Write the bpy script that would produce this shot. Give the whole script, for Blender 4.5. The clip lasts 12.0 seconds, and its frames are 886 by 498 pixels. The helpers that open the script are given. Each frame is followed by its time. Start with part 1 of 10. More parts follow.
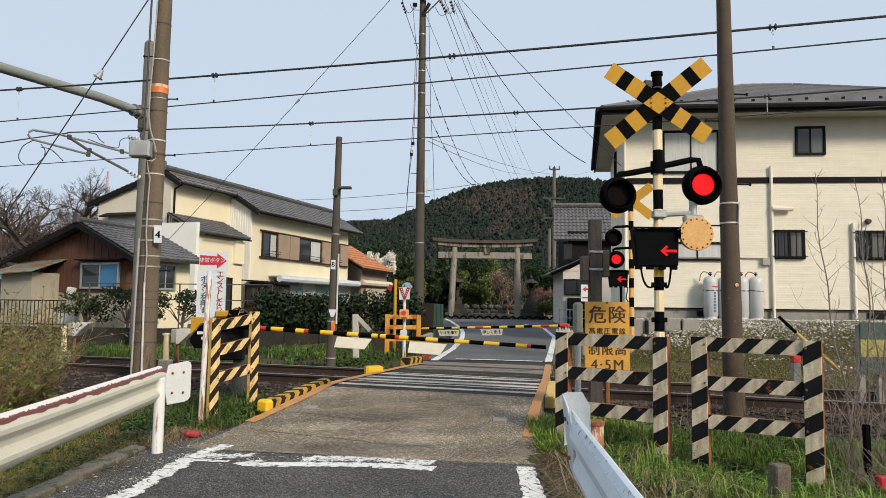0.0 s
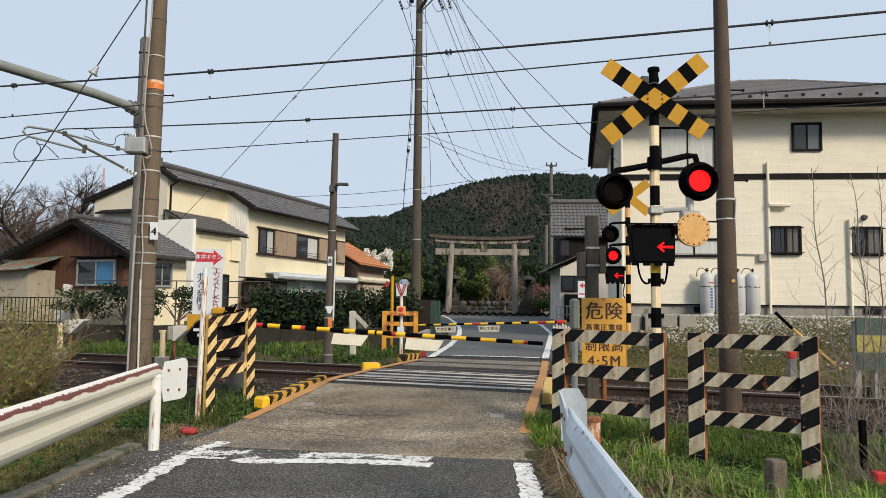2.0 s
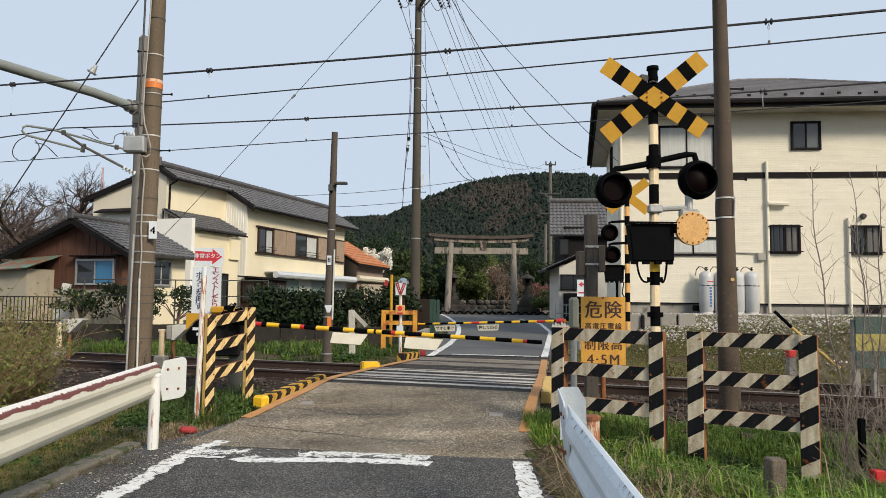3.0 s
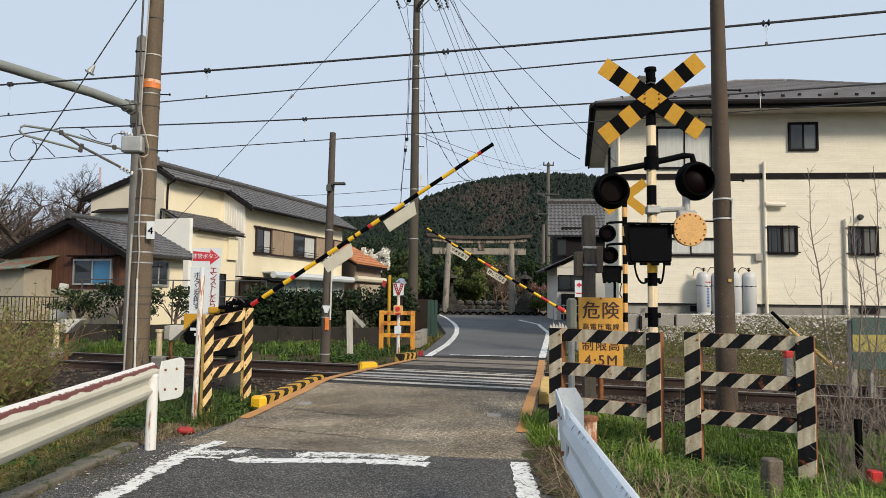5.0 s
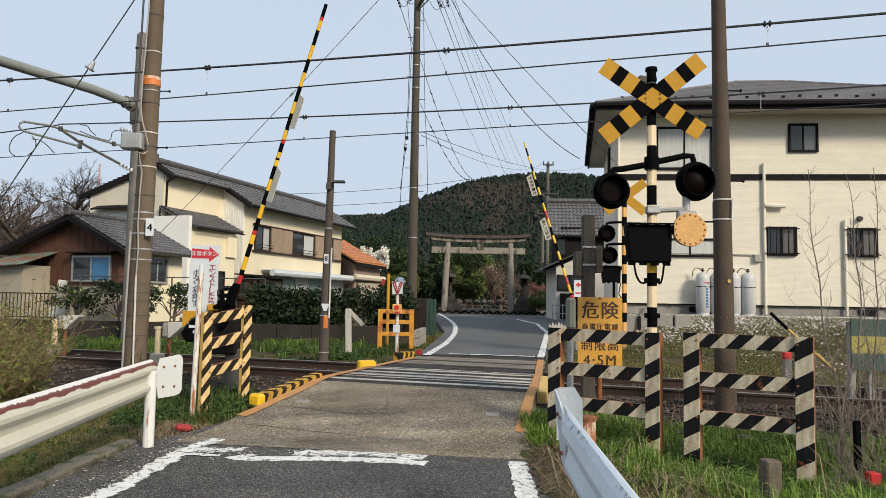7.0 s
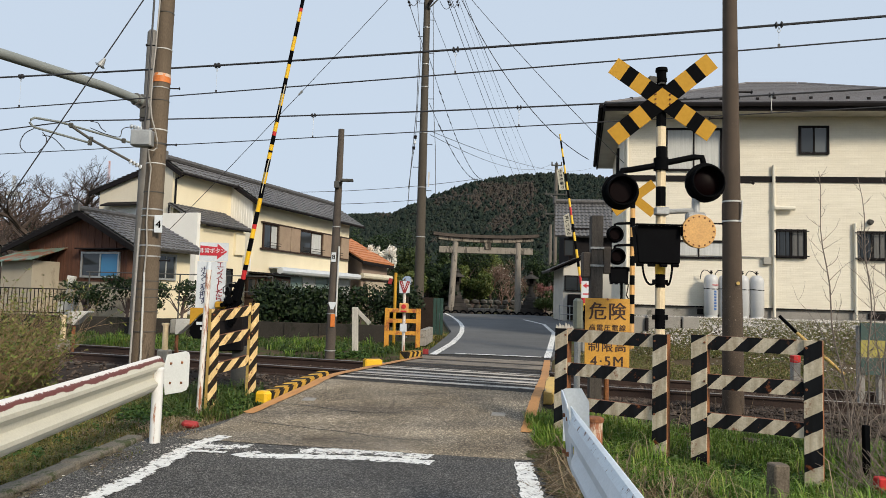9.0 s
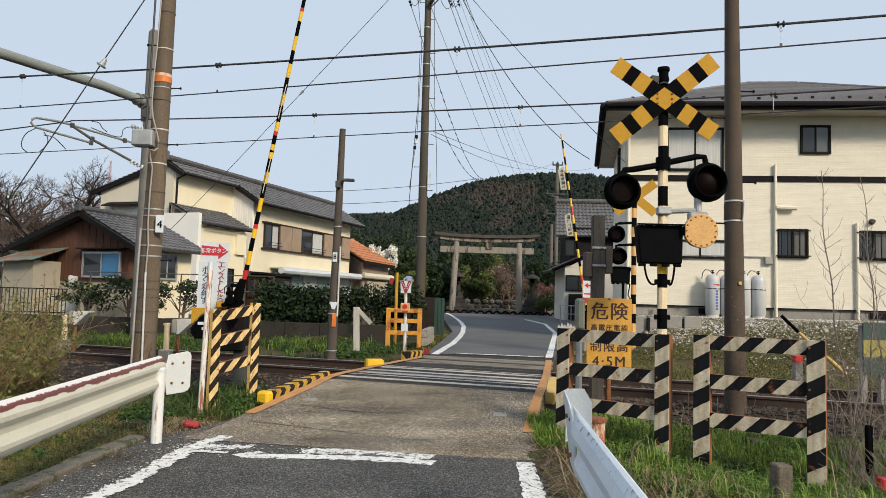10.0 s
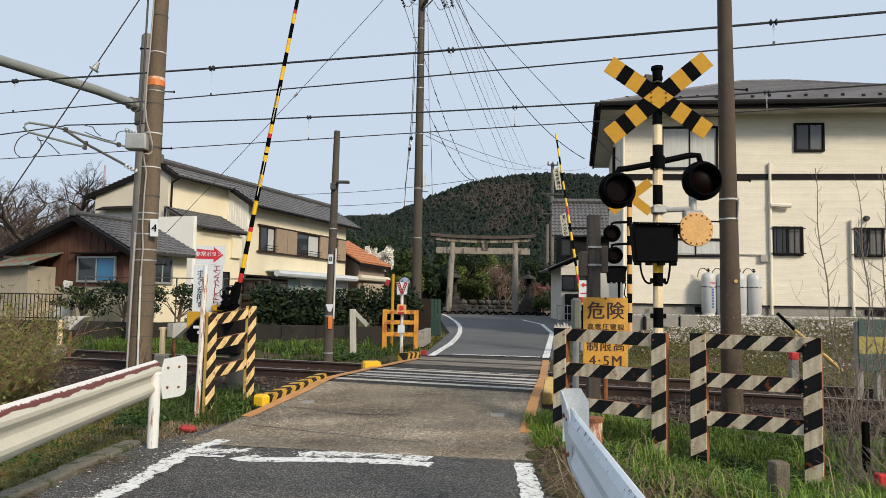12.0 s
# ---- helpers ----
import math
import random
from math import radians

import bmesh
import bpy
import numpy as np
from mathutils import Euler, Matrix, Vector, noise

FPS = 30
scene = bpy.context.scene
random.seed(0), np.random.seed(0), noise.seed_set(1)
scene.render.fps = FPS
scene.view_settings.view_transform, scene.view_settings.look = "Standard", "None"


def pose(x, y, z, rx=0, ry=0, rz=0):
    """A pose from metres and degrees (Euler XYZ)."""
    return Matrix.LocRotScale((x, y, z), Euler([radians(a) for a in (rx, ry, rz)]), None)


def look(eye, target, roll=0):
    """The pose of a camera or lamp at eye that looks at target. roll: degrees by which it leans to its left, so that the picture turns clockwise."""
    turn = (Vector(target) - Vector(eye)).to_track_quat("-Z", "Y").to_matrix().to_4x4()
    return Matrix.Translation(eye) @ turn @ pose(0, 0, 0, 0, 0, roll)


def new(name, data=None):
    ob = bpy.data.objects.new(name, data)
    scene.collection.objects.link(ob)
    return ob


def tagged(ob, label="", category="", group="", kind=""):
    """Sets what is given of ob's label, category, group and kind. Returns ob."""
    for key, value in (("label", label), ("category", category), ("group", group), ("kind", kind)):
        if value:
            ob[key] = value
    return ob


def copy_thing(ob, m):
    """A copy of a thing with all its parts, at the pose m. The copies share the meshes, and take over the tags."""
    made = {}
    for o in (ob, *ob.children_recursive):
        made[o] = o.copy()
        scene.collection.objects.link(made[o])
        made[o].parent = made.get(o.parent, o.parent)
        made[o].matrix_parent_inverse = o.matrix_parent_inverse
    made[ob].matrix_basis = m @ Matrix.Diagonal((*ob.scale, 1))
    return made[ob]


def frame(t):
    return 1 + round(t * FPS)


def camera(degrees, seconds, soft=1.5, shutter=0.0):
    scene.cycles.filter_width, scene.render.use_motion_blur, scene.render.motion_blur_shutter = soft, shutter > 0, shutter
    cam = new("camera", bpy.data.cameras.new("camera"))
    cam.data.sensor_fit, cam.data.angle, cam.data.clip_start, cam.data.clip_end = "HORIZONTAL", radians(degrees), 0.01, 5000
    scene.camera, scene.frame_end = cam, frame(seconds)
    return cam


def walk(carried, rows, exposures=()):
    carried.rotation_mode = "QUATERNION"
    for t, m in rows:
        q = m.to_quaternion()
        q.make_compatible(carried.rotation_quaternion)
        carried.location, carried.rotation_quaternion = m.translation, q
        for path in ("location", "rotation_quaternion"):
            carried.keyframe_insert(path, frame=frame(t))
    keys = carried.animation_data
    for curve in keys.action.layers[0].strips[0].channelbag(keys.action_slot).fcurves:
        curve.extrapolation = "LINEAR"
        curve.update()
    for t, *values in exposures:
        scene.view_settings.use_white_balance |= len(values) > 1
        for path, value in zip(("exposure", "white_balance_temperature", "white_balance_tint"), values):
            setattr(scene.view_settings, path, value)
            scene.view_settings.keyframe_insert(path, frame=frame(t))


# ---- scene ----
cam = camera(64.2, 12.0, soft=0.6)
walk(cam, [
    (0.0, pose(-0.001, -0.017, 1.504, 94.526, -0.759, 0.521)),
    (0.5, pose(0.001, -0.016, 1.503, 94.469, -0.747, 0.478)),
    (1.0, pose(0.005, -0.011, 1.501, 94.395, -0.674, 0.431)),
    (1.5, pose(0.005, -0.009, 1.502, 94.326, -0.664, 0.369)),
    (2.0, pose(0.004, -0.006, 1.502, 94.257, -0.669, 0.295)),
    (2.5, pose(0.002, -0.007, 1.503, 94.192, -0.628, 0.236)),
    (3.0, pose(0.005, -0.002, 1.500, 94.178, -0.630, 0.235)),
    (5.0, pose(0.004, -0.009, 1.504, 94.202, -0.677, 0.058)),
    (5.5, pose(0.006, -0.006, 1.504, 94.194, -0.746, 0.006)),
    (6.0, pose(0.004, -0.001, 1.502, 94.190, -0.855, -0.052)),
    (6.5, pose(0.000, 0.000, 1.503, 94.160, -0.953, -0.072)),
    (7.0, pose(0.000, 0.001, 1.502, 94.124, -1.044, -0.040)),
    (9.0, pose(-0.001, 0.012, 1.500, 94.078, -1.628, 0.521)),
    (9.5, pose(-0.008, 0.017, 1.501, 94.057, -1.707, 0.591)),
    (10.0, pose(-0.009, 0.023, 1.502, 94.055, -1.610, 0.600)),
    (10.5, pose(-0.005, 0.026, 1.504, 94.095, -1.395, 0.549)),
    (11.0, pose(-0.004, 0.034, 1.504, 94.156, -1.194, 0.448)),
    (11.5, pose(-0.001, 0.030, 1.504, 94.174, -1.057, 0.381)),
    (12.0, pose(-0.003, 0.033, 1.501, 94.155, -1.003, 0.325)),
], exposures=[(0.0, 0.0), (12.0, 0.0)])

# ---- sky and sun: hazy late-afternoon light from behind the viewer's right ----
SUN_ELEV, SUN_AZ = 31.0, 143.0            # azimuth clockwise from +y
world = bpy.data.worlds.new("sky")
scene.world = world
world.use_nodes = True
wn, wl = world.node_tree.nodes, world.node_tree.links
wn.clear()
sky = wn.new("ShaderNodeTexSky")
sky.sky_type, sky.sun_disc = "NISHITA", False
sky.sun_elevation, sky.sun_rotation = radians(SUN_ELEV), radians(SUN_AZ)
sky.air_density, sky.dust_density, sky.ozone_density = 1.0, 4.0, 2.0
sky_bg = wn.new("ShaderNodeBackground")
sky_bg.inputs["Strength"].default_value = 0.05
haze_bg = wn.new("ShaderNodeBackground")
haze_bg.inputs["Color"].default_value = (0.575, 0.67, 0.79, 1)
haze_bg.inputs["Strength"].default_value = 1.24
mixer = wn.new("ShaderNodeMixShader")
mixer.inputs[0].default_value = 0.8
wout = wn.new("ShaderNodeOutputWorld")
wl.new(sky.outputs[0], sky_bg.inputs["Color"])
wl.new(sky_bg.outputs[0], mixer.inputs[1])
wl.new(haze_bg.outputs[0], mixer.inputs[2])
wl.new(mixer.outputs[0], wout.inputs[0])

sun = new("sun", bpy.data.lights.new("sun", "SUN"))
sun.data.energy, sun.data.angle, sun.data.color = 3.75, radians(13), (1.0, 0.87, 0.68)
_e, _a = radians(SUN_ELEV), radians(SUN_AZ)
sun.matrix_basis = look((math.sin(_a) * math.cos(_e) * 50, math.cos(_a) * math.cos(_e) * 50, math.sin(_e) * 50), (0, 0, 0))


ALPHA = radians(17.7)          # the track crosses the road at a slant


# ---- materials ----
def mat(name, c1, c2=None, scale=6.0, rough=0.7, bump=0.1, metal=0.0, fine=60.0, spot=None, spot_scale=3.0, spot_at=0.6, stretch=(1, 1, 1), vary=0.0, island=0.0, spec=0.5, ramp_at=(0.36, 0.62)):
    """A surface with grain at two scales; spot: a second colour (rust, dirt, moss) in patches; vary: tone from object to object; island: from piece to piece."""
    m = bpy.data.materials.new(name)
    m.use_nodes = True
    n, l = m.node_tree.nodes, m.node_tree.links
    b = n["Principled BSDF"]
    tc = n.new("ShaderNodeTexCoord")
    mp = n.new("ShaderNodeMapping")
    mp.inputs["Scale"].default_value = stretch
    l.new(tc.outputs["Object"], mp.inputs[0])
    big = n.new("ShaderNodeTexNoise")
    big.inputs["Scale"].default_value, big.inputs["Detail"].default_value = scale, 5
    small = n.new("ShaderNodeTexNoise")
    small.inputs["Scale"].default_value, small.inputs["Detail"].default_value = fine, 3
    l.new(mp.outputs[0], big.inputs["Vector"])
    l.new(mp.outputs[0], small.inputs["Vector"])
    add = n.new("ShaderNodeMath")
    add.operation = "MULTIPLY_ADD"
    add.inputs[1].default_value = 0.5
    half = n.new("ShaderNodeMath")
    half.operation = "MULTIPLY"
    half.inputs[1].default_value = 0.5
    l.new(big.outputs[0], half.inputs[0])
    l.new(small.outputs[0], add.inputs[0])
    l.new(half.outputs[0], add.inputs[2])
    ramp = n.new("ShaderNodeValToRGB")
    c2 = c2 or tuple(v * 0.72 for v in c1)
    ramp.color_ramp.elements[0].position, ramp.color_ramp.elements[1].position = ramp_at
    ramp.color_ramp.elements[0].color, ramp.color_ramp.elements[1].color = (*c2, 1), (*c1, 1)
    l.new(add.outputs[0], ramp.inputs[0])
    col = ramp.outputs[0]
    if spot:
        sp = n.new("ShaderNodeTexNoise")
        sp.inputs["Scale"].default_value, sp.inputs["Detail"].default_value = spot_scale, 8
        sp.inputs["Roughness"].default_value = 0.72
        l.new(mp.outputs[0], sp.inputs["Vector"])
        sr = n.new("ShaderNodeValToRGB")
        sr.color_ramp.elements[0].position, sr.color_ramp.elements[1].position = spot_at - 0.03, spot_at + 0.03
        l.new(sp.outputs[0], sr.inputs[0])
        mx = n.new("ShaderNodeMix")
        mx.data_type = "RGBA"
        mx.inputs["B"].default_value = (*spot, 1)
        for s in mx.inputs:
            if s.name == "B" and s.type == "RGBA":
                s.default_value = (*spot, 1)
        l.new(sr.outputs[0], mx.inputs[0])
        l.new(col, mx.inputs[6])
        col = mx.outputs[2]
    if vary or island:
        if vary:
            src = n.new("ShaderNodeObjectInfo").outputs["Random"]
        else:
            src = n.new("ShaderNodeNewGeometry").outputs["Random Per Island"]
        hs = n.new("ShaderNodeHueSaturation")
        mr = n.new("ShaderNodeMapRange")
        k = vary or island
        mr.inputs["To Min"].default_value, mr.inputs["To Max"].default_value = 1 - k, 1 + k
        l.new(src, mr.inputs["Value"])
        l.new(mr.outputs[0], hs.inputs["Value"])
        l.new(col, hs.inputs["Color"])
        col = hs.outputs[0]
    l.new(col, b.inputs["Base Color"])
    b.inputs["Roughness"].default_value, b.inputs["Metallic"].default_value = rough, metal
    b.inputs["Specular IOR Level"].default_value = spec
    if bump:
        bp = n.new("ShaderNodeBump")
        bp.inputs["Strength"].default_value, bp.inputs["Distance"].default_value = min(1, bump * 3), 0.01
        l.new(add.outputs[0], bp.inputs["Height"])
        l.new(bp.outputs[0], b.inputs["Normal"])
    return m


def asphalt(name, stones, binder, cell, stain, bare=0.35, spread=0.45, bands=0.0):
    """Worn asphalt: single stones in a darker binder, with broad stains."""
    m = bpy.data.materials.new(name)
    m.use_nodes = True
    n, l = m.node_tree.nodes, m.node_tree.links
    b = n["Principled BSDF"]
    tc = n.new("ShaderNodeTexCoord")
    vo = n.new("ShaderNodeTexVoronoi")
    vo.inputs["Scale"].default_value = cell
    l.new(tc.outputs["Object"], vo.inputs["Vector"])
    sep = n.new("ShaderNodeSeparateColor")
    l.new(vo.outputs["Color"], sep.inputs[0])
    ramp = n.new("ShaderNodeValToRGB")
    el = ramp.color_ramp.elements
    el[0].position, el[0].color = bare, (*binder, 1)
    el[1].position, el[1].color = 1.0, (*stones, 1)
    mid = el.new(bare + spread)
    mid.color = (*[a * 0.78 + c * 0.22 for a, c in zip(binder, stones)], 1)
    l.new(sep.outputs[0], ramp.inputs[0])
    big = n.new("ShaderNodeTexNoise")
    big.inputs["Scale"].default_value, big.inputs["Detail"].default_value, big.inputs["Roughness"].default_value = 1.1, 7, 0.62
    l.new(tc.outputs["Object"], big.inputs["Vector"])
    mr = n.new("ShaderNodeMapRange")
    mr.inputs["From Min"].default_value, mr.inputs["From Max"].default_value = 0.35, 0.68
    mr.inputs["To Min"].default_value, mr.inputs["To Max"].default_value = 0.0, 0.75
    l.new(big.outputs[0], mr.inputs["Value"])
    mx = n.new("ShaderNodeMix")
    mx.data_type, mx.blend_type = "RGBA", "MULTIPLY"
    l.new(mr.outputs[0], mx.inputs[0])
    l.new(ramp.outputs[0], mx.inputs[6])
    mx.inputs[7].default_value = (*stain, 1)
    col = mx.outputs[2]
    if bands:
        # long patches laid across the road, along the track
        turn = n.new("ShaderNodeMapping")
        turn.inputs["Rotation"].default_value, turn.inputs["Scale"].default_value = (0, 0, ALPHA), (0.5, 2.6, 1)
        l.new(tc.outputs["Object"], turn.inputs[0])
        lay = n.new("ShaderNodeTexNoise")
        lay.inputs["Scale"].default_value, lay.inputs["Detail"].default_value, lay.inputs["Roughness"].default_value = 0.9, 5, 0.55
        l.new(turn.outputs[0], lay.inputs["Vector"])
        tone = n.new("ShaderNodeValToRGB")
        e = tone.color_ramp.elements
        e[0].position, e[0].color = 0.36, (1 - bands, 1 - bands, 1 - bands * 0.95, 1)
        e[1].position, e[1].color = 0.64, (1 + bands * 0.45, 1 + bands * 0.38, 1 + bands * 0.22, 1)
        l.new(lay.outputs[0], tone.inputs[0])
        m2 = n.new("ShaderNodeMix")
        m2.data_type, m2.blend_type = "RGBA", "MULTIPLY"
        m2.inputs[0].default_value = 1.0
        l.new(col, m2.inputs[6])
        l.new(tone.outputs[0], m2.inputs[7])
        col = m2.outputs[2]
    l.new(col, b.inputs["Base Color"])
    b.inputs["Roughness"].default_value, b.inputs["Specular IOR Level"].default_value = 0.95, 0.15
    bp = n.new("ShaderNodeBump")
    bp.inputs["Strength"].default_value, bp.inputs["Distance"].default_value = 0.9, 0.006
    l.new(vo.outputs["Distance"], bp.inputs["Height"])
    bp.invert = True
    l.new(bp.outputs[0], b.inputs["Normal"])
    return m


def leafy(name, stops, rough=0.6, trans=0.0):
    """Foliage: tone from leaf to leaf (or clump to clump)."""
    m = bpy.data.materials.new(name)
    m.use_nodes = True
    n, l = m.node_tree.nodes, m.node_tree.links
    b = n["Principled BSDF"]
    geo = n.new("ShaderNodeNewGeometry")
    ramp = n.new("ShaderNodeValToRGB")
    el = ramp.color_ramp.elements
    while len(el) < len(stops):
        el.new(0.5)
    for i, c in enumerate(stops):
        el[i].position, el[i].color = i / max(1, len(stops) - 1), (*c, 1)
    l.new(geo.outputs["Random Per Island"], ramp.inputs[0])
    l.new(ramp.outputs[0], b.inputs["Base Color"])
    b.inputs["Roughness"].default_value = rough
    b.inputs["Specular IOR Level"].default_value = 0.25
    return m


def striped(name, c1, c2, period, dirt, axis=(1, 0, -1), rust_at=0.66, rust=(0.22, 0.07, 0.025), shift=0.0):
    """Slanting painted bands along one way through the thing's own space, dirty and rusting."""
    m = mat(name, c1, tuple(v * 0.7 for v in c1), 4, 0.75, 0.06, spec=0.12)
    n, l = m.node_tree.nodes, m.node_tree.links
    b = n["Principled BSDF"]
    tc = n.new("ShaderNodeTexCoord")
    dot = n.new("ShaderNodeVectorMath")
    dot.operation = "DOT_PRODUCT"
    dot.inputs[1].default_value = axis
    l.new(tc.outputs["Object"], dot.inputs[0])
    wob = n.new("ShaderNodeTexNoise")
    wob.inputs["Scale"].default_value = 14
    l.new(tc.outputs["Object"], wob.inputs["Vector"])
    ma = n.new("ShaderNodeMath")
    ma.operation = "MULTIPLY_ADD"
    ma.inputs[1].default_value = 0.012
    l.new(wob.outputs[0], ma.inputs[0])
    l.new(dot.outputs["Value"], ma.inputs[2])
    md = n.new("ShaderNodeMath")
    md.operation = "MODULO"
    md.inputs[1].default_value = period
    sh = n.new("ShaderNodeMath")
    sh.operation = "ADD"
    sh.inputs[1].default_value = 40 * period + shift
    l.new(ma.outputs[0], sh.inputs[0])
    l.new(sh.outputs[0], md.inputs[0])
    gt = n.new("ShaderNodeMath")
    gt.operation = "GREATER_THAN"
    gt.inputs[1].default_value = period * 0.5
    l.new(md.outputs[0], gt.inputs[0])
    base = b.inputs["Base Color"].links[0].from_socket
    mx = n.new("ShaderNodeMix")
    mx.data_type = "RGBA"
    l.new(gt.outputs[0], mx.inputs[0])
    l.new(base, mx.inputs[6])
    mx.inputs[7].default_value = (*c2, 1)
    rn = n.new("ShaderNodeTexNoise")
    rn.inputs["Scale"].default_value, rn.inputs["Detail"].default_value, rn.inputs["Roughness"].default_value = 7, 8, 0.7
    l.new(tc.outputs["Object"], rn.inputs["Vector"])
    rr = n.new("ShaderNodeValToRGB")
    rr.color_ramp.elements[0].position, rr.color_ramp.elements[1].position = rust_at - 0.05, rust_at + 0.04
    l.new(rn.outputs[0], rr.inputs[0])
    m2 = n.new("ShaderNodeMix")
    m2.data_type = "RGBA"
    l.new(rr.outputs[0], m2.inputs[0])
    l.new(mx.outputs[2], m2.inputs[6])
    m2.inputs[7].default_value = (*rust, 1)
    dn = n.new("ShaderNodeTexNoise")
    dn.inputs["Scale"].default_value, dn.inputs["Detail"].default_value = 5, 6
    mp = n.new("ShaderNodeMapping")
    mp.inputs["Scale"].default_value = (3, 3, 0.5)
    l.new(tc.outputs["Object"], mp.inputs[0])
    l.new(mp.outputs[0], dn.inputs["Vector"])
    m3 = n.new("ShaderNodeMix")
    m3.data_type, m3.blend_type = "RGBA", "MULTIPLY"
    dr = n.new("ShaderNodeMapRange")
    dr.inputs["From Min"].default_value, dr.inputs["From Max"].default_value = 0.4, 0.75
    dr.inputs["To Max"].default_value = dirt
    l.new(dn.outputs[0], dr.inputs["Value"])
    l.new(dr.outputs[0], m3.inputs[0])
    l.new(m2.outputs[2], m3.inputs[6])
    m3.inputs[7].default_value = (0.35, 0.27, 0.18, 1)
    l.new(m3.outputs[2], b.inputs["Base Color"])
    return m


def peeling(name, paint, bare, rust, lip_z, rust_z):
    """Paint worn off along the upper edge of a beam: a frayed pale lip, a band of rust under it with drips, then the paint."""
    m = mat(name, paint, tuple(v * 0.86 for v in paint), 2.0, 0.5, 0.05, spot=(0.20, 0.06, 0.035), spot_scale=6.5, spot_at=0.76)
    n, l = m.node_tree.nodes, m.node_tree.links
    b = n["Principled BSDF"]
    tc = n.new("ShaderNodeTexCoord")
    sep = n.new("ShaderNodeSeparateXYZ")
    l.new(tc.outputs["Object"], sep.inputs[0])
    col = b.inputs["Base Color"].links[0].from_socket
    for z, c, scale, amp in ((rust_z, rust, (9, 5, 14), 0.06), (lip_z, bare, (24, 44, 5), 0.034)):
        mp = n.new("ShaderNodeMapping")
        mp.inputs["Scale"].default_value = scale
        mp.inputs["Rotation"].default_value = (0.5, 0, 0)
        l.new(tc.outputs["Object"], mp.inputs[0])
        no = n.new("ShaderNodeTexNoise")
        no.inputs["Scale"].default_value, no.inputs["Detail"].default_value = 1.0, 4
        l.new(mp.outputs[0], no.inputs["Vector"])
        ma = n.new("ShaderNodeMath")
        ma.operation = "MULTIPLY_ADD"
        ma.inputs[1].default_value = amp
        l.new(no.outputs[0], ma.inputs[0])
        # the beam climbs a centimetre a metre, and the bands with it
        level = n.new("ShaderNodeMath")
        level.operation = "MULTIPLY_ADD"
        level.inputs[1].default_value = -0.0094
        l.new(sep.outputs["Y"], level.inputs[0])
        l.new(sep.outputs["Z"], level.inputs[2])
        up = n.new("ShaderNodeMath")
        up.operation = "ADD"
        up.inputs[1].default_value = -0.011
        l.new(level.outputs[0], up.inputs[0])
        l.new(up.outputs[0], ma.inputs[2])
        gt = n.new("ShaderNodeMapRange")
        gt.inputs["From Min"].default_value, gt.inputs["From Max"].default_value = z + amp * 0.5 - 0.002, z + amp * 0.5 + 0.002
        l.new(ma.outputs[0], gt.inputs["Value"])
        mx = n.new("ShaderNodeMix")
        mx.data_type = "RGBA"
        l.new(gt.outputs[0], mx.inputs[0])
        l.new(col, mx.inputs[6])
        mx.inputs[7].default_value = (*c, 1)
        col = mx.outputs[2]
    l.new(col, b.inputs["Base Color"])
    return m


def glow(name, c, strength):
    m = bpy.data.materials.new(name)
    m.use_nodes = True
    b = m.node_tree.nodes["Principled BSDF"]
    b.inputs["Base Color"].default_value = (*[v * 0.15 for v in c], 1)
    b.inputs["Specular IOR Level"].default_value = 0.1
    b.inputs["Emission Color"].default_value = (*c, 1)
    b.inputs["Emission Strength"].default_value = strength
    return m


def window_glass(name, c=(0.03, 0.035, 0.04), rough=0.05):
    m = bpy.data.materials.new(name)
    m.use_nodes = True
    b = m.node_tree.nodes["Principled BSDF"]
    b.inputs["Base Color"].default_value = (*c, 1)
    b.inputs["Roughness"].default_value = rough
    b.inputs["Specular IOR Level"].default_value = 0.5
    return m


M = {}
M["asphalt"] = asphalt("asphalt", (0.30, 0.293, 0.28), (0.05, 0.05, 0.051), 110, (0.66, 0.66, 0.66), 0.22, bands=0.15)
M["asphalt_old"] = asphalt("asphalt_old", (0.64, 0.56, 0.44), (0.155, 0.136, 0.111), 100, (0.52, 0.48, 0.43), 0.22, bands=0.34)
M["leaf_mid"] = leafy("leaf_mid", [(0.013, 0.026, 0.008), (0.034, 0.056, 0.014), (0.065, 0.082, 0.023)])
M["rubble"] = mat("rubble", (0.14, 0.126, 0.108), (0.055, 0.05, 0.042), 3, 0.9, 0.3, vary=0.35)
M["lintel_brown"] = mat("lintel_brown", (0.095, 0.075, 0.062), (0.04, 0.033, 0.028), 2.5, 0.9, 0.3, spot=(0.24, 0.21, 0.175), spot_scale=2.6, spot_at=0.66)
M["screen_wall"] = mat("screen_wall", (0.80, 0.79, 0.75), (0.72, 0.71, 0.67), 1.0, 0.85, 0.05, spot=(0.62, 0.6, 0.55), spot_scale=1.5, spot_at=0.7)
M["asphalt_far"] = mat("asphalt_far", (0.135, 0.138, 0.142), (0.085, 0.087, 0.09), 0.5, 0.95, 0.15, fine=30, spec=0.2)
M["paint_white"] = mat("paint_white", (0.80, 0.80, 0.78), (0.62, 0.62, 0.60), 8, 0.8, 0.2, fine=70, spot=(0.075, 0.075, 0.075), spot_scale=15.0, spot_at=0.575)
M["paint_flaked"] = mat("paint_flaked", (0.80, 0.80, 0.78), (0.62, 0.62, 0.60), 8, 0.8, 0.2, fine=70, spot=(0.085, 0.085, 0.085), spot_scale=17.0, spot_at=0.54)
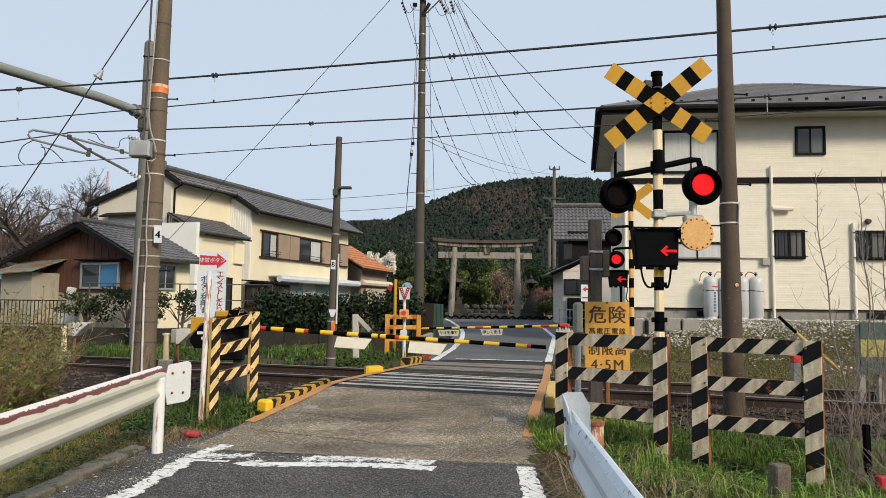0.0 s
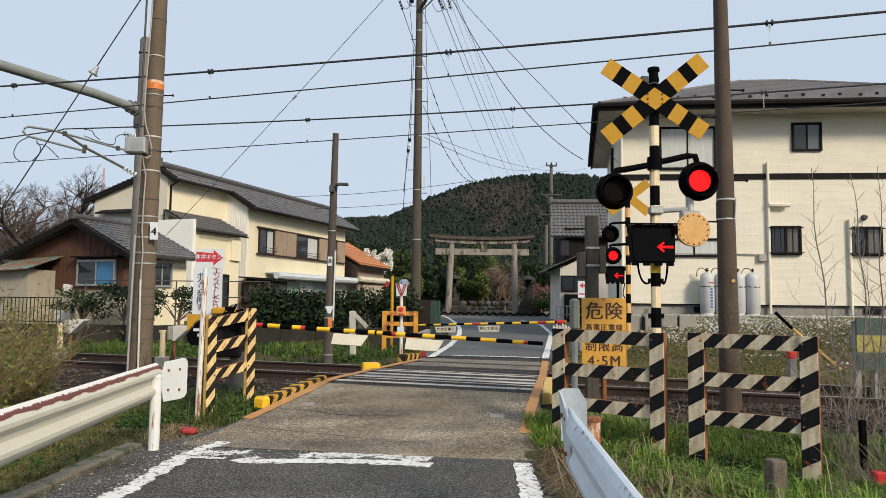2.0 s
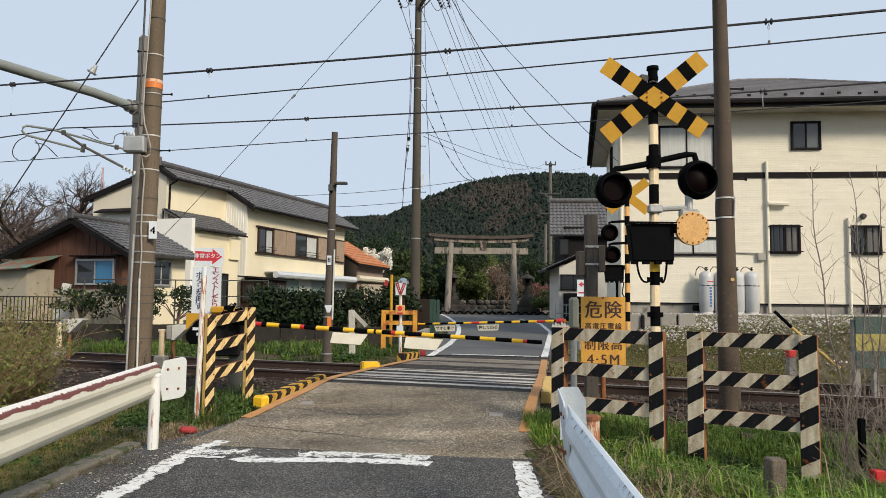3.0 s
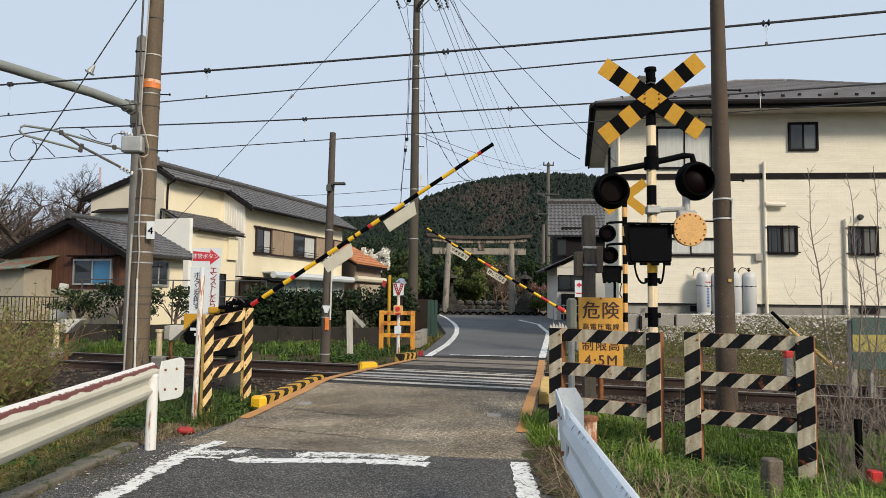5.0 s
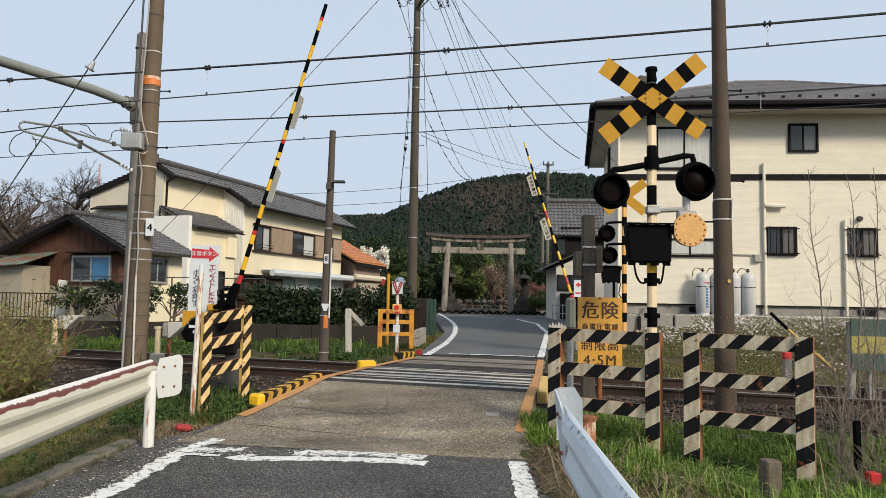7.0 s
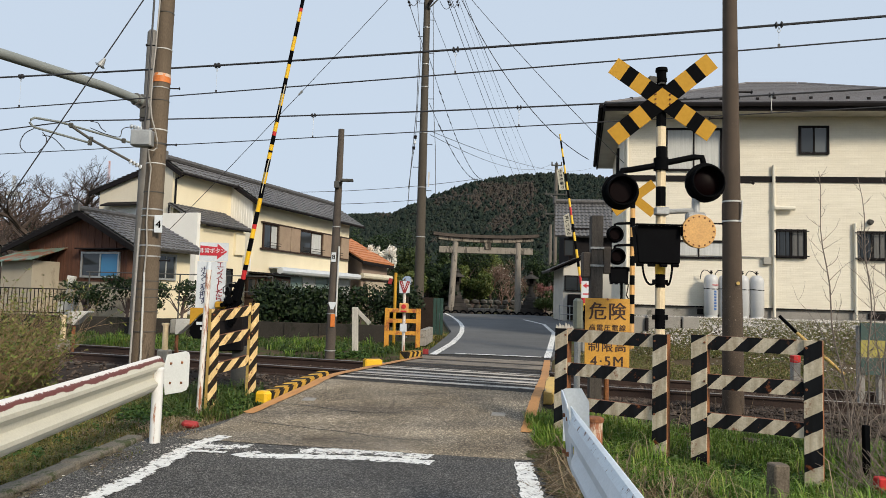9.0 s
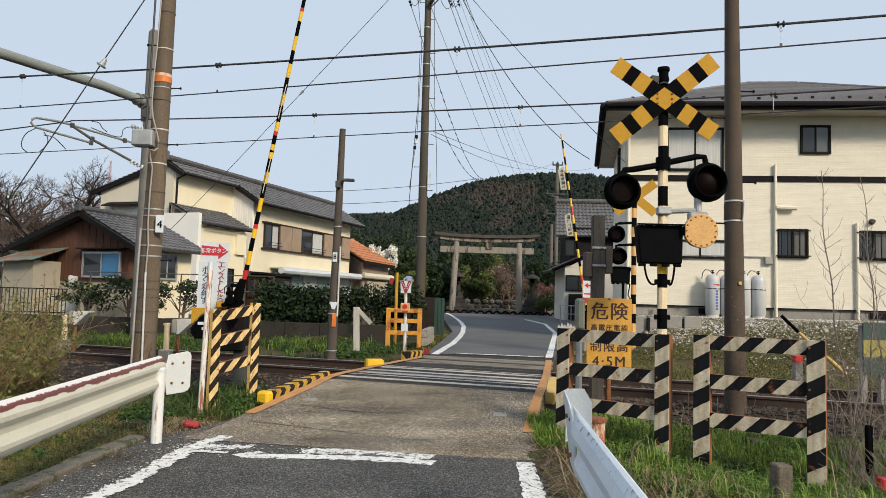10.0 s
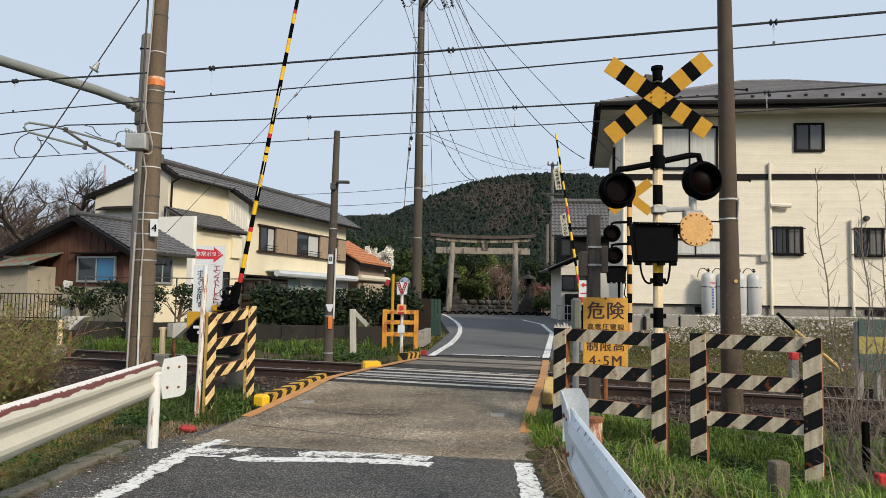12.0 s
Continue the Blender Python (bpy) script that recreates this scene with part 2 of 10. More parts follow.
M["wing_white"] = mat("wing_white", (0.62, 0.645, 0.635), (0.54, 0.56, 0.55), 3, 0.5, 0.05, spot=(0.22, 0.09, 0.05), spot_scale=8, spot_at=0.73)
M["post_white"] = mat("post_white", (0.70, 0.71, 0.70), (0.62, 0.62, 0.61), 3, 0.5, 0.05, spot=(0.30, 0.13, 0.06), spot_scale=3.4, spot_at=0.63, stretch=(3.5, 3.5, 0.35))
M["paint_orange"] = mat("paint_orange", (0.52, 0.26, 0.09), (0.36, 0.17, 0.06), 5, 0.8, 0.15, spot=(0.2, 0.14, 0.09), spot_scale=6, spot_at=0.66)
M["concrete"] = mat("concrete", (0.30, 0.285, 0.26), (0.19, 0.18, 0.165), 2.5, 0.9, 0.2, spot=(0.12, 0.115, 0.1), spot_scale=2, spot_at=0.62)
M["concrete_dark"] = mat("concrete_dark", (0.048, 0.042, 0.036), (0.023, 0.021, 0.018), 1.5, 0.92, 0.2, spot=(0.017, 0.018, 0.013), spot_scale=1.6, spot_at=0.56, stretch=(1, 1, 0.5), spec=0.2)
M["pole_concrete"] = mat("pole_concrete", (0.165, 0.128, 0.092), (0.095, 0.073, 0.053), 2.6, 0.85, 0.2, fine=90, spot=(0.045, 0.036, 0.028), spot_scale=2.6, spot_at=0.60, stretch=(1.6, 1.6, 0.3), spec=0.2)
M["pole_speckled"] = mat("pole_speckled", (0.105, 0.078, 0.058), (0.055, 0.042, 0.033), 2.5, 0.85, 0.2, fine=110, spot=(0.24, 0.195, 0.155), spot_scale=30, spot_at=0.645, spec=0.25)
M["pole_stained"] = mat("pole_stained", (0.095, 0.082, 0.066), (0.055, 0.048, 0.039), 2.0, 0.85, 0.15, fine=70, spot=(0.13, 0.115, 0.095), spot_scale=2.4, spot_at=0.66, stretch=(2, 2, 0.25), spec=0.2)
M["pipe_cream"] = mat("pipe_cream", (0.72, 0.68, 0.575), (0.64, 0.60, 0.50), 2.0, 0.6, 0.03)
M["pole_streaked"] = mat("pole_streaked", (0.74, 0.72, 0.68), (0.60, 0.56, 0.50), 5, 0.55, 0.1, spot=(0.30, 0.11, 0.05), spot_scale=5, spot_at=0.535, stretch=(4, 4, 0.45))
M["pole_dark"] = mat("pole_dark", (0.10, 0.082, 0.068), (0.055, 0.046, 0.04), 2.5, 0.85, 0.15, spot=(0.2, 0.17, 0.14), spot_scale=26, spot_at=0.72, spec=0.3)
M["soil"] = mat("soil", (0.10, 0.074, 0.046), (0.045, 0.035, 0.02), 0.9, 0.95, 0.5, fine=22, spot=(0.055, 0.075, 0.02), spot_scale=1.6, spot_at=0.53, spec=0.1)
M["ballast"] = mat("ballast", (0.05, 0.038, 0.031), (0.018, 0.014, 0.012), 5, 0.95, 0.5, fine=30, spec=0.1)
M["stone_piece"] = mat("stone_piece", (0.095, 0.073, 0.06), (0.036, 0.028, 0.023), 12, 0.9, 0.2, island=0.55, spec=0.2)
M["gravel_white"] = mat("gravel_white", (0.56, 0.53, 0.485), (0.26, 0.24, 0.21), 8, 0.9, 0.4, island=0.6)
M["rail"] = mat("rail", (0.055, 0.031, 0.023), (0.026, 0.016, 0.013), 3, 0.7, 0.15, metal=0.2)
M["rail_top"] = mat("rail_top", (0.34, 0.31, 0.29), (0.2, 0.17, 0.15), 3, 0.4, 0.05, metal=0.8)
M["sleeper"] = mat("sleeper", (0.085, 0.07, 0.058), None, 4, 0.9, 0.3)
M["guard_peel"] = peeling("guard_peel", (0.60, 0.575, 0.475), (0.72, 0.69, 0.66), (0.135, 0.029, 0.017), 0.811, 0.778)
M["guard_blue"] = mat("guard_blue", (0.65, 0.71, 0.76), (0.55, 0.60, 0.65), 2.5, 0.45, 0.05, spot=(0.16, 0.075, 0.05), spot_scale=6, spot_at=0.72)
M["guard_fleck"] = mat("guard_fleck", (0.62, 0.69, 0.74), (0.52, 0.58, 0.63), 2.5, 0.45, 0.05, spot=(0.12, 0.05, 0.035), spot_scale=14, spot_at=0.60)
M["rust"] = mat("rust", (0.26, 0.095, 0.035), (0.10, 0.04, 0.02), 9, 0.85, 0.3)
M["rust_orange"] = mat("rust_orange", (0.28, 0.105, 0.03), (0.13, 0.048, 0.02), 9, 0.85, 0.2)
PALE, TAR = (0.66, 0.58, 0.44), (0.010, 0.011, 0.013)
M["hazard_post"] = striped("hazard_post", PALE, TAR, 0.305, 0.75, axis=(0.6, 0, -1), rust_at=0.63)
M["hazard_rail"] = striped("hazard_rail", PALE, TAR, 0.265, 0.75, shift=0.14, rust_at=0.64)
M["hazard_rail_wide"] = striped("hazard_rail_wide", PALE, TAR, 0.334, 0.75, shift=0.24, rust_at=0.64)
M["hazard_yellow"] = striped("hazard_yellow", (0.84, 0.62, 0.30), (0.022, 0.018, 0.014), 0.22, 0.5, rust_at=0.61)
M["yellow"] = mat("yellow", (0.48, 0.265, 0.03), (0.41, 0.22, 0.024), 3, 0.6, 0.04, fine=25, spot=(0.28, 0.14, 0.02), spot_scale=4, spot_at=0.74, spec=0.12)
M["yellow_bright"] = mat("yellow_bright", (0.85, 0.52, 0.02), (0.72, 0.42, 0.015), 5, 0.45, 0.03)
M["black"] = mat("black", (0.0035, 0.004, 0.005), (0.0025, 0.0025, 0.003), 8, 0.75, 0.02, spec=0.03)
M["black_gloss"] = mat("black_gloss", (0.003, 0.0035, 0.0045), (0.002, 0.002, 0.003), 8, 0.6, 0.02, spec=0.04)
M["cream"] = mat("cream", (0.72, 0.60, 0.40), (0.60, 0.48, 0.30), 5, 0.5, 0.04, spot=(0.4, 0.3, 0.2), spot_scale=5, spot_at=0.72)
M["cream_orange"] = mat("cream_orange", (0.72, 0.40, 0.13), None, 4, 0.5, 0.03)
M["sign_orange"] = mat("sign_orange", (0.62, 0.33, 0.05), (0.48, 0.235, 0.03), 6, 0.5, 0.04, spot=(0.25, 0.12, 0.04), spot_scale=7, spot_at=0.7)
M["sign_ink"] = mat("sign_ink", (0.045, 0.018, 0.01), None, 6, 0.6, 0.0)
M["sign_white"] = mat("sign_white", (0.62, 0.66, 0.70), (0.52, 0.56, 0.6), 3, 0.4, 0.02)
M["sign_red"] = mat("sign_red", (0.55, 0.03, 0.045), None, 5, 0.4, 0.0)
M["sign_maroon"] = mat("sign_maroon", (0.26, 0.02, 0.035), None, 5, 0.5, 0.0)
M["sign_navy"] = mat("sign_navy", (0.03, 0.035, 0.09), None, 5, 0.5, 0.0)
M["red"] = mat("red", (0.60, 0.025, 0.025), (0.42, 0.018, 0.02), 5, 0.45, 0.02)
M["galv"] = mat("galv", (0.42, 0.43, 0.43), (0.30, 0.31, 0.31), 4, 0.5, 0.05, metal=0.4)
M["galv_dark"] = mat("galv_dark", (0.085, 0.085, 0.08), (0.052, 0.052, 0.05), 4, 0.7, 0.08, spec=0.25)
M["grey_box"] = mat("grey_box", (0.33, 0.32, 0.285), (0.24, 0.23, 0.205), 4, 0.6, 0.05, spot=(0.2, 0.11, 0.06), spot_scale=5, spot_at=0.68)
M["wood_grey"] = mat("wood_grey", (0.078, 0.068, 0.06), (0.032, 0.028, 0.025), 5, 0.9, 0.4, stretch=(4, 4, 0.6))
M["wood_brown"] = mat("wood_brown", (0.125, 0.052, 0.03), (0.066, 0.028, 0.018), 3, 0.85, 0.25, stretch=(6, 6, 0.5))
M["wire"] = mat("wire", (0.035, 0.035, 0.04), None, 5, 0.6, 0.0)
M["wire_white"] = mat("wire_white", (0.6, 0.6, 0.58), None, 5, 0.6, 0.0)
M["tile_roof"] = mat("tile_roof", (0.15, 0.147, 0.15), (0.06, 0.06, 0.063), 5, 0.5, 0.1, vary=0.25, island=0.0, spot=(0.25, 0.235, 0.215), spot_scale=9, spot_at=0.66)
M["tile_edge"] = mat("tile_edge", (0.09, 0.085, 0.085), (0.05, 0.05, 0.05), 4, 0.6, 0.1)
M["slate"] = mat("slate", (0.16, 0.153, 0.158), (0.11, 0.106, 0.11), 5, 0.62, 0.1)
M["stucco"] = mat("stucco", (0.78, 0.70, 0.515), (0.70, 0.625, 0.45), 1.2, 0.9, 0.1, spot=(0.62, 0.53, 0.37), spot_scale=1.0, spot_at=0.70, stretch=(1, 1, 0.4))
# the stucco again, darkened and greyed for the walls that stand in shade
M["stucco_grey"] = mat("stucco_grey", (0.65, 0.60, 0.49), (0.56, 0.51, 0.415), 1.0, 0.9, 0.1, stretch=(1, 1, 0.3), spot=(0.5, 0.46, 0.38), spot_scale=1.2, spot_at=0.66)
M["siding"] = mat("siding", (0.75, 0.705, 0.595), (0.68, 0.635, 0.53), 1.0, 0.8, 0.14, fine=45, stretch=(1, 1, 2.2))
M["stone_mossy"] = mat("stone_mossy", (0.30, 0.265, 0.22), (0.11, 0.092, 0.075), 3, 0.9, 0.2, spot=(0.05, 0.042, 0.034), spot_scale=2.5, spot_at=0.54, stretch=(1.6, 1, 0.5))


def pressed_courses(m, wide, high, depth, tone):
    """Siding boards pressed into short staggered blocks: relief, and a little tone from block to block."""
    n, l = m.node_tree.nodes, m.node_tree.links
    b = n["Principled BSDF"]
    tc = n.new("ShaderNodeTexCoord")
    mp = n.new("ShaderNodeMapping")
    mp.inputs["Rotation"].default_value = (radians(-90), 0, 0)
    l.new(tc.outputs["Object"], mp.inputs[0])
    br = n.new("ShaderNodeTexBrick")
    br.inputs["Scale"].default_value = 1.0
    br.inputs["Brick Width"].default_value, br.inputs["Row Height"].default_value = wide, high
    br.inputs["Mortar Size"].default_value, br.inputs["Mortar Smooth"].default_value = 0.007, 0.6
    br.inputs["Color1"].default_value, br.inputs["Color2"].default_value = (1, 1, 1, 1), (1 - tone, 1 - tone, 1 - tone, 1)
    br.inputs["Mortar"].default_value = (0.93, 0.925, 0.91, 1)
    l.new(mp.outputs[0], br.inputs["Vector"])
    mul = n.new("ShaderNodeMix")
    mul.data_type, mul.blend_type = "RGBA", "MULTIPLY"
    mul.inputs[0].default_value = 1.0
    l.new(b.inputs["Base Color"].links[0].from_socket, mul.inputs[6])
    l.new(br.outputs["Color"], mul.inputs[7])
    l.new(mul.outputs[2], b.inputs["Base Color"])
    bp = n.new("ShaderNodeBump")
    bp.invert = True
    bp.inputs["Strength"].default_value, bp.inputs["Distance"].default_value = 0.8, depth
    l.new(br.outputs["Fac"], bp.inputs["Height"])
    l.new(b.inputs["Normal"].links[0].from_socket, bp.inputs["Normal"])
    l.new(bp.outputs[0], b.inputs["Normal"])


pressed_courses(M["siding"], 0.24, 0.069, 0.003, 0.05)
M["soffit"] = mat("soffit", (0.55, 0.52, 0.46), None, 1.5, 0.9, 0.05)
M["trim_dark"] = mat("trim_dark", (0.016, 0.014, 0.015), (0.010, 0.009, 0.010), 4, 0.8, 0.05, spec=0.1)
M["glass_dark"] = window_glass("glass_dark")
M["glass_grey"] = window_glass("glass_grey", (0.11, 0.12, 0.125), 0.12)
M["glass_blue"] = window_glass("glass_blue", (0.05, 0.20, 0.38), 0.25)
M["glass_teal"] = window_glass("glass_teal", (0.22, 0.30, 0.28), 0.3)
M["curtain"] = mat("curtain", (0.55, 0.56, 0.55), (0.40, 0.41, 0.40), 3, 0.9, 0.1, stretch=(8, 8, 0.4))
M["alu"] = mat("alu", (0.50, 0.51, 0.50), None, 5, 0.45, 0.0, metal=0.5)
M["shutter"] = mat("shutter", (0.36, 0.27, 0.19), (0.28, 0.2, 0.14), 4, 0.7, 0.05)
M["roof_orange"] = mat("roof_orange", (0.50, 0.20, 0.075), (0.38, 0.14, 0.055), 4, 0.7, 0.1)
M["sign_blue"] = mat("sign_blue", (0.05, 0.15, 0.40), (0.04, 0.12, 0.33), 6, 0.5, 0.0)
M["tank"] = mat("tank", (0.50, 0.51, 0.52), (0.42, 0.43, 0.44), 4, 0.4, 0.03)
M["stone_old"] = mat("stone_old", (0.30, 0.272, 0.235), (0.19, 0.17, 0.145), 2.5, 0.9, 0.25, spot=(0.085, 0.076, 0.064), spot_scale=2.4, spot_at=0.57, stretch=(1.4, 1.4, 0.4))
M["stone_dark"] = mat("stone_dark", (0.065, 0.056, 0.05), (0.028, 0.025, 0.022), 3, 0.9, 0.3, vary=0.3)
M["green_panel"] = mat("green_panel", (0.016, 0.055, 0.04), (0.01, 0.035, 0.027), 3, 0.6, 0.05)
M["brown_panel"] = mat("brown_panel", (0.032, 0.024, 0.02), (0.02, 0.015, 0.013), 3, 0.9, 0.1, spec=0.1)
M["leaf_hedge"] = leafy("leaf_hedge", [(0.004, 0.010, 0.005), (0.010, 0.023, 0.008), (0.026, 0.044, 0.013)])
M["leaf_dark"] = leafy("leaf_dark", [(0.006, 0.014, 0.007), (0.016, 0.034, 0.012), (0.036, 0.058, 0.018)])
M["leaf_light"] = leafy("leaf_light", [(0.035, 0.06, 0.015), (0.085, 0.115, 0.025), (0.13, 0.145, 0.045)])
M["blossom"] = leafy("blossom", [(0.78, 0.76, 0.68), (0.88, 0.87, 0.82)])
M["bud"] = leafy("bud", [(0.16, 0.085, 0.07), (0.25, 0.15, 0.11), (0.12, 0.09, 0.05)])
M["grass"] = leafy("grass", [(0.042, 0.095, 0.010), (0.10, 0.20, 0.021), (0.17, 0.285, 0.04), (0.26, 0.29, 0.075), (0.07, 0.15, 0.016)])
M["grass_fresh"] = leafy("grass_fresh", [(0.026, 0.06, 0.008), (0.062, 0.135, 0.016), (0.115, 0.21, 0.026), (0.18, 0.22, 0.055), (0.042, 0.092, 0.012)])
M["grass_dull"] = leafy("grass_dull", [(0.04, 0.055, 0.013), (0.095, 0.12, 0.022), (0.22, 0.18, 0.055), (0.145, 0.10, 0.045), (0.075, 0.11, 0.018)])
M["grass_dark"] = leafy("grass_dark", [(0.02, 0.045, 0.01), (0.045, 0.085, 0.015), (0.09, 0.14, 0.028), (0.12, 0.12, 0.045)])
M["weed"] = leafy("weed", [(0.018, 0.045, 0.01), (0.04, 0.085, 0.016), (0.075, 0.125, 0.025)])
M["deck_dark"] = asphalt("deck_dark", (0.12, 0.115, 0.11), (0.04, 0.038, 0.037), 70, (0.6, 0.58, 0.55))
M["straw"] = leafy("straw", [(0.19, 0.14, 0.085), (0.30, 0.235, 0.15), (0.13, 0.09, 0.06)])
M["twig"] = mat("twig", (0.24, 0.195, 0.165), (0.10, 0.08, 0.066), 8, 0.9, 0.1)
M["twig_far"] = mat("twig_far", (0.135, 0.10, 0.09), (0.08, 0.06, 0.055), 8, 0.9, 0.0, spec=0.1)
# blue worked into these greens stands in for haze over the distance
M["hill_trees"] = leafy("hill_trees", [(0.005, 0.012, 0.010), (0.011, 0.020, 0.015), (0.018, 0.028, 0.020), (0.022, 0.027, 0.021), (0.008, 0.016, 0.013)], 0.95)
M["hill_bare"] = leafy("hill_bare", [(0.046, 0.038, 0.032), (0.033, 0.029, 0.025), (0.057, 0.048, 0.041), (0.023, 0.027, 0.021)], 0.95)
M["hill_ground"] = mat("hill_ground", (0.02, 0.025, 0.018), (0.012, 0.016, 0.011), 0.05, 0.95, 0.0, spec=0.0)
M["led_red"] = glow("led_red", (1.0, 0.008, 0.012), 0.9)
M["lens_dark"] = mat("lens_dark", (0.004, 0.0012, 0.0015), None, 8, 0.45, 0.0, spec=0.05)
M["kerb_grey"] = mat("kerb_grey", (0.19, 0.172, 0.142), (0.10, 0.09, 0.075), 4, 0.95, 0.3, spot=(0.06, 0.07, 0.035), spot_scale=4, spot_at=0.55, spec=0.2)
M["post_brown"] = mat("post_brown", (0.17, 0.14, 0.11), (0.085, 0.07, 0.055), 6, 0.95, 0.4, spot=(0.07, 0.075, 0.045), spot_scale=6, spot_at=0.62, spec=0.2)
M["rib_grey"] = mat("rib_grey", (0.60, 0.57, 0.53), (0.28, 0.25, 0.22), 3, 0.8, 0.1, stretch=(0.5, 3, 1), spec=0.3, spot=(0.15, 0.115, 0.085), spot_scale=2.2, spot_at=0.6)
M["deck_worn"] = mat("deck_worn", (0.26, 0.225, 0.185), (0.15, 0.128, 0.105), 2.2, 0.85, 0.15, stretch=(0.5, 2.4, 1), spot=(0.085, 0.075, 0.065), spot_scale=2.4, spot_at=0.58, spec=0.2)
M["orange_tape"] = mat("orange_tape", (0.70, 0.20, 0.035), None, 4, 0.5, 0.02)


# ---- mesh helpers ----
def vec(*a):
    return Vector(a)


def world_of(ob):
    m = ob.matrix_basis.copy()
    while ob.parent:
        ob = ob.parent
        m = ob.matrix_basis @ m
    return m


def put(name, bm, mats, parent=None, label="", smooth=False, local=False):
    me = bpy.data.meshes.new(name)
    for f in bm.faces:
        f.smooth = smooth
    if parent is not None and not local:
        bm.transform(world_of(parent).inverted())
    bm.to_mesh(me)
    bm.free()
    for k in (mats if isinstance(mats, (list, tuple)) else [mats]):
        me.materials.append(M[k])
    if smooth:
        me.set_sharp_from_angle(angle=radians(40))
    ob = new(name, me)
    if parent is not None:
        ob.parent = parent
    if label:
        ob["label"] = label
    return ob


def part(name, bm, mats, parent, label="", smooth=False, local=False):
    return put(name, bm, mats, parent, label, smooth, local)


def thing(name, at, label, category, group="", kind="", rz=0.0):
    ob = new(name)
    ob.empty_display_size = 0.1
    ob.matrix_basis = pose(*at, 0, 0, rz)
    return tagged(ob, label, category, group, kind)


def box(bm, c, s, m=None, mi=0, bev=0.0):
    """A box of size s centred at c, turned by m about its centre."""
    r = bmesh.ops.create_cube(bm, size=1)
    mm = Matrix.Translation(c) @ (m.to_3x3().to_4x4() if m else Matrix.Identity(4)) @ Matrix.Diagonal((*s, 1))
    bmesh.ops.transform(bm, matrix=mm, verts=r["verts"])
    fs = {f for v in r["verts"] for f in v.link_faces}
    for f in fs:
        f.material_index = mi
    if bev:
        es = list({e for f in fs for e in f.edges})
        out = bmesh.ops.bevel(bm, geom=es, offset=bev, segments=1, affect="EDGES")
        for f in out["faces"]:
            f.material_index = mi
    return bm


def frame_to(d):
    d = Vector(d).normalized()
    return d.to_track_quat("Z", "Y").to_matrix().to_4x4()


def cyl(bm, p0, p1, r0, r1=None, n=16, mi=0):
    p0, p1 = Vector(p0), Vector(p1)
    r1 = r0 if r1 is None else r1
    r = bmesh.ops.create_cone(bm, cap_ends=True, segments=n, radius1=r0, radius2=max(r1, 1e-4), depth=(p1 - p0).length)
    bmesh.ops.transform(bm, matrix=Matrix.Translation((p0 + p1) / 2) @ frame_to(p1 - p0), verts=r["verts"])
    for f in {f for v in r["verts"] for f in v.link_faces}:
        f.material_index = mi
    return bm


def tube(bm, pts, r, n=6, mi=0, r_end=None):
    """A round bar through points."""
    pts = [Vector(p) for p in pts]
    rings = []
    for i, p in enumerate(pts):
        d = (pts[min(i + 1, len(pts) - 1)] - pts[max(i - 1, 0)]).normalized()
        a = d.cross(Vector((0.13, 0.21, 0.97))).normalized()
        if a.length < 0.5:
            a = d.cross(Vector((1, 0, 0))).normalized()
        b = d.cross(a)
        k = i / (len(pts) - 1)
        rr = r if r_end is None else r + (r_end - r) * k
        rings.append([bm.verts.new(p + (a * math.cos(2 * math.pi * j / n) + b * math.sin(2 * math.pi * j / n)) * rr) for j in range(n)])
    for q, w in zip(rings, rings[1:]):
        for j in range(n):
            f = bm.faces.new((q[j], q[(j + 1) % n], w[(j + 1) % n], w[j]))
            f.material_index = mi
    for f in (bm.faces.new(rings[0][::-1]), bm.faces.new(rings[-1])):
        f.material_index = mi
    return bm


def slab(bm, pts, d, mi=0):
    """A flat outline (3D points) given the thickness d (a vector)."""
    d = Vector(d)
    a = [bm.verts.new(Vector(p)) for p in pts]
    b = [bm.verts.new(Vector(p) + d) for p in pts]
    fs = [bm.faces.new(a[::-1]), bm.faces.new(b)]
    for i in range(len(a)):
        j = (i + 1) % len(a)
        fs.append(bm.faces.new((a[i], a[j], b[j], b[i])))
    for f in fs:
        f.material_index = mi
    bmesh.ops.recalc_face_normals(bm, faces=fs)
    return bm


def B():
    return bmesh.new()


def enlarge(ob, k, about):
    """Scale a finished thing's meshes about a point (here the camera's eye) and move it accordingly."""
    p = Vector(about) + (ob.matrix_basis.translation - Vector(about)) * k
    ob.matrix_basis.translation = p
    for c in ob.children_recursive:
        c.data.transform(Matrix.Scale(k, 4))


def cloud(name, verts, faces, mats, parent=None, label="", category="", kind="stuff", face_mats=None, weld=False):
    me = bpy.data.meshes.new(name)
    me.from_pydata([tuple(v) for v in verts], [], faces)
    for k in (mats if isinstance(mats, (list, tuple)) else [mats]):
        me.materials.append(M[k])
    if face_mats is not None:
        me.polygons.foreach_set("material_index", face_mats)
    if weld:
        bm = bmesh.new()
        bm.from_mesh(me)
        bmesh.ops.remove_doubles(bm, verts=bm.verts[:], dist=0.0015)
        bm.to_mesh(me)
        bm.free()
    me.update()
    ob = new(name, me)
    if parent is not None:
        ob.parent = parent
        me.transform(world_of(parent).inverted())
        if label:
            ob["label"] = label
        if kind:
            ob["kind"] = kind
        return ob
    return tagged(ob, label, category, "", kind)


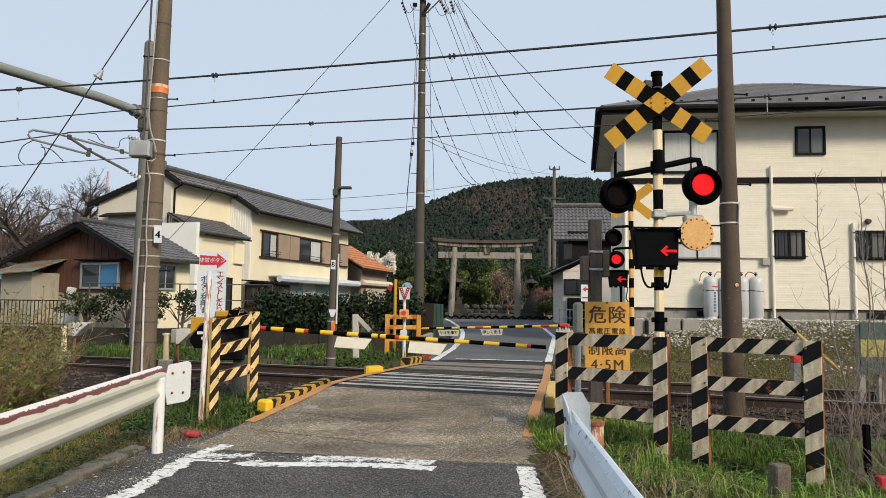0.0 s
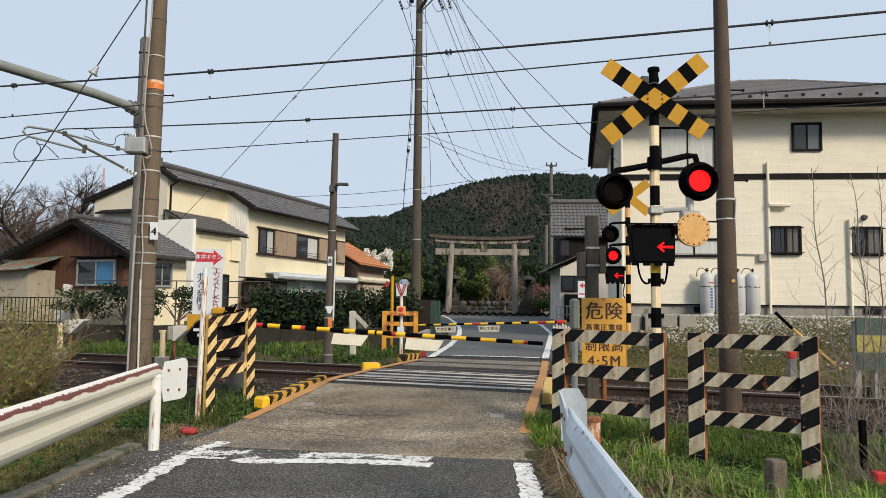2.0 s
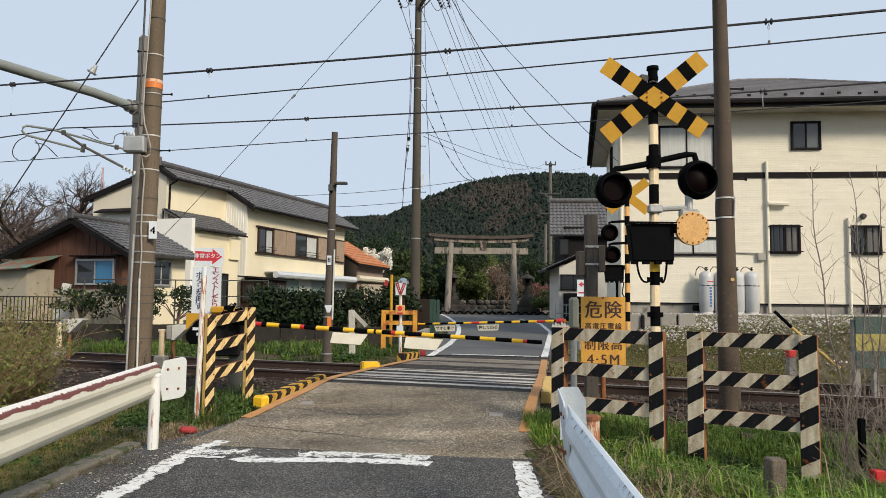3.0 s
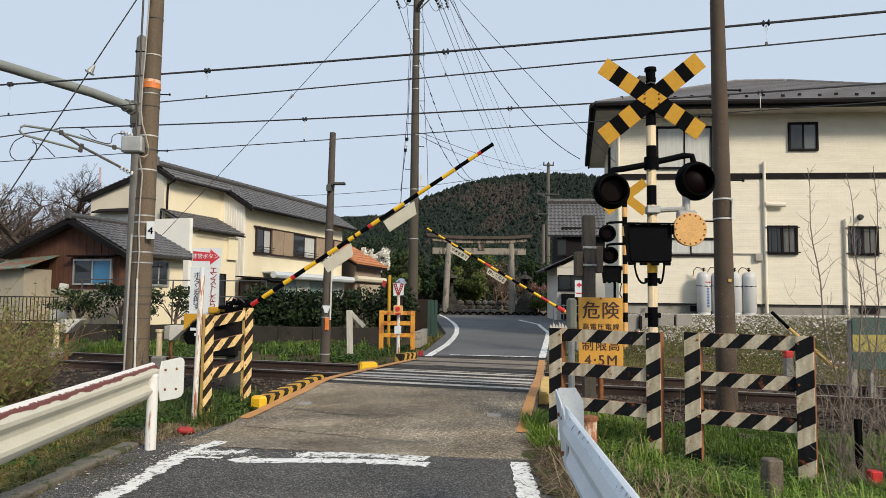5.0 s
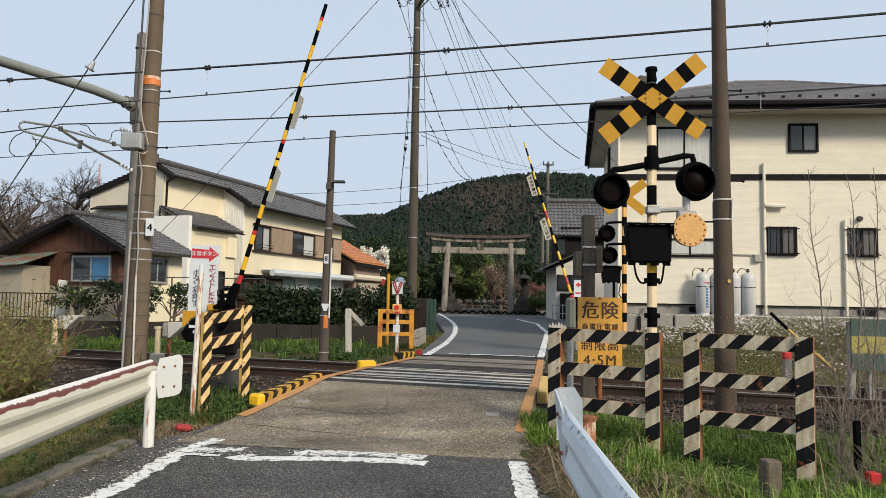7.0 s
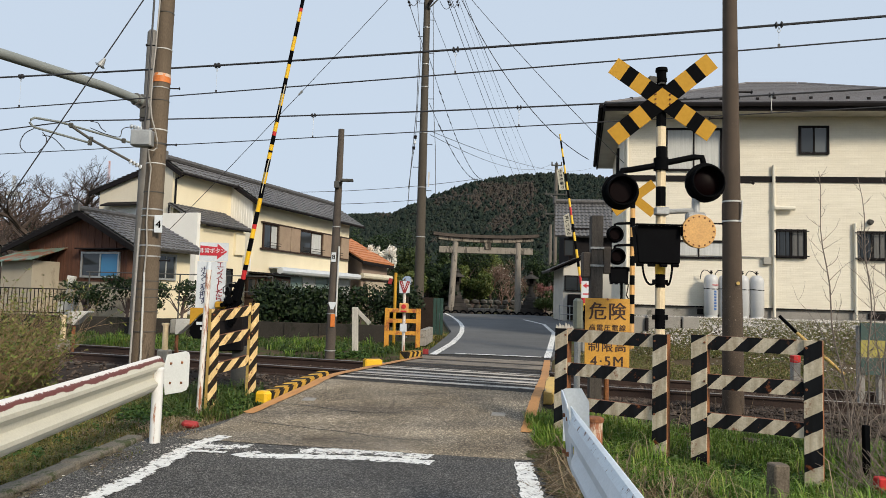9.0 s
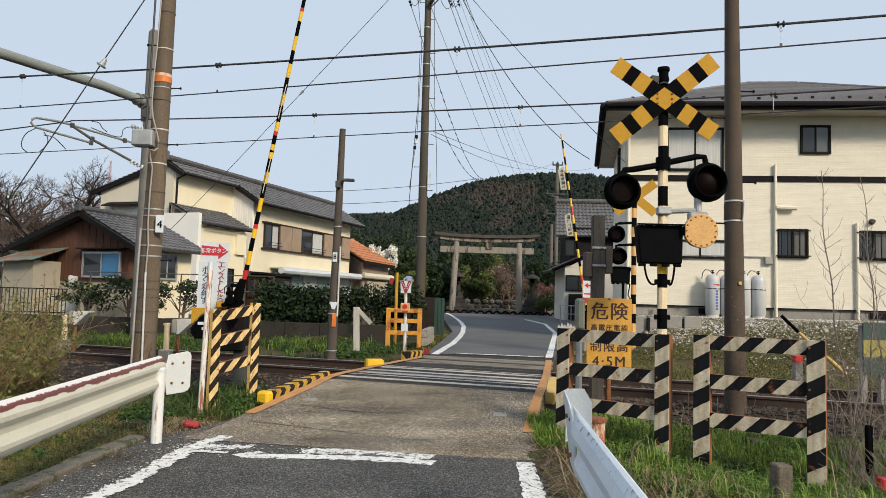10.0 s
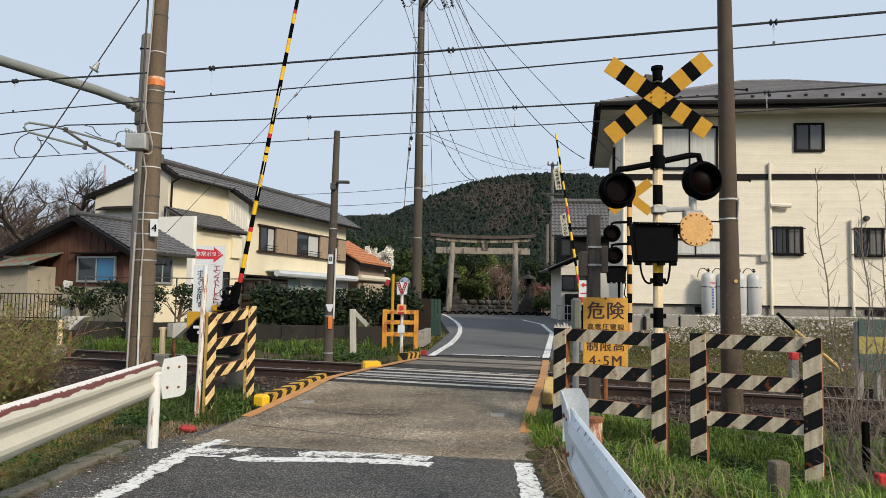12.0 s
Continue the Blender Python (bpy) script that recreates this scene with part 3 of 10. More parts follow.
def lettering(name, text, size, m, mat_name, parent, vertical=False, gap=1.0, label=""):
    """Flat letters as a mesh; m: world pose whose x runs along the line and whose z faces the reader."""
    cu = bpy.data.curves.new(name, "FONT")
    cu.body = "\n".join(text) if vertical else text
    cu.size, cu.extrude = size, 0.0015
    cu.align_x, cu.align_y = "CENTER", "CENTER"
    cu.space_line = gap
    if not vertical:
        cu.space_character = gap
    tmp = bpy.data.objects.new(name, cu)
    scene.collection.objects.link(tmp)
    bpy.context.view_layer.update()
    me = bpy.data.meshes.new_from_object(tmp.evaluated_get(bpy.context.evaluated_depsgraph_get()))
    bpy.data.objects.remove(tmp)
    bm = bmesh.new()
    for k, dx in enumerate((-0.016, 0.0, 0.016)):
        old = set(bm.verts)
        bm.from_mesh(me)
        bmesh.ops.translate(bm, verts=[v for v in bm.verts if v not in old], vec=(dx * size, 0.006 * size * (k % 2), 0.0006 * k))
    bm.to_mesh(me)
    bm.free()
    me.materials.clear()
    me.materials.append(M[mat_name])
    me.transform(world_of(parent).inverted() @ m)
    ob = new(name, me)
    ob.parent = parent
    if label:
        ob["label"] = label
    return ob


FACE = Matrix(((1, 0, 0), (0, 0, -1), (0, 1, 0))).to_4x4()      # x right, z towards -y


def facing(at, turn=0.0):
    """Pose for something flat that faces the viewer's side; turn: degrees about z."""
    return Matrix.Translation(at) @ pose(0, 0, 0, 0, 0, turn) @ FACE


# ---- lie of the land ----
TRACK_Y = 11.35
CA, SA = math.cos(ALPHA), math.sin(ALPHA)
RAIL_Z = 0.35


def track_pos(x, y):
    """Across the track (away from the viewer) and along it."""
    return (y - TRACK_Y) * CA + x * SA, x * CA - (y - TRACK_Y) * SA


def from_track(q, s):
    return s * CA + q * SA, TRACK_Y + q * CA - s * SA


def ease(t):
    t = min(1.0, max(0.0, t))
    return t * t * (3 - 2 * t)


def road_z(x, y):
    q = track_pos(x, y)[0]
    return 0.35 * ease((q + 4.3) / 2.9) + 0.29 * ease((q - 5) / 28)


def road_edge_right(y):
    return 2.1 + (y - 14.6) * 0.155


# ---- ground: one sheet to the horizon ----
def build_ground():
    def steps(lo, hi, d, far, k):
        a = list(np.arange(lo, hi + 1e-6, d))
        v, g = hi, d
        while v < far:
            g *= k
            v += g
            a.append(v)
        v, g = lo, d
        while v > -far:
            g *= k
            v -= g
            a.insert(0, v)
        return a
    xs, ys = steps(-15, 15, 0.3, 2200, 1.3), steps(-3, 26, 0.3, 2200, 1.3)
    vs = [(x, y, land_z(x, y)) for y in ys for x in xs]
    w = len(xs)
    fs = [(j * w + i, j * w + i + 1, (j + 1) * w + i + 1, (j + 1) * w + i) for j in range(len(ys) - 1) for i in range(w - 1)]
    ob = cloud("ground", vs, fs, "soil", None, "brown soil with patchy moss and weeds", "ground", "structure")
    for p in ob.data.polygons:
        p.use_smooth = True


def land_z(x, y):
    q, s = track_pos(x, y)
    z = 0.14 * ease((q + 3.9) / 1.6) + 0.16 * ease((q - 1.6) / 1.6)
    z += 0.26 * ease((q - 8) / 25)
    bank = ease((x - road_edge_right(y) - 0.7) / 1.7) * ease((q - 2.6) / 5.5)
    z += 0.92 * bank * ease((42 - y) / 12)
    z += 0.35 * ease((-x - 2.2) / 1.2) * ease((q - 6.2) / 0.8)
    z += 0.03 * noise.noise(Vector((x * 0.9, y * 0.9, 3))) * ease((abs(x + 1) - 2.6) / 1.5)
    return z - 0.04


LEFT = [(-3.05, -8), (-3.05, 7.4), (-2.42, 8.5), (-1.86, 9.6), (-1.62, 10.64), (-0.58, 14.0), (-0.5, 15.0), (0.1, 24.4), (-0.3, 34.5), (-2.5, 36.5)]
RIGHT = [(1.0, -8), (0.95, 7.4), (0.98, 8.2), (1.3, 9.44), (1.55, 10.9), (2.05, 14.0), (2.2, 15.0), (4.3, 25.0), (6.6, 34.3), (6.2, 45.0)]


def strip(left, right, lift, n_sub=6, across=6, skirt=0.0):
    """A sheet between two edges that follows the road's rise."""
    bm, rows = B(), []
    for i in range(len(left) - 1):
        for k in range(n_sub):
            t = k / n_sub
            rows.append((Vector(left[i]).lerp(Vector(left[i + 1]), t), Vector(right[i]).lerp(Vector(right[i + 1]), t)))
    rows.append((Vector(left[-1]), Vector(right[-1])))
    grid = []
    for a, b in rows:
        line = []
        for j in range(across + 1):
            p = a.lerp(b, j / across)
            line.append(bm.verts.new((p.x, p.y, road_z(p.x, p.y) + lift)))
        if skirt:
            line.insert(0, bm.verts.new((a.x, a.y, road_z(a.x, a.y) - skirt)))
            line.append(bm.verts.new((b.x, b.y, road_z(b.x, b.y) - skirt)))
        grid.append(line)
    for r0, r1 in zip(grid, grid[1:]):
        for j in range(len(r0) - 1):
            bm.faces.new((r0[j], r0[j + 1], r1[j + 1], r1[j]))
    return bm


def ribbon(pts, width, lift, sub=6, ragged=0.0, seed=1):
    """A painted line along points on the road."""
    rnd = random.Random(seed)
    fine = []
    for a, b in zip(pts, pts[1:]):
        for k in range(sub):
            fine.append(Vector(a).lerp(Vector(b), k / sub))
    fine.append(Vector(pts[-1]))
    bm, rows = B(), []
    for i, p in enumerate(fine):
        d = (fine[min(i + 1, len(fine) - 1)] - fine[max(i - 1, 0)]).normalized()
        nrm = Vector((-d.y, d.x))
        w0, w1 = [max(0.004, width / 2 + ragged * (0.7 * noise.noise(Vector((p.x * 2.2, p.y * 2.2, seed + k * 9))) + 1.0 * noise.noise(Vector((p.x * 11, p.y * 11, seed + k * 5))) + rnd.uniform(-0.4, 0.2))) for k in (0, 1)]
        a, b = p + nrm * w0, p - nrm * w1
        rows.append([bm.verts.new((v.x, v.y, road_z(v.x, v.y) + lift)) for v in (a, p, b)])
    for r0, r1 in zip(rows, rows[1:]):
        for j in (0, 1):
            bm.faces.new((r0[j + 1], r0[j], r1[j], r1[j + 1]))
    bmesh.ops.recalc_face_normals(bm, faces=bm.faces[:])
    return bm


def build_road():
    road = tagged(put("road", strip(LEFT[:3], RIGHT[:3], 0.0, 48, 8, 0.12), "asphalt"), "dark grey worn asphalt road", "road", "", "structure")
    old = strip([(-2.75, 7.35), (-2.42, 8.5), (-1.86, 9.6), (-1.75, 10.07)], [(0.95, 6.78), (0.97, 8.0), (1.1, 8.66), (1.22, 9.12)], 0.006, 16, 8, 0.3)
    tagged(put("crossing_approach", old, "asphalt_old"), "pale worn asphalt ramp rising to the level crossing", "road", "", "structure")
    far = strip(LEFT[6:], RIGHT[6:], 0.004, 10, 8, 0.1)
    tagged(put("far_road", far, "asphalt_far"), "smooth grey asphalt lane beyond the crossing", "road", "", "structure")
    turn = strip([(-3.3, 36.4), (-2.5, 36.5), (4.0, 38.5)], [(-3.3, 44.5), (-2.5, 44.5), (5.6, 45.0)], 0.008, 8, 6)
    tagged(put("side_road", turn, "asphalt_far"), "grey asphalt lane turning in front of the gate", "road", "", "structure")
    # deck between and beside the rails, in long planks across the road
    deck = strip([(-1.75, 10.07), (-1.62, 10.64), (-0.58, 14.0), (-0.5, 15.0)], [(1.22, 9.12), (1.55, 10.9), (2.05, 14.0), (2.2, 15.0)], -0.006, 10, 6, 0.25)
    tagged(put("crossing_deck", deck, "deck_dark"), "dark level crossing deck with rail grooves", "crossing", "", "structure")
    return road


def deck_bar(name, q0, q1, material, lift, parent=None):
    """A bar across the road parallel to the rails, between the painted edges."""
    bm = B()
    def edge(q, side):
        pts = LEFT if side < 0 else RIGHT
        for a, b in zip(pts, pts[1:]):
            qa, qb = track_pos(*a)[0], track_pos(*b)[0]
            if qa <= q <= qb:
                t = (q - qa) / (qb - qa)
                return Vector(a).lerp(Vector(b), t)
        return Vector(pts[5])
    out = []
    for q, side in ((q0, -1), (q0, 1), (q1, 1), (q1, -1)):
        p = edge(q, side)
        out.append((p.x, p.y, RAIL_Z + lift))
    slab(bm, out, (0, 0, -0.03))
    return put(name, bm, material, parent)


RAILS = (-0.58, 0.88)


def build_track():
    track = thing("railway_track", (0, TRACK_Y, 0.1), "rusty steel rails on ballast crossing the road", "railway track", "", "structure")
    for q in RAILS:
        for name, prof, m in (("rail", [(-0.065, -0.153), (0.065, -0.153), (0.065, -0.14), (0.012, -0.125), (0.012, -0.04), (0.035, -0.03), (0.035, -0.004), (-0.035, -0.004), (-0.035, -0.03), (-0.012, -0.04), (-0.012, -0.125), (-0.065, -0.14)], "rail"),
                              ("rail_head", [(-0.03, -0.003), (0.03, -0.003), (0.024, 0.002), (-0.024, 0.002)], "rail_top")):
            bm = B()
            x0, y0 = from_track(0, -60)
            d = Vector((CA, -SA, 0)) * 120
            pts = []
            for a, h in prof:
                x, y = from_track(q + a, -60)
                pts.append((x, y, RAIL_Z + h))
            slab(bm, pts, d)
            part(name, bm, m, track)
    bed = B()
    rows = []
    prof = [(-2.3, 0.10), (-1.7, 0.16), (-0.9, 0.20), (0.15, 0.19), (1.2, 0.20), (2.0, 0.17), (2.6, 0.12)]
    for i in range(161):
        s = -60 + i * 0.75
        rows.append([bed.verts.new((*from_track(q, s), h + 0.02 * noise.noise(Vector((q * 2, s * 2, 0))))) for q, h in prof])
    for r0, r1 in zip(rows, rows[1:]):
        for j in range(len(prof) - 1):
            bed.faces.new((r0[j], r1[j], r1[j + 1], r0[j + 1]))
    bmesh.ops.recalc_face_normals(bed, faces=bed.faces[:])
    part("ballast_bed", bed, "ballast", track, "brown crushed stone bed")
    me = None
    for i in range(70):
        s = -30 + i * 0.75
        if -1.9 < s < 2.4:
            continue
        if me is None:
            bm = B()
            box(bm, (0, 0, 0), (0.22, 2.4, 0.14), bev=0.01)
            ob = put("sleeper", bm, "sleeper", track, local=True)
            me = ob.data
        else:
            ob = new("sleeper", me)
            ob.parent = track
        x, y = from_track(0.15, s)
        ob.matrix_basis = pose(x, y - TRACK_Y, 0.135 - 0.1, 0, 0, -math.degrees(ALPHA))
    # loose stones on the bed
    rnd = random.Random(5)
    vs, fs = [], []
    for i in range(17000):
        s = rnd.uniform(-16, 14) if rnd.random() < 0.5 else rnd.uniform(2, 9)
        q = rnd.uniform(-2.7, 2.4)
        if -1.75 < s < 2.2 and q > -2.4:
            continue
        x, y = from_track(q, s)
        h = float(np.interp(q, [p[0] for p in prof], [p[1] for p in prof]))
        r = rnd.uniform(0.018, 0.04)
        b = len(vs)
        for k in range(6):
            d = Vector(((1, 0, 0), (0, 1, 0), (-1, 0, 0), (0, -1, 0), (0.2, 0.1, 0.8), (0, 0, -0.8))[k]) * r * rnd.uniform(0.7, 1.3)
            vs.append((x + d.x, y + d.y, h + r * 0.4 + d.z))
        for k in range(4):
            fs.append((b + k, b + (k + 1) % 4, b + 4))
            fs.append((b + (k + 1) % 4, b + k, b + 5))
    cloud("ballast_stones", vs, fs, "stone_piece", track, "loose brown ballast stones")
    # grooves and ribs of the deck
    ribs = [(q - w / 2, q + w / 2, "rib_grey", 0.0) for q, w in ((-1.37, 0.14), (-0.97, 0.05), (-0.70, 0.14), (-0.28, 0.15), (0.2, 0.14), (0.43, 0.04))]
    for q0, q1, m, lift in ribs + [(-0.59, -0.53, "rail_top", 0.002), (0.85, 0.91, "rail_top", 0.002), (1.34, 1.98, "deck_worn", 0.0), (2.26, 2.95, "deck_worn", 0.0)]:
        bar = deck_bar("deck_bar", q0, q1, m, lift)
        bar.parent = track
        bar.matrix_parent_inverse = world_of(track).inverted()
    return track


def build_lines():
    def line(name, pts, w, label, ragged=0.02, m="paint_white", lift=0.012, seed=1):
        return tagged(put(name, ribbon(pts, w, lift, 60, ragged, seed), m), label, "road marking", "", "structure")
    line("stop_line", [(-1.9, 6.66), (-1.46, 6.70), (-1.0, 6.72), (-0.45, 6.68), (-0.12, 6.6)], 0.19, "worn white stop line flaking off the asphalt", 0.035, lift=0.005, seed=3)
    line("stop_line", [(-1.40, 6.92), (-1.15, 6.98), (-0.76, 7.02), (-0.45, 6.95), (-0.14, 6.84)], 0.26, "flaked far half of the white stop line", 0.1, "paint_flaked", 0.0045, seed=23)
    line("stop_line", [(-1.94, 6.64), (-1.86, 6.76), (-1.76, 6.83)], 0.13, "broken end of the white stop line", 0.03, lift=0.006, seed=13)
    line("stop_line", [(-2.4, 6.98), (-2.16, 7.03), (-1.92, 7.0)], 0.2, "flakes left of the white stop line", 0.12, "paint_flaked", 0.0068, seed=15)
    line("stop_line", [(-2.52, 6.77), (-2.3, 6.79), (-2.06, 6.75)], 0.085, "thin white strip left of the stop line", 0.02, lift=0.0094, seed=17)
    line("edge_line", [(-2.56, 3.0), (-2.52, 5.15), (-2.48, 6.06), (-2.47, 6.8), (-2.42, 7.17), (-2.31, 7.53)], 0.185, "worn white edge line", 0.05, lift=0.0085, seed=4)
    line("edge_line", [(0.62, 3.0), (0.66, 5.2), (0.73, 6.72)], 0.17, "worn white edge line", 0.02, lift=0.0085, seed=5)
    line("edge_line", [(-0.31, 14.65), (0.09, 18.43), (0.29, 21.2), (0.44, 23.93), (0.535, 27.67), (0.50, 30.5), (0.40, 33.1), (0.12, 38.5), (-0.27, 44.2)], 0.165, "white edge line of the lane", 0.012, lift=0.016, seed=6)
    line("edge_line", [(2.05, 14.7), (2.9, 20), (3.7, 25.0), (4.2, 31.4), (3.8, 36)], 0.15, "white edge line of the lane", 0.01, lift=0.0085, seed=7)
    line("stop_line", [(0.15, 15.2), (0.9, 15.05), (1.95, 14.85)], 0.16, "faded white stop line beyond the crossing", 0.05, seed=8)
    for k, (q, s0, s1) in enumerate(((-3.75, -1.2, 1.0), (-3.05, -1.25, 0.4))):
        pts = []
        for i in range(9):
            s = s0 + (s1 - s0) * i / 8
            pts.append(from_track(q + 0.12 * noise.noise(Vector((s * 1.3, k, 4))) - 0.06 * s, s))
        line("tar_joint", pts, 0.014, "dark tar joint across the worn asphalt", 0.012, "asphalt", 0.0105 + 0.001 * k, 30 + k)
    tagged(put("road_litter", ribbon([(1.02, 3.2), (1.0, 4.6), (0.98, 5.8), (1.0, 6.8), (1.02, 7.4)], 0.34, 0.014, 40, 0.13, 77), "soil"), "brown soil and leaf litter over the road edge", "soil", "", "structure")
    line("crossing_edge", [(-2.36, 8.5), (-1.83, 9.62), (-1.6, 10.6), (-1.05, 12.4), (-0.53, 14.0)], 0.15, "orange painted edge of the crossing deck", 0.01, "paint_orange", 0.016, 9)
    line("crossing_edge", [(0.85, 7.65), (1.22, 9.44), (1.48, 10.9), (1.95, 14.0)], 0.125, "orange painted edge of the crossing deck", 0.01, "paint_orange", 0.016, 10)


def build_hill():
    rnd = random.Random(11)
    xs = [-420, -260, -160, -110, -80, -54, -28, -19, -7, 5, 22, 34, 46, 64, 76, 95, 130, 180, 260, 420]
    hs = [32, 36, 39, 40, 40, 40.5, 40.5, 45, 51, 56, 59.5, 61.5, 63.5, 64.5, 63.5, 62, 58, 52, 45, 36]
    def top(x):
        return float(np.interp(x, xs, hs)) * 1.0
    def hz(x, y):
        t = (y - 150) / 220
        return 2 + (top(x) - 2) * ease(t) * (1 - 0.3 * ease((y - 380) / 200)) + 4 * noise.noise(Vector((x * 0.02, y * 0.02, 1)))
    nx, ny = 90, 50
    vs, fs = [], []
    for j in range(ny):
        for i in range(nx):
            x, y = -420 + 840 * i / (nx - 1), 150 + 400 * j / (ny - 1)
            vs.append((x, y, hz(x, y) - 3))
    for j in range(ny - 1):
        for i in range(nx - 1):
            fs.append((j * nx + i, j * nx + i + 1, (j + 1) * nx + i + 1, (j + 1) * nx + i))
    hill = cloud("hill", vs, fs, "hill_ground", None, "wooded hill of dark evergreens and bare brown trees", "hill", "structure")
    vs, fs, fm = [], [], []
    for i in range(31000):
        y = 150 + 240 * rnd.random() ** 0.6
        x = rnd.uniform(-0.28, 0.34) * y
        z = hz(x, y)
        r = rnd.uniform(0.6, 1.5)
        up = (z - 2) / (top(x) - 2)
        u = x / y
        slope_band = math.exp(-((up - 0.95 + 5.0 * (u - 0.04)) / 0.26) ** 2) * ease((u + 0.03) / 0.04) * ease((0.16 - u) / 0.04)
        bare = 0.8 * noise.noise(Vector((x * 0.022, y * 0.022, 7))) + 0.6 * noise.noise(Vector((x * 0.08, y * 0.05, 2))) + 0.5 * slope_band * ease((0.97 - up) / 0.05) + 0.35 * (rnd.random() - 0.5) > 0.40
        h = r * rnd.uniform(1.0, 2.2)
        b = len(vs)
        n = 4
        for ring, (zz, rr) in enumerate(((-0.6, 0.7), (0.2, 1.0), (0.75, 0.6))):
            for k in range(n):
                a = 2 * math.pi * (k + ring * 0.5) / n
                j2 = rnd.uniform(0.7, 1.25)
                vs.append((x + math.cos(a) * r * rr * j2, y + math.sin(a) * r * rr * j2, z + zz * h + rnd.uniform(-0.3, 0.3) * r))
        vs.append((x, y, z + h * 1.15))
        for ring in (0, 1):
            for k in range(n):
                fs.append((b + ring * n + k, b + ring * n + (k + 1) % n, b + (ring + 1) * n + (k + 1) % n, b + (ring + 1) * n + k))
                fm.append(1 if bare else 0)
        for k in range(n):
            fs.append((b + 2 * n + k, b + 2 * n + (k + 1) % n, b + 3 * n))
            fm.append(1 if bare else 0)
    cloud("hill_woods", vs, fs, ["hill_trees", "hill_bare"], hill, "dense woods of dark evergreens and bare trees", face_mats=fm)


# ---- houses ----
def window(parent, at, w, h, turn, panes=2, glass="glass_dark", frame_mat="trim_dark", depth=0.07, bars=0, curtain=False):
    """A sliding window set on a wall: at = centre on the wall's face, turn = degrees of the wall about z."""
    m = pose(*at, 0, 0, turn)
    def P(x, y, z):
        return m @ Vector((x, y, z))
    fr = B()
    t = 0.06
    for cx, cz, sx, sz in ((0, h / 2, w + t, t), (0, -h / 2, w + t, t), (-w / 2, 0, t, h - t), (w / 2, 0, t, h - t)):
        box(fr, P(cx, -depth / 2, cz), (sx, depth, sz), m)
    win = part("window", fr, frame_mat, parent)
    pw = w / panes
    for i in range(panes):
        bm = B()
        x = -w / 2 + pw * (i + 0.5)
        off = 0.02 if i % 2 else 0.035
        box(bm, P(x, -off, 0), (pw - 0.03, 0.008, h - 0.08), m)
        g = glass[i % len(glass)] if isinstance(glass, (list, tuple)) else glass
        part("pane", bm, g, win)
        if i:
            bm = B()
            box(bm, P(-w / 2 + pw * i, -0.045, 0), (0.045, 0.02, h - 0.06), m)
            part("mullion", bm, frame_mat, win)
    for i in range(bars):
        bm = B()
        x = -w / 2 + w * (i + 0.5) / bars
        tube(bm, [P(x, -depth - 0.07, -h / 2 - 0.03), P(x, -depth - 0.07, h / 2 + 0.03)], 0.012, 4)
        part("bar", bm, "trim_dark", win)
    if bars:
        for z in (-h / 2 + 0.03, h / 2 - 0.03):
            bm = B()
            box(bm, P(0, -depth - 0.07, z), (w + 0.14, 0.02, 0.03), m)
            part("bar", bm, "trim_dark", win)
    return win


def tiled_slope(parent, e0, e1, r0, r1, tile=0.225, material="tile_roof", thick=0.08, course=0.215, name="roof_slope"):
    """A roof plane of wavy pantiles in courses, from the eave e0-e1 up to the ridge r0-r1."""
    e0, e1, r0, r1 = [Vector(p) for p in (e0, e1, r0, r1)]
    nc = max(3, int((r0 - e0).length / course))
    nt = max(3, int(max((e1 - e0).length, (r1 - r0).length) / tile))
    nrm = (e1 - e0).cross(r0 - e0).normalized()
    if nrm.z < 0:
        nrm = -nrm
    vs, fs = [], []
    k = 5
    w = nt * k + 1
    for c in range(nc):
        for end in (0, 1):
            t = (c + end) / nc
            a, b = e0.lerp(r0, t), e1.lerp(r1, t)
            lift = 0.048 if end == 0 else 0.012
            for j in range(w):
                vs.append(a.lerp(b, j / (w - 1)) + nrm * (lift + 0.022 * math.cos(2 * math.pi * (j % k) / k)))
        for row in range(2 * c, 2 * c + 2):
            if row:
                for j in range(w - 1):
                    fs.append(((row - 1) * w + j, (row - 1) * w + j + 1, row * w + j + 1, row * w + j))
    # closed edge at the eave
    n0 = len(vs)
    for j in range(w):
        vs.append(vs[j] - nrm * 0.07)
    for j in range(w - 1):
        fs.append((j + 1, j, n0 + j, n0 + j + 1))
    roof = cloud(name, vs, fs, material, parent, "grey clay pantiles", kind="")
    bm = B()
    slab(bm, [e0, e1, r1, r0], -nrm * thick)
    part("roof_deck", bm, "tile_edge", parent)
    return roof


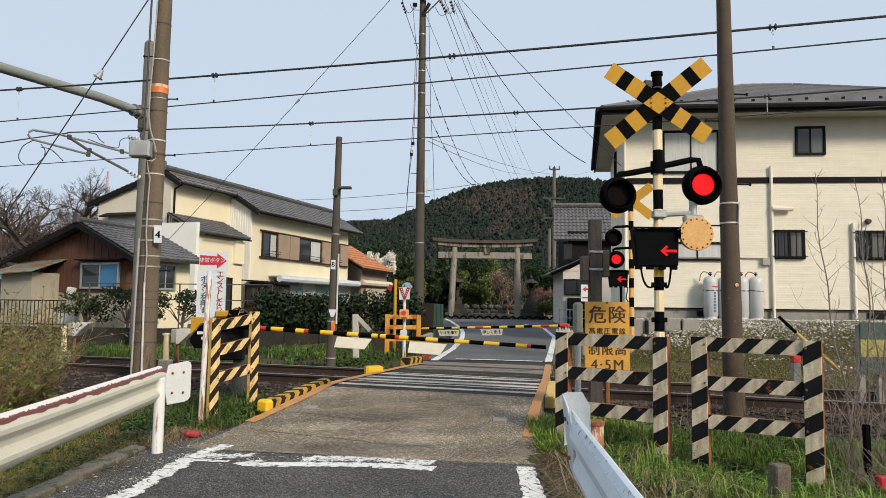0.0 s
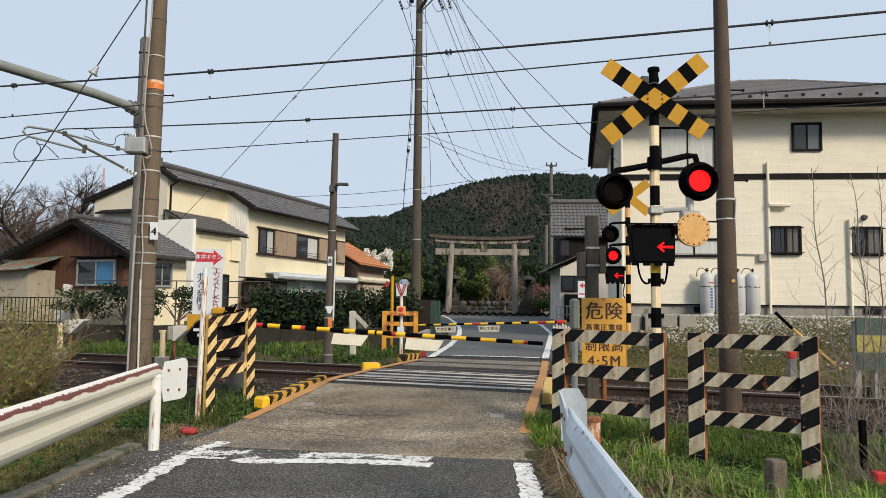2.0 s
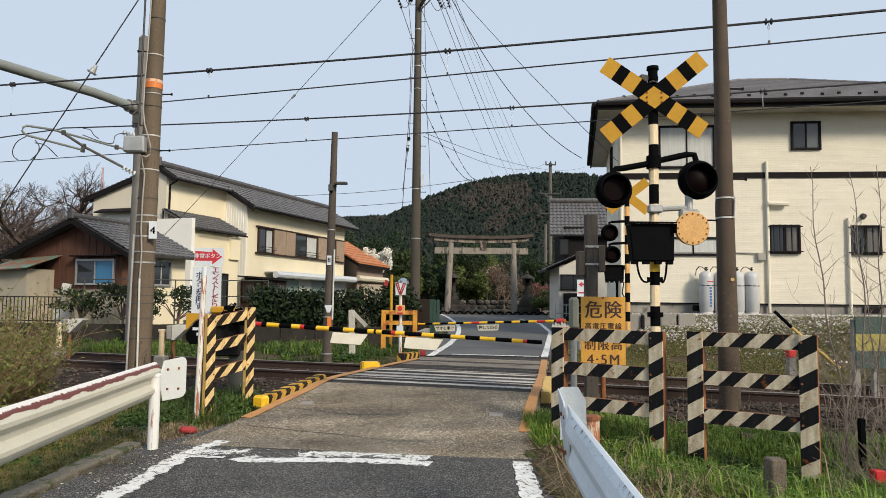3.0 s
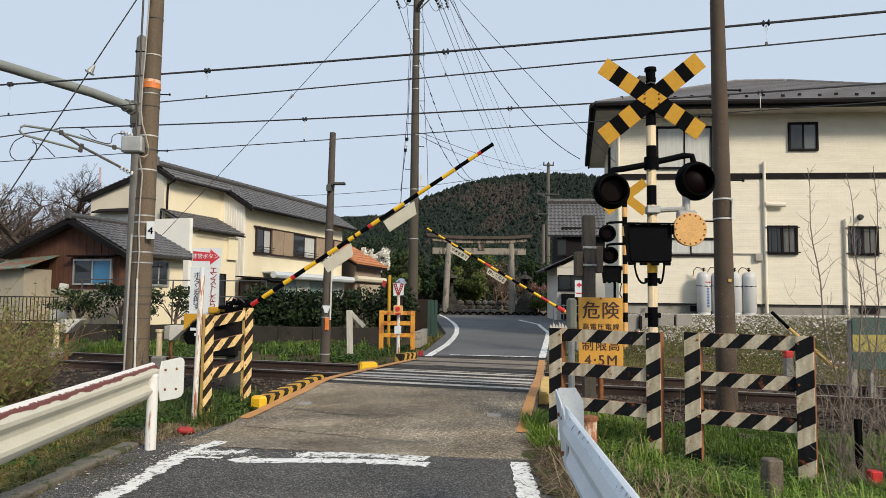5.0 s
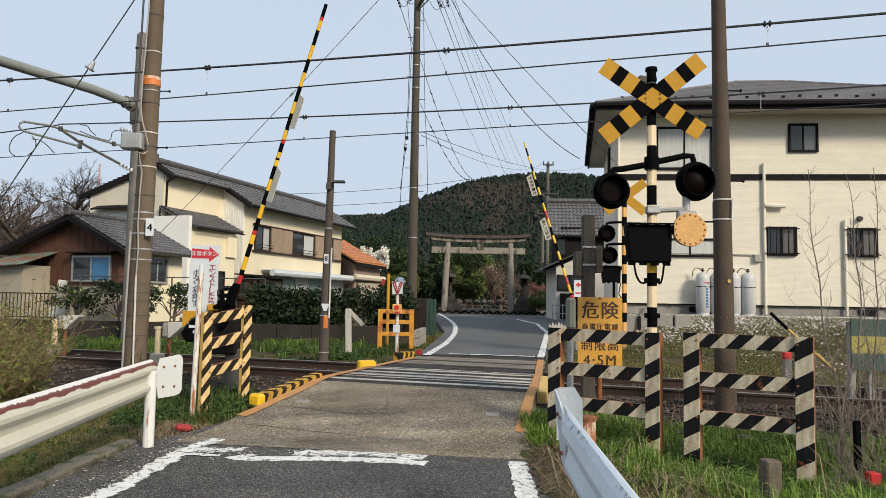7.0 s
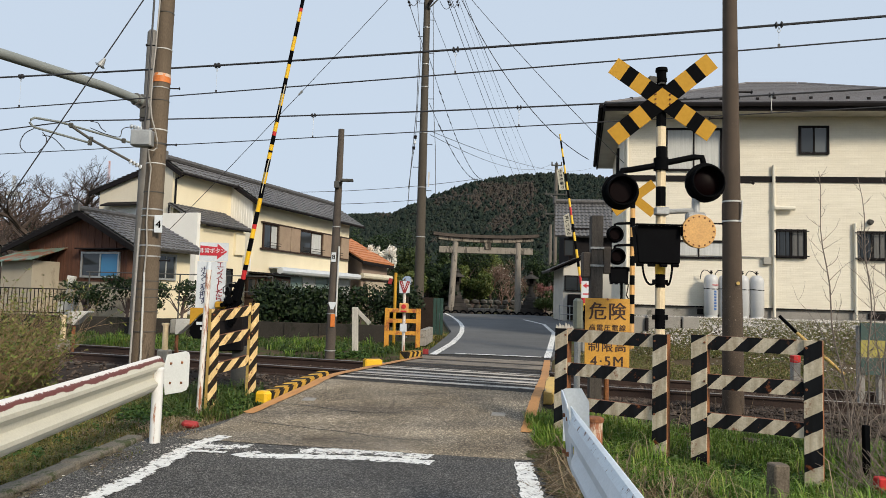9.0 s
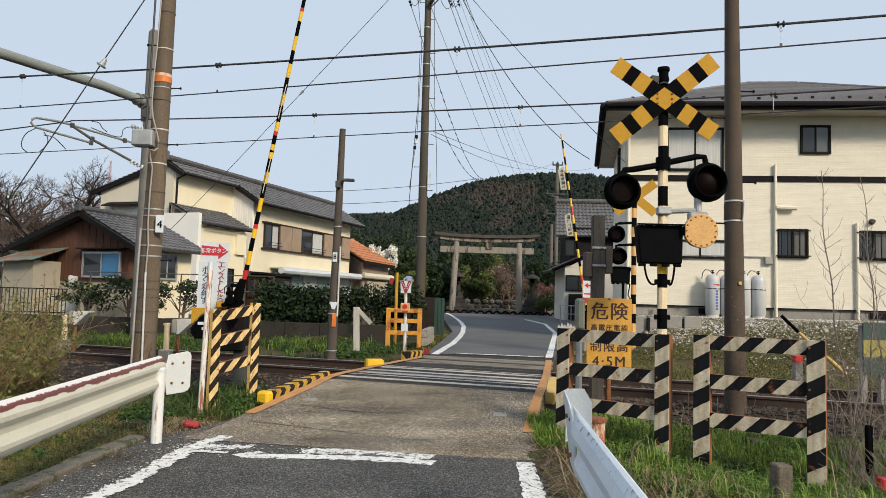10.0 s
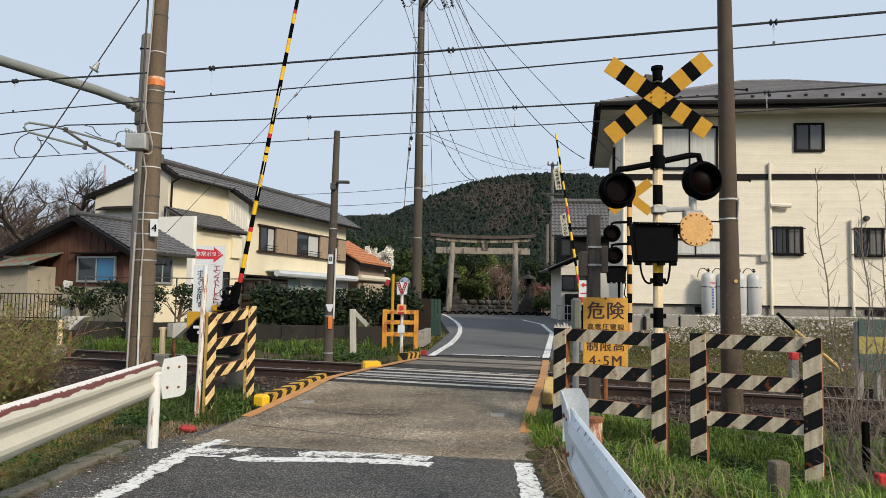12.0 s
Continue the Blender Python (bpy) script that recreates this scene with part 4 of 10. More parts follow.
def ridge(parent, p0, p1, r=0.12, m="tile_edge"):
    p0, p1 = Vector(p0), Vector(p1)
    bm, pts = B(), []
    n = max(2, int((p1 - p0).length / 0.3))
    for i in range(n):
        pts += [(p0.lerp(p1, i / n), r), (p0.lerp(p1, (i + 0.93) / n), r * 0.9)]
    d = (p1 - p0).normalized()
    a = d.cross(Vector((0, 0, 1))).normalized()
    u = a.cross(d)
    rings = [[bm.verts.new(p + (a * math.cos(6.2832 * k / 8) + u * math.sin(6.2832 * k / 8)) * rr) for k in range(8)] for p, rr in pts]
    for q, w in zip(rings, rings[1:]):
        for k in range(8):
            bm.faces.new((q[k], q[(k + 1) % 8], w[(k + 1) % 8], w[k]))
    bm.faces.new(rings[0])
    bm.faces.new(rings[-1])
    bmesh.ops.recalc_face_normals(bm, faces=bm.faces[:])
    if r > 0.095:
        # stacked end tile with a raised shield
        box(bm, p0 - d * 0.02 + Vector((0, 0, r * 0.3)), (r * 2.6, r * 0.9, r * 2.8), frame_to(d) @ pose(0, 0, 0, 90, 0, 0), bev=r * 0.3)
        cyl(bm, p0 - d * r * 0.6 + Vector((0, 0, r * 0.9)), p0 + d * r * 0.4 + Vector((0, 0, r * 0.9)), r * 0.75, r * 0.75, 10)
        tube(bm, [p0 - d * r * 0.6 + Vector((0, 0, r * 1.4)), p0 - d * r * 1.6 + Vector((0, 0, r * 2.2))], r * 0.35, 6)
    return part("ridge", bm, m, parent, "row of ridge tiles")


HA, HB = Vector((0.33, 0.944, 0)), Vector((0.944, -0.33, 0))
HOUSE_TURN = math.degrees(math.atan2(-0.33, 0.944))      # walls across the ridge
HOUSE_SIDE = HOUSE_TURN + 90                             # walls along the ridge, seen from the right


def block(bm, o, s0, s1, t0, t1, z0, z1, mi=0):
    """A box in a house's own axes: s along the ridge, t to the right."""
    c = Vector(o) + HA * (s0 + s1) / 2 + HB * (t0 + t1) / 2
    return box(bm, (c.x, c.y, (z0 + z1) / 2), (t1 - t0, s1 - s0, z1 - z0), pose(0, 0, 0, 0, 0, HOUSE_TURN), mi)


def hp(o, s, t, z):
    p = Vector(o) + HA * s + HB * t
    return Vector((p.x, p.y, z))


def build_house_left():
    o = Vector((-9.92, 24.0, 0))
    h = thing("house", (-9.92, 24.0, 0.5), "two-storey cream stucco house with grey tiled roof", "house")
    # shade is in the colour: end walls take the darker stucco, sides the cream
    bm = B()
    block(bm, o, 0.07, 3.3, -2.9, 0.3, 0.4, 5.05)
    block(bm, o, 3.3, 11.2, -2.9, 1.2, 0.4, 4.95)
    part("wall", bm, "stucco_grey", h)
    bm = B()
    block(bm, o, 3.3, 11.25, 1.2, 1.32, 0.4, 4.95)
    part("wall", bm, "stucco", h, "cream stucco wall with a row of upper windows")
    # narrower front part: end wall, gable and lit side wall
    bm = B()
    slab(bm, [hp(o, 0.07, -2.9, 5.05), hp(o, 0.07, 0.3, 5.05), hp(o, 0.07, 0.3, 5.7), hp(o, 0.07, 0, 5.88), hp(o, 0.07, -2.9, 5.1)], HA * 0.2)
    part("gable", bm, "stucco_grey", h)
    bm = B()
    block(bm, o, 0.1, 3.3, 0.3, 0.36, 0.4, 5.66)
    part("wall", bm, "stucco", h, "cream stucco side wall towards the sun")
    # end wall of the wider rear part in ribbed sheet
    bm = B()
    slab(bm, [hp(o, 3.24, 0.36, 0.5), hp(o, 3.24, 1.34, 0.5), hp(o, 3.24, 1.34, 5.05), hp(o, 3.24, 0.36, 5.6)], HA * 0.06)
    part("end_wall", bm, "screen_wall", h, "pale ribbed sheet wall")
    for k in range(9):
        bm = B()
        t = 0.42 + k * 0.11
        box(bm, hp(o, 3.235, t, 3.0), (0.012, 0.012, 3.9 + 0.8 * (1 - k / 9)), pose(0, 0, 0, 0, 0, HOUSE_TURN))
        part("batten", bm, "screen_wall", h)
    # roofs
    tiled_slope(h, hp(o, 3.1, 1.75, 4.95), hp(o, 11.9, 1.75, 4.95), hp(o, 3.1, 0, 6.02), hp(o, 11.9, 0, 6.02))
    tiled_slope(h, hp(o, 0, 0.72, 5.58), hp(o, 3.1, 0.72, 5.58), hp(o, 0, 0, 6.02), hp(o, 3.1, 0, 6.02))
    tiled_slope(h, hp(o, 0, -3.3, 5.0), hp(o, 11.9, -3.3, 5.0), hp(o, 0, 0, 6.02), hp(o, 11.9, 0, 6.02))
    ridge(h, hp(o, -0.05, 0, 6.12), hp(o, 11.9, 0, 6.12))
    for s, t0, z0, t1, z1 in ((-0.06, 0, 5.98, -3.3, 4.96), (-0.06, 0, 5.98, 0.72, 5.54), (3.04, 0.6, 5.62, 1.75, 4.92)):
        bm = B()
        slab(bm, [hp(o, s, t0, z0 + 0.03), hp(o, s, t1, z1 + 0.03), hp(o, s, t1, z1 - 0.13), hp(o, s, t0, z0 - 0.13)], HA * 0.06)
        part("bargeboard", bm, "trim_dark", h)
    bm = B()
    tube(bm, [hp(o, 3.1, 1.82, 4.9), hp(o, 11.9, 1.82, 4.9)], 0.05, 6)
    tube(bm, [hp(o, 0.0, 0.78, 5.53), hp(o, 3.1, 0.78, 5.53)], 0.04, 6)
    part("gutter", bm, "trim_dark", h)
    bm = B()
    tube(bm, [hp(o, 0.1, 0.72, 5.5), hp(o, 0.1, 0.42, 5.36), hp(o, 0.1, 0.42, 4.5), hp(o, -0.05, 0.3, 4.45), hp(o, -0.05, 0.3, 4.1)], 0.035, 6)
    part("downpipe", bm, "trim_dark", h, "dark downpipe at the corner")
    # lower wing with a lean-to roof
    bm = B()
    block(bm, o, 0.05, 2.62, 0.36, 1.45, 0.4, 3.9)
    part("wall", bm, "stucco", h, "single-storey cream wing")
    tiled_slope(h, hp(o, -0.1, 1.66, 3.84), hp(o, 2.8, 1.66, 3.84), hp(o, -0.1, 0.3, 4.52), hp(o, 2.8, 0.3, 4.52), 0.2, "tile_roof", 0.05, 0.2)
    bm = B()
    tube(bm, [hp(o, 0.2, 1.7, 3.78), hp(o, 2.8, 1.7, 3.78)], 0.03, 6)
    part("gutter", bm, "trim_dark", h)
    bm = B()
    block(bm, o, -0.4, -0.25, 0.2, 1.8, 0.4, 4.12)
    part("screen_wall", bm, "screen_wall", h, "plain pale screen wall before the wing")
    bm = B()
    block(bm, o, 2.05, 2.6, 1.45, 1.55, 2.9, 3.72)
    part("shutter_box", bm, "stucco", h, "cream shutter box")
    bm = B()
    block(bm, o, 0.0, 0.07, -2.3, -0.6, 4.05, 4.5)
    part("balcony_panel", bm, "screen_wall", h, "pale balcony panel")
    bm = B()
    slab(bm, [hp(o, -0.3, -2.5, 4.42), hp(o, -0.3, -0.55, 4.42), hp(o, 0.05, -0.55, 4.56), hp(o, 0.05, -2.5, 4.56)], (0, 0, 0.05))
    part("balcony_hood", bm, "trim_dark", h)
    # upper windows on the long side
    for s0, s1, kind in ((3.97, 5.05, 0), (5.05, 5.9, 1), (5.9, 6.65, 1), (6.65, 8.6, 0), (8.6, 9.4, 1), (9.4, 10.3, 0), (10.3, 11.1, 1)):
        at = hp(o, (s0 + s1) / 2, 1.32, 3.78)
        if kind == 0:
            window(h, at, s1 - s0 - 0.1, 0.95, HOUSE_SIDE, 2, ["glass_dark", "curtain"], "frame_brown")
            bm = B()
            for z in (3.42, 3.52):
                box(bm, hp(o, (s0 + s1) / 2, 1.55, z), (s1 - s0 - 0.1, 0.02, 0.02), pose(0, 0, 0, 0, 0, HOUSE_SIDE))
            part("window_rail", bm, "trim_dark", h)
        else:
            bm = B()
            box(bm, at + HB * 0.05, (s1 - s0 - 0.03, 0.1, 1.0), pose(0, 0, 0, 0, 0, HOUSE_SIDE))
            part("shutter_box", bm, "shutter", h, "brown shutter box beside a window")
    bm = B()
    for z in (3.27, 4.3):
        box(bm, hp(o, 7.5, 1.38, z), (7.3, 0.1, 0.06), pose(0, 0, 0, 0, 0, HOUSE_SIDE))
    part("trim", bm, "frame_brown", h)
    # awning and glazing below
    bm = B()
    tube(bm, [hp(o, 4.45, 1.9, 2.45), hp(o, 11.3, 1.9, 2.45)], 0.14, 8)
    box(bm, hp(o, 7.9, 1.62, 2.56), (6.8, 0.5, 0.04), pose(0, 0, 0, 0, 0, HOUSE_SIDE))
    part("rolled_awning", bm, "sign_white", h, "white rolled awning over the ground floor")
    window(h, hp(o, 8.0, 1.4, 1.85), 6.5, 1.0, HOUSE_SIDE, 6, ["glass_teal", "glass_teal", "curtain"], "alu")
    bm = B()
    block(bm, o, 3.0, 4.6, 1.34, 2.3, 0.4, 2.2)
    part("porch", bm, "frame_brown", h, "dark brown timber porch")
    bm = B()
    slab(bm, [hp(o, 2.75, 1.34, 2.30), hp(o, 2.75, 2.55, 2.22), hp(o, 4.8, 2.55, 2.22), hp(o, 4.8, 1.34, 2.30)], (0, 0, 0.05))
    part("porch_roof", bm, "trim_dark", h, "thin dark porch roof")
    window(h, hp(o, 3.0, 1.85, 1.75), 0.72, 0.66, HOUSE_TURN, 2, ["glass_dark", "curtain_dim"], "frame_brown")
    window(h, hp(o, 3.8, 2.3, 1.75), 1.3, 0.66, HOUSE_SIDE, 2, ["glass_dark", "curtain_dim"], "frame_brown")
    # small window at the front
    window(h, hp(o, 1.72, 1.45, 1.75), 0.5, 1.2, HOUSE_SIDE, 1, "glass_dark", "trim_dark")
    # scaled from the camera's eye: stands clear of the shed, outline in view kept
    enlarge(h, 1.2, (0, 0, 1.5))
    return h


def build_shed():
    o = Vector((-11.9, 22.5, 0))
    h = thing("shed", (-11.9, 22.5, 0.5), "low brown timber outbuilding with a grey tiled gable roof", "outbuilding")
    bm = B()
    block(bm, o, 0, 2.7, -2.2, 1.95, 1.75, 2.95)
    slab(bm, [hp(o, 0, -2.2, 2.95), hp(o, 0, 1.95, 2.95), hp(o, 0, 0.28, 3.82)], HA * 0.3)
    part("wall", bm, "wood_brown", h, "dark brown weatherboard wall")
    for i in range(14):
        bm = B()
        t = -2.1 + i * 0.3
        zt = 2.9 + max(0, 0.85 * (1 - (t - 0.28) / 1.67 if t > 0.28 else 1 - (0.28 - t) / 2.48))
        box(bm, hp(o, -0.012, t, (1.75 + zt) / 2), (0.02, 0.02, zt - 1.75), pose(0, 0, 0, 0, 0, HOUSE_TURN))
        part("batten", bm, "wood_brown", h)
    bm = B()
    block(bm, o, 0.03, 2.7, -2.15, 1.95, 0.3, 1.75)
    part("lower_wall", bm, "beige_render", h, "beige rendered lower wall")
    bm = B()
    block(bm, o, 0.5, 2.72, 1.95, 2.1, 0.3, 2.9)
    part("side_wall", bm, "stucco", h, "cream side wall")
    tiled_slope(h, hp(o, -0.4, 2.6, 2.85), hp(o, 2.95, 2.6, 2.85), hp(o, -0.4, 0.28, 3.97), hp(o, 2.95, 0.28, 3.97))
    tiled_slope(h, hp(o, -0.4, -2.9, 2.8), hp(o, 2.95, -2.9, 2.8), hp(o, -0.4, 0.28, 3.97), hp(o, 2.95, 0.28, 3.97))
    ridge(h, hp(o, -0.45, 0.28, 4.04), hp(o, 2.95, 0.28, 4.04), 0.1)
    for t1, z1 in ((-2.9, 2.76), (2.6, 2.82)):
        bm = B()
        slab(bm, [hp(o, -0.45, 0.28, 3.97), hp(o, -0.45, t1, z1), hp(o, -0.45, t1, z1 - 0.16), hp(o, -0.45, 0.28, 3.79)], HA * 0.05)
        part("bargeboard", bm, "trim_dark", h)
    window(h, hp(o, 0, 0.92, 2.28), 1.5, 0.76, HOUSE_TURN, 2, ["glass_dark", "glass_blue"], "alu")
    window(h, hp(o, 1.5, 2.1, 2.3), 0.9, 0.8, HOUSE_SIDE, 2, "glass_dark", "alu")
    bm = B()
    block(bm, o, -0.3, 0, 0.1, 2.0, 2.76, 2.8)
    part("hood", bm, "trim_dark", h, "narrow hood over the window")
    # lean-to with sheet roof
    l = thing("lean_to", (-13.2, 21.6, 0.4), "small grey lean-to under a rusty green sheet roof", "outbuilding")
    bm = B()
    block(bm, o, -1.0, 0, -2.1, -0.8, 0.3, 2.35)
    part("wall", bm, "beige_render", l)
    bm = B()
    slab(bm, [hp(o, -1.3, -2.4, 2.25), hp(o, -1.3, -0.5, 2.35), hp(o, 0, -0.5, 2.8), hp(o, 0, -2.4, 2.72)], (0, 0, 0.03))
    part("sheet_roof", bm, "rust_sheet", l, "corroded green and rust sheet roof")
    return h


def build_house_right():
    turn = -5.7
    ax, ay = Vector((math.cos(radians(turn)), math.sin(radians(turn)), 0)), Vector((-math.sin(radians(turn - 4.7)), math.cos(radians(turn - 4.7)), 0))
    o = Vector((5.2, 21.35, 0))
    def P(a, b, z):
        p = o + ax * a + ay * b
        return Vector((p.x, p.y, z))
    h = thing("house", (5.2, 21.35, 1.15), "two-storey house with cream lap siding and a slate hip roof", "house")
    W, D, Z0, Z1 = 12.3, 7.6, 1.5, 7.25
    # lap siding as real courses
    def siding(p0, p1, inward):
        vs, fs = [], []
        n = int((Z1 - Z0) / 0.115)
        for i in range(n):
            z0, z1 = Z0 + i * 0.115, Z0 + (i + 1) * 0.115
            b = len(vs)
            for p, q in ((p0, p1),):
                vs += [p + Vector((0, 0, z0)) - inward * 0.0015, q + Vector((0, 0, z0)) - inward * 0.0015, q + Vector((0, 0, z1)), p + Vector((0, 0, z1)), p + Vector((0, 0, z0)), q + Vector((0, 0, z0))]
            fs += [(b, b + 1, b + 2, b + 3), (b + 4, b + 5, b + 1, b)]
        cloud("siding", vs, fs, "siding", h, "cream lap siding in narrow courses", kind="", weld=True)
    siding(P(0, 0, 0), P(W, 0, 0), ay)
    siding(P(0, D, 0), P(0, 0, 0), ax)
    bm = B()
    slab(bm, [P(0.03, 0.03, Z0), P(W - 0.03, 0.03, Z0), P(W - 0.03, D - 0.03, Z0), P(0.03, D - 0.03, Z0)], (0, 0, Z1 - Z0))
    part("wall", bm, "siding", h)
    bm = B()
    slab(bm, [P(0.04, 0.04, 1.03), P(W - 0.04, 0.04, 1.03), P(W - 0.04, D - 0.04, 1.03), P(0.04, D - 0.04, 1.03)], (0, 0, 0.5))
    part("foundation", bm, "concrete", h, "grey concrete plinth")
    bm = B()
    box(bm, P(W / 2, -0.01, 1.5), (W + 0.04, 0.05, 0.035), pose(0, 0, 0, 0, 0, turn))
    part("drip_edge", bm, "trim_dark", h)
    for x in (2.45, 7.25, 8.6, 11):
        bm = B()
        box(bm, P(x, 0.02, 1.36), (0.55, 0.06, 0.16), pose(0, 0, 0, 0, 0, turn))
        part("vent", bm, "trim_dark", h)
    bm = B()
    box(bm, P(W / 2, -0.01, 5.34), (W + 0.06, 0.05, 0.17), pose(0, 0, 0, 0, 0, turn))
    box(bm, P(-0.01, D / 2, 5.34), (0.05, D, 0.17), pose(0, 0, 0, 0, 0, turn - 4.7))
    part("belt", bm, "trim_dark", h, "dark band between the storeys")
    # eaves, soffit, hip roof
    ov, el, ez = 0.85, 0.6, 7.28
    bm = B()
    slab(bm, [P(-el, -ov, ez), P(W + ov, -ov, ez), P(W + ov, D + ov, ez), P(-el, D + ov, ez)], (0, 0, -0.06))
    part("soffit", bm, "soffit", h)
    bm = B()
    for a, b in ((P(-el, -ov, ez), P(W + ov, -ov, ez)), (P(-el, D + ov, ez), P(-el, -ov, ez))):
        d = (b - a).normalized()
        n = Vector((d.y, -d.x, 0))
        slab(bm, [a + Vector((0, 0, -0.1)), b + Vector((0, 0, -0.1)), b + Vector((0, 0, 0.16)), a + Vector((0, 0, 0.16))], n * 0.06)
        tube(bm, [a + n * 0.12 + Vector((0, 0, 0.06)), b + n * 0.12 + Vector((0, 0, 0.06))], 0.07, 6)
    part("fascia", bm, "trim_dark", h, "dark fascia and gutter")
    rz = 9.42
    r0, r1 = P(D / 2 + 0.6, D / 2, rz), P(6.15, D / 2, rz)
    c0, c1, c2, c3 = [P(*v, ez + 0.14) for v in ((-el, -ov), (W + ov, -ov), (W + ov, D + ov), (-el, D + ov))]
    rows = 22
    vs, fs = [], []
    for e0, e1, q0, q1 in ((c0, c1, r0, r1), (c1, c2, r1, r1), (c2, c3, r1, r0), (c3, c0, r0, r0)):
        nrm = (e1 - e0).cross(q0 - e0).normalized()
        for i in range(rows):
            b = len(vs)
            t0, t1 = i / rows, (i + 1) / rows
            vs += [e0.lerp(q0, t0) + nrm * 0.015, e1.lerp(q1, t0) + nrm * 0.015, e1.lerp(q1, t1), e0.lerp(q0, t1), e0.lerp(q0, t0), e1.lerp(q1, t0)]
            fs += [(b, b + 1, b + 2, b + 3), (b + 4, b + 5, b + 1, b)]
    cloud("roof", vs, fs, "slate", h, "dark grey slate hip roof", kind="", weld=True)
    ridge(h, r0, r1, 0.07, "slate")
    ridge(h, c0, r0, 0.06, "slate")
    ridge(h, c1, r1, 0.06, "slate")
    for i in range(23):
        bm = B()
        p = P(0.2 + i * 0.52, -ov, ez + 0.14).lerp(P(0.2 + i * 0.52, D / 2, rz), 0.12 if i % 2 else 0.155)
        box(bm, p + Vector((0, 0, 0.04)), (0.085, 0.05, 0.075), pose(0, 0, 0, 0, 0, turn))
        part("snow_guard", bm, "trim_dark", h)
    # windows
    window(h, P(5.5, 0, 6.52), 0.79, 0.8, turn, 2, ["glass_dark", "glass_grey"], "trim_dark")
    window(h, P(2.05, 0, 6.22), 1.6, 1.25, turn, 2, "curtain", "trim_dark")
    window(h, P(4.82, 0, 3.42), 0.84, 0.8, turn, 2, ["glass_dark", "curtain_dim"], "trim_dark", bars=5)
    window(h, P(7.07, 0, 3.4), 0.86, 0.8, turn, 2, ["glass_dark", "curtain_dim"], "trim_dark", bars=5)
    window(h, P(2.2, 0, 3.2), 1.6, 0.5, turn, 2, "curtain", "trim_dark")
    window(h, P(-0.0, 3.0, 6.2), 0.7, 1.2, turn - 94.7, 2, "glass_dark", "trim_dark")
    # pipes
    for x, z0, z1 in ((4.35, 1.25, 5.75), (6.62, 1.25, 4.05), (0.1, 1.2, 7.2)):
        bm = B()
        tube(bm, [P(x, -0.07, z0), P(x, -0.07, z1)], 0.045, 8)
        part("downpipe", bm, "pipe_cream", h, "cream downpipe")
    bm = B()
    tube(bm, [P(4.35, -0.12, 4.48), P(4.7, -0.14, 4.46), P(4.92, -0.14, 4.46)], 0.07, 8)
    part("duct", bm, "pipe_cream", h)
    bm = B()
    box(bm, P(4.15, -0.07, 2.9), (0.22, 0.1, 0.22), pose(0, 0, 0, 0, 0, turn), bev=0.01)
    tube(bm, [P(4.15, -0.06, 3.0), P(3.0, -0.03, 3.02), P(1.2, -0.03, 3.02)], 0.02, 5)
    part("meter_box", bm, "grey_box", h)
    bm = B()
    cyl(bm, P(7.05, -0.02, 4.1), P(7.05, -0.14, 4.1), 0.09, 0.06, 10)
    part("vent_cap", bm, "galv_dark", h)
    # gas cylinders against the wall
    first = None
    for i, x in enumerate((2.51, 2.92, 3.38, 3.79)):
        p = P(x, -0.35, 0)
        if first is None:
            t = thing("gas_cylinder", (p.x, p.y, 1.17), "pale grey gas cylinder standing by the house wall", "gas cylinder", "gas cylinders by the wall")
            bm = B()
            prof = [(0.0, 0.185), (0.05, 0.19), (0.07, 0.178), (0.10, 0.178), (0.14, 0.203), (1.09, 0.203), (1.18, 0.188), (1.25, 0.135), (1.28, 0.05)]
            rings = [[bm.verts.new((r * math.cos(2 * math.pi * k / 20), r * math.sin(2 * math.pi * k / 20), z)) for k in range(20)] for z, r in prof]
            for lo, hi in zip(rings, rings[1:]):
                for k in range(20):
                    bm.faces.new((lo[k], lo[(k + 1) % 20], hi[(k + 1) % 20], hi[k]))
            bm.faces.new(rings[-1])
            bm.faces.new(rings[0][::-1])
            part("body", bm, "tank", t, smooth=True, local=True)
            bm = B()
            cyl(bm, (0, 0, 1.26), (0, 0, 1.37), 0.022, 0.022, 8)
            cyl(bm, (-0.05, 0, 1.33), (0.05, 0, 1.33), 0.016, 0.016, 8)
            cyl(bm, (0, 0, 1.37), (0, 0, 1.395), 0.045, 0.04, 10)
            part("valve", bm, "trim_dark", t, local=True)
            bm = B()
            tube(bm, [(-0.207, 0, 0.87), (-0.147, -0.147, 0.86), (0, -0.208, 0.85), (0.147, -0.147, 0.85), (0.207, 0, 0.85)], 0.014, 5)
            part("chain", bm, "trim_dark", t, local=True)
            bm = B()
            tube(bm, [(-0.03, 0.01, 1.34), (-0.10, 0.04, 1.40), (-0.17, 0.12, 1.41), (-0.21, 0.22, 1.32), (-0.22, 0.27, 1.15)], 0.013, 5)
            part("hose", bm, "wire", t, "black rubber gas hose", local=True, smooth=True)
            first = t
        else:
            t = copy_thing(first, pose(p.x, p.y, 1.17))
        if i == 3:
            t, p = first, P(2.51, -0.35, 0)
            for dz, w, hh in [(0.78 - k * 0.085, 0.05, 0.06) for k in range(7)] + [(0.97, 0.13, 0.025)]:
                bm = B()
                box(bm, (p.x + 0.05, p.y - 0.196, 1.17 + dz), (w * 1.3, 0.02, hh))
                part("label_bar", bm, "sign_blue" if w < 0.1 else "sign_red", t)
    return h


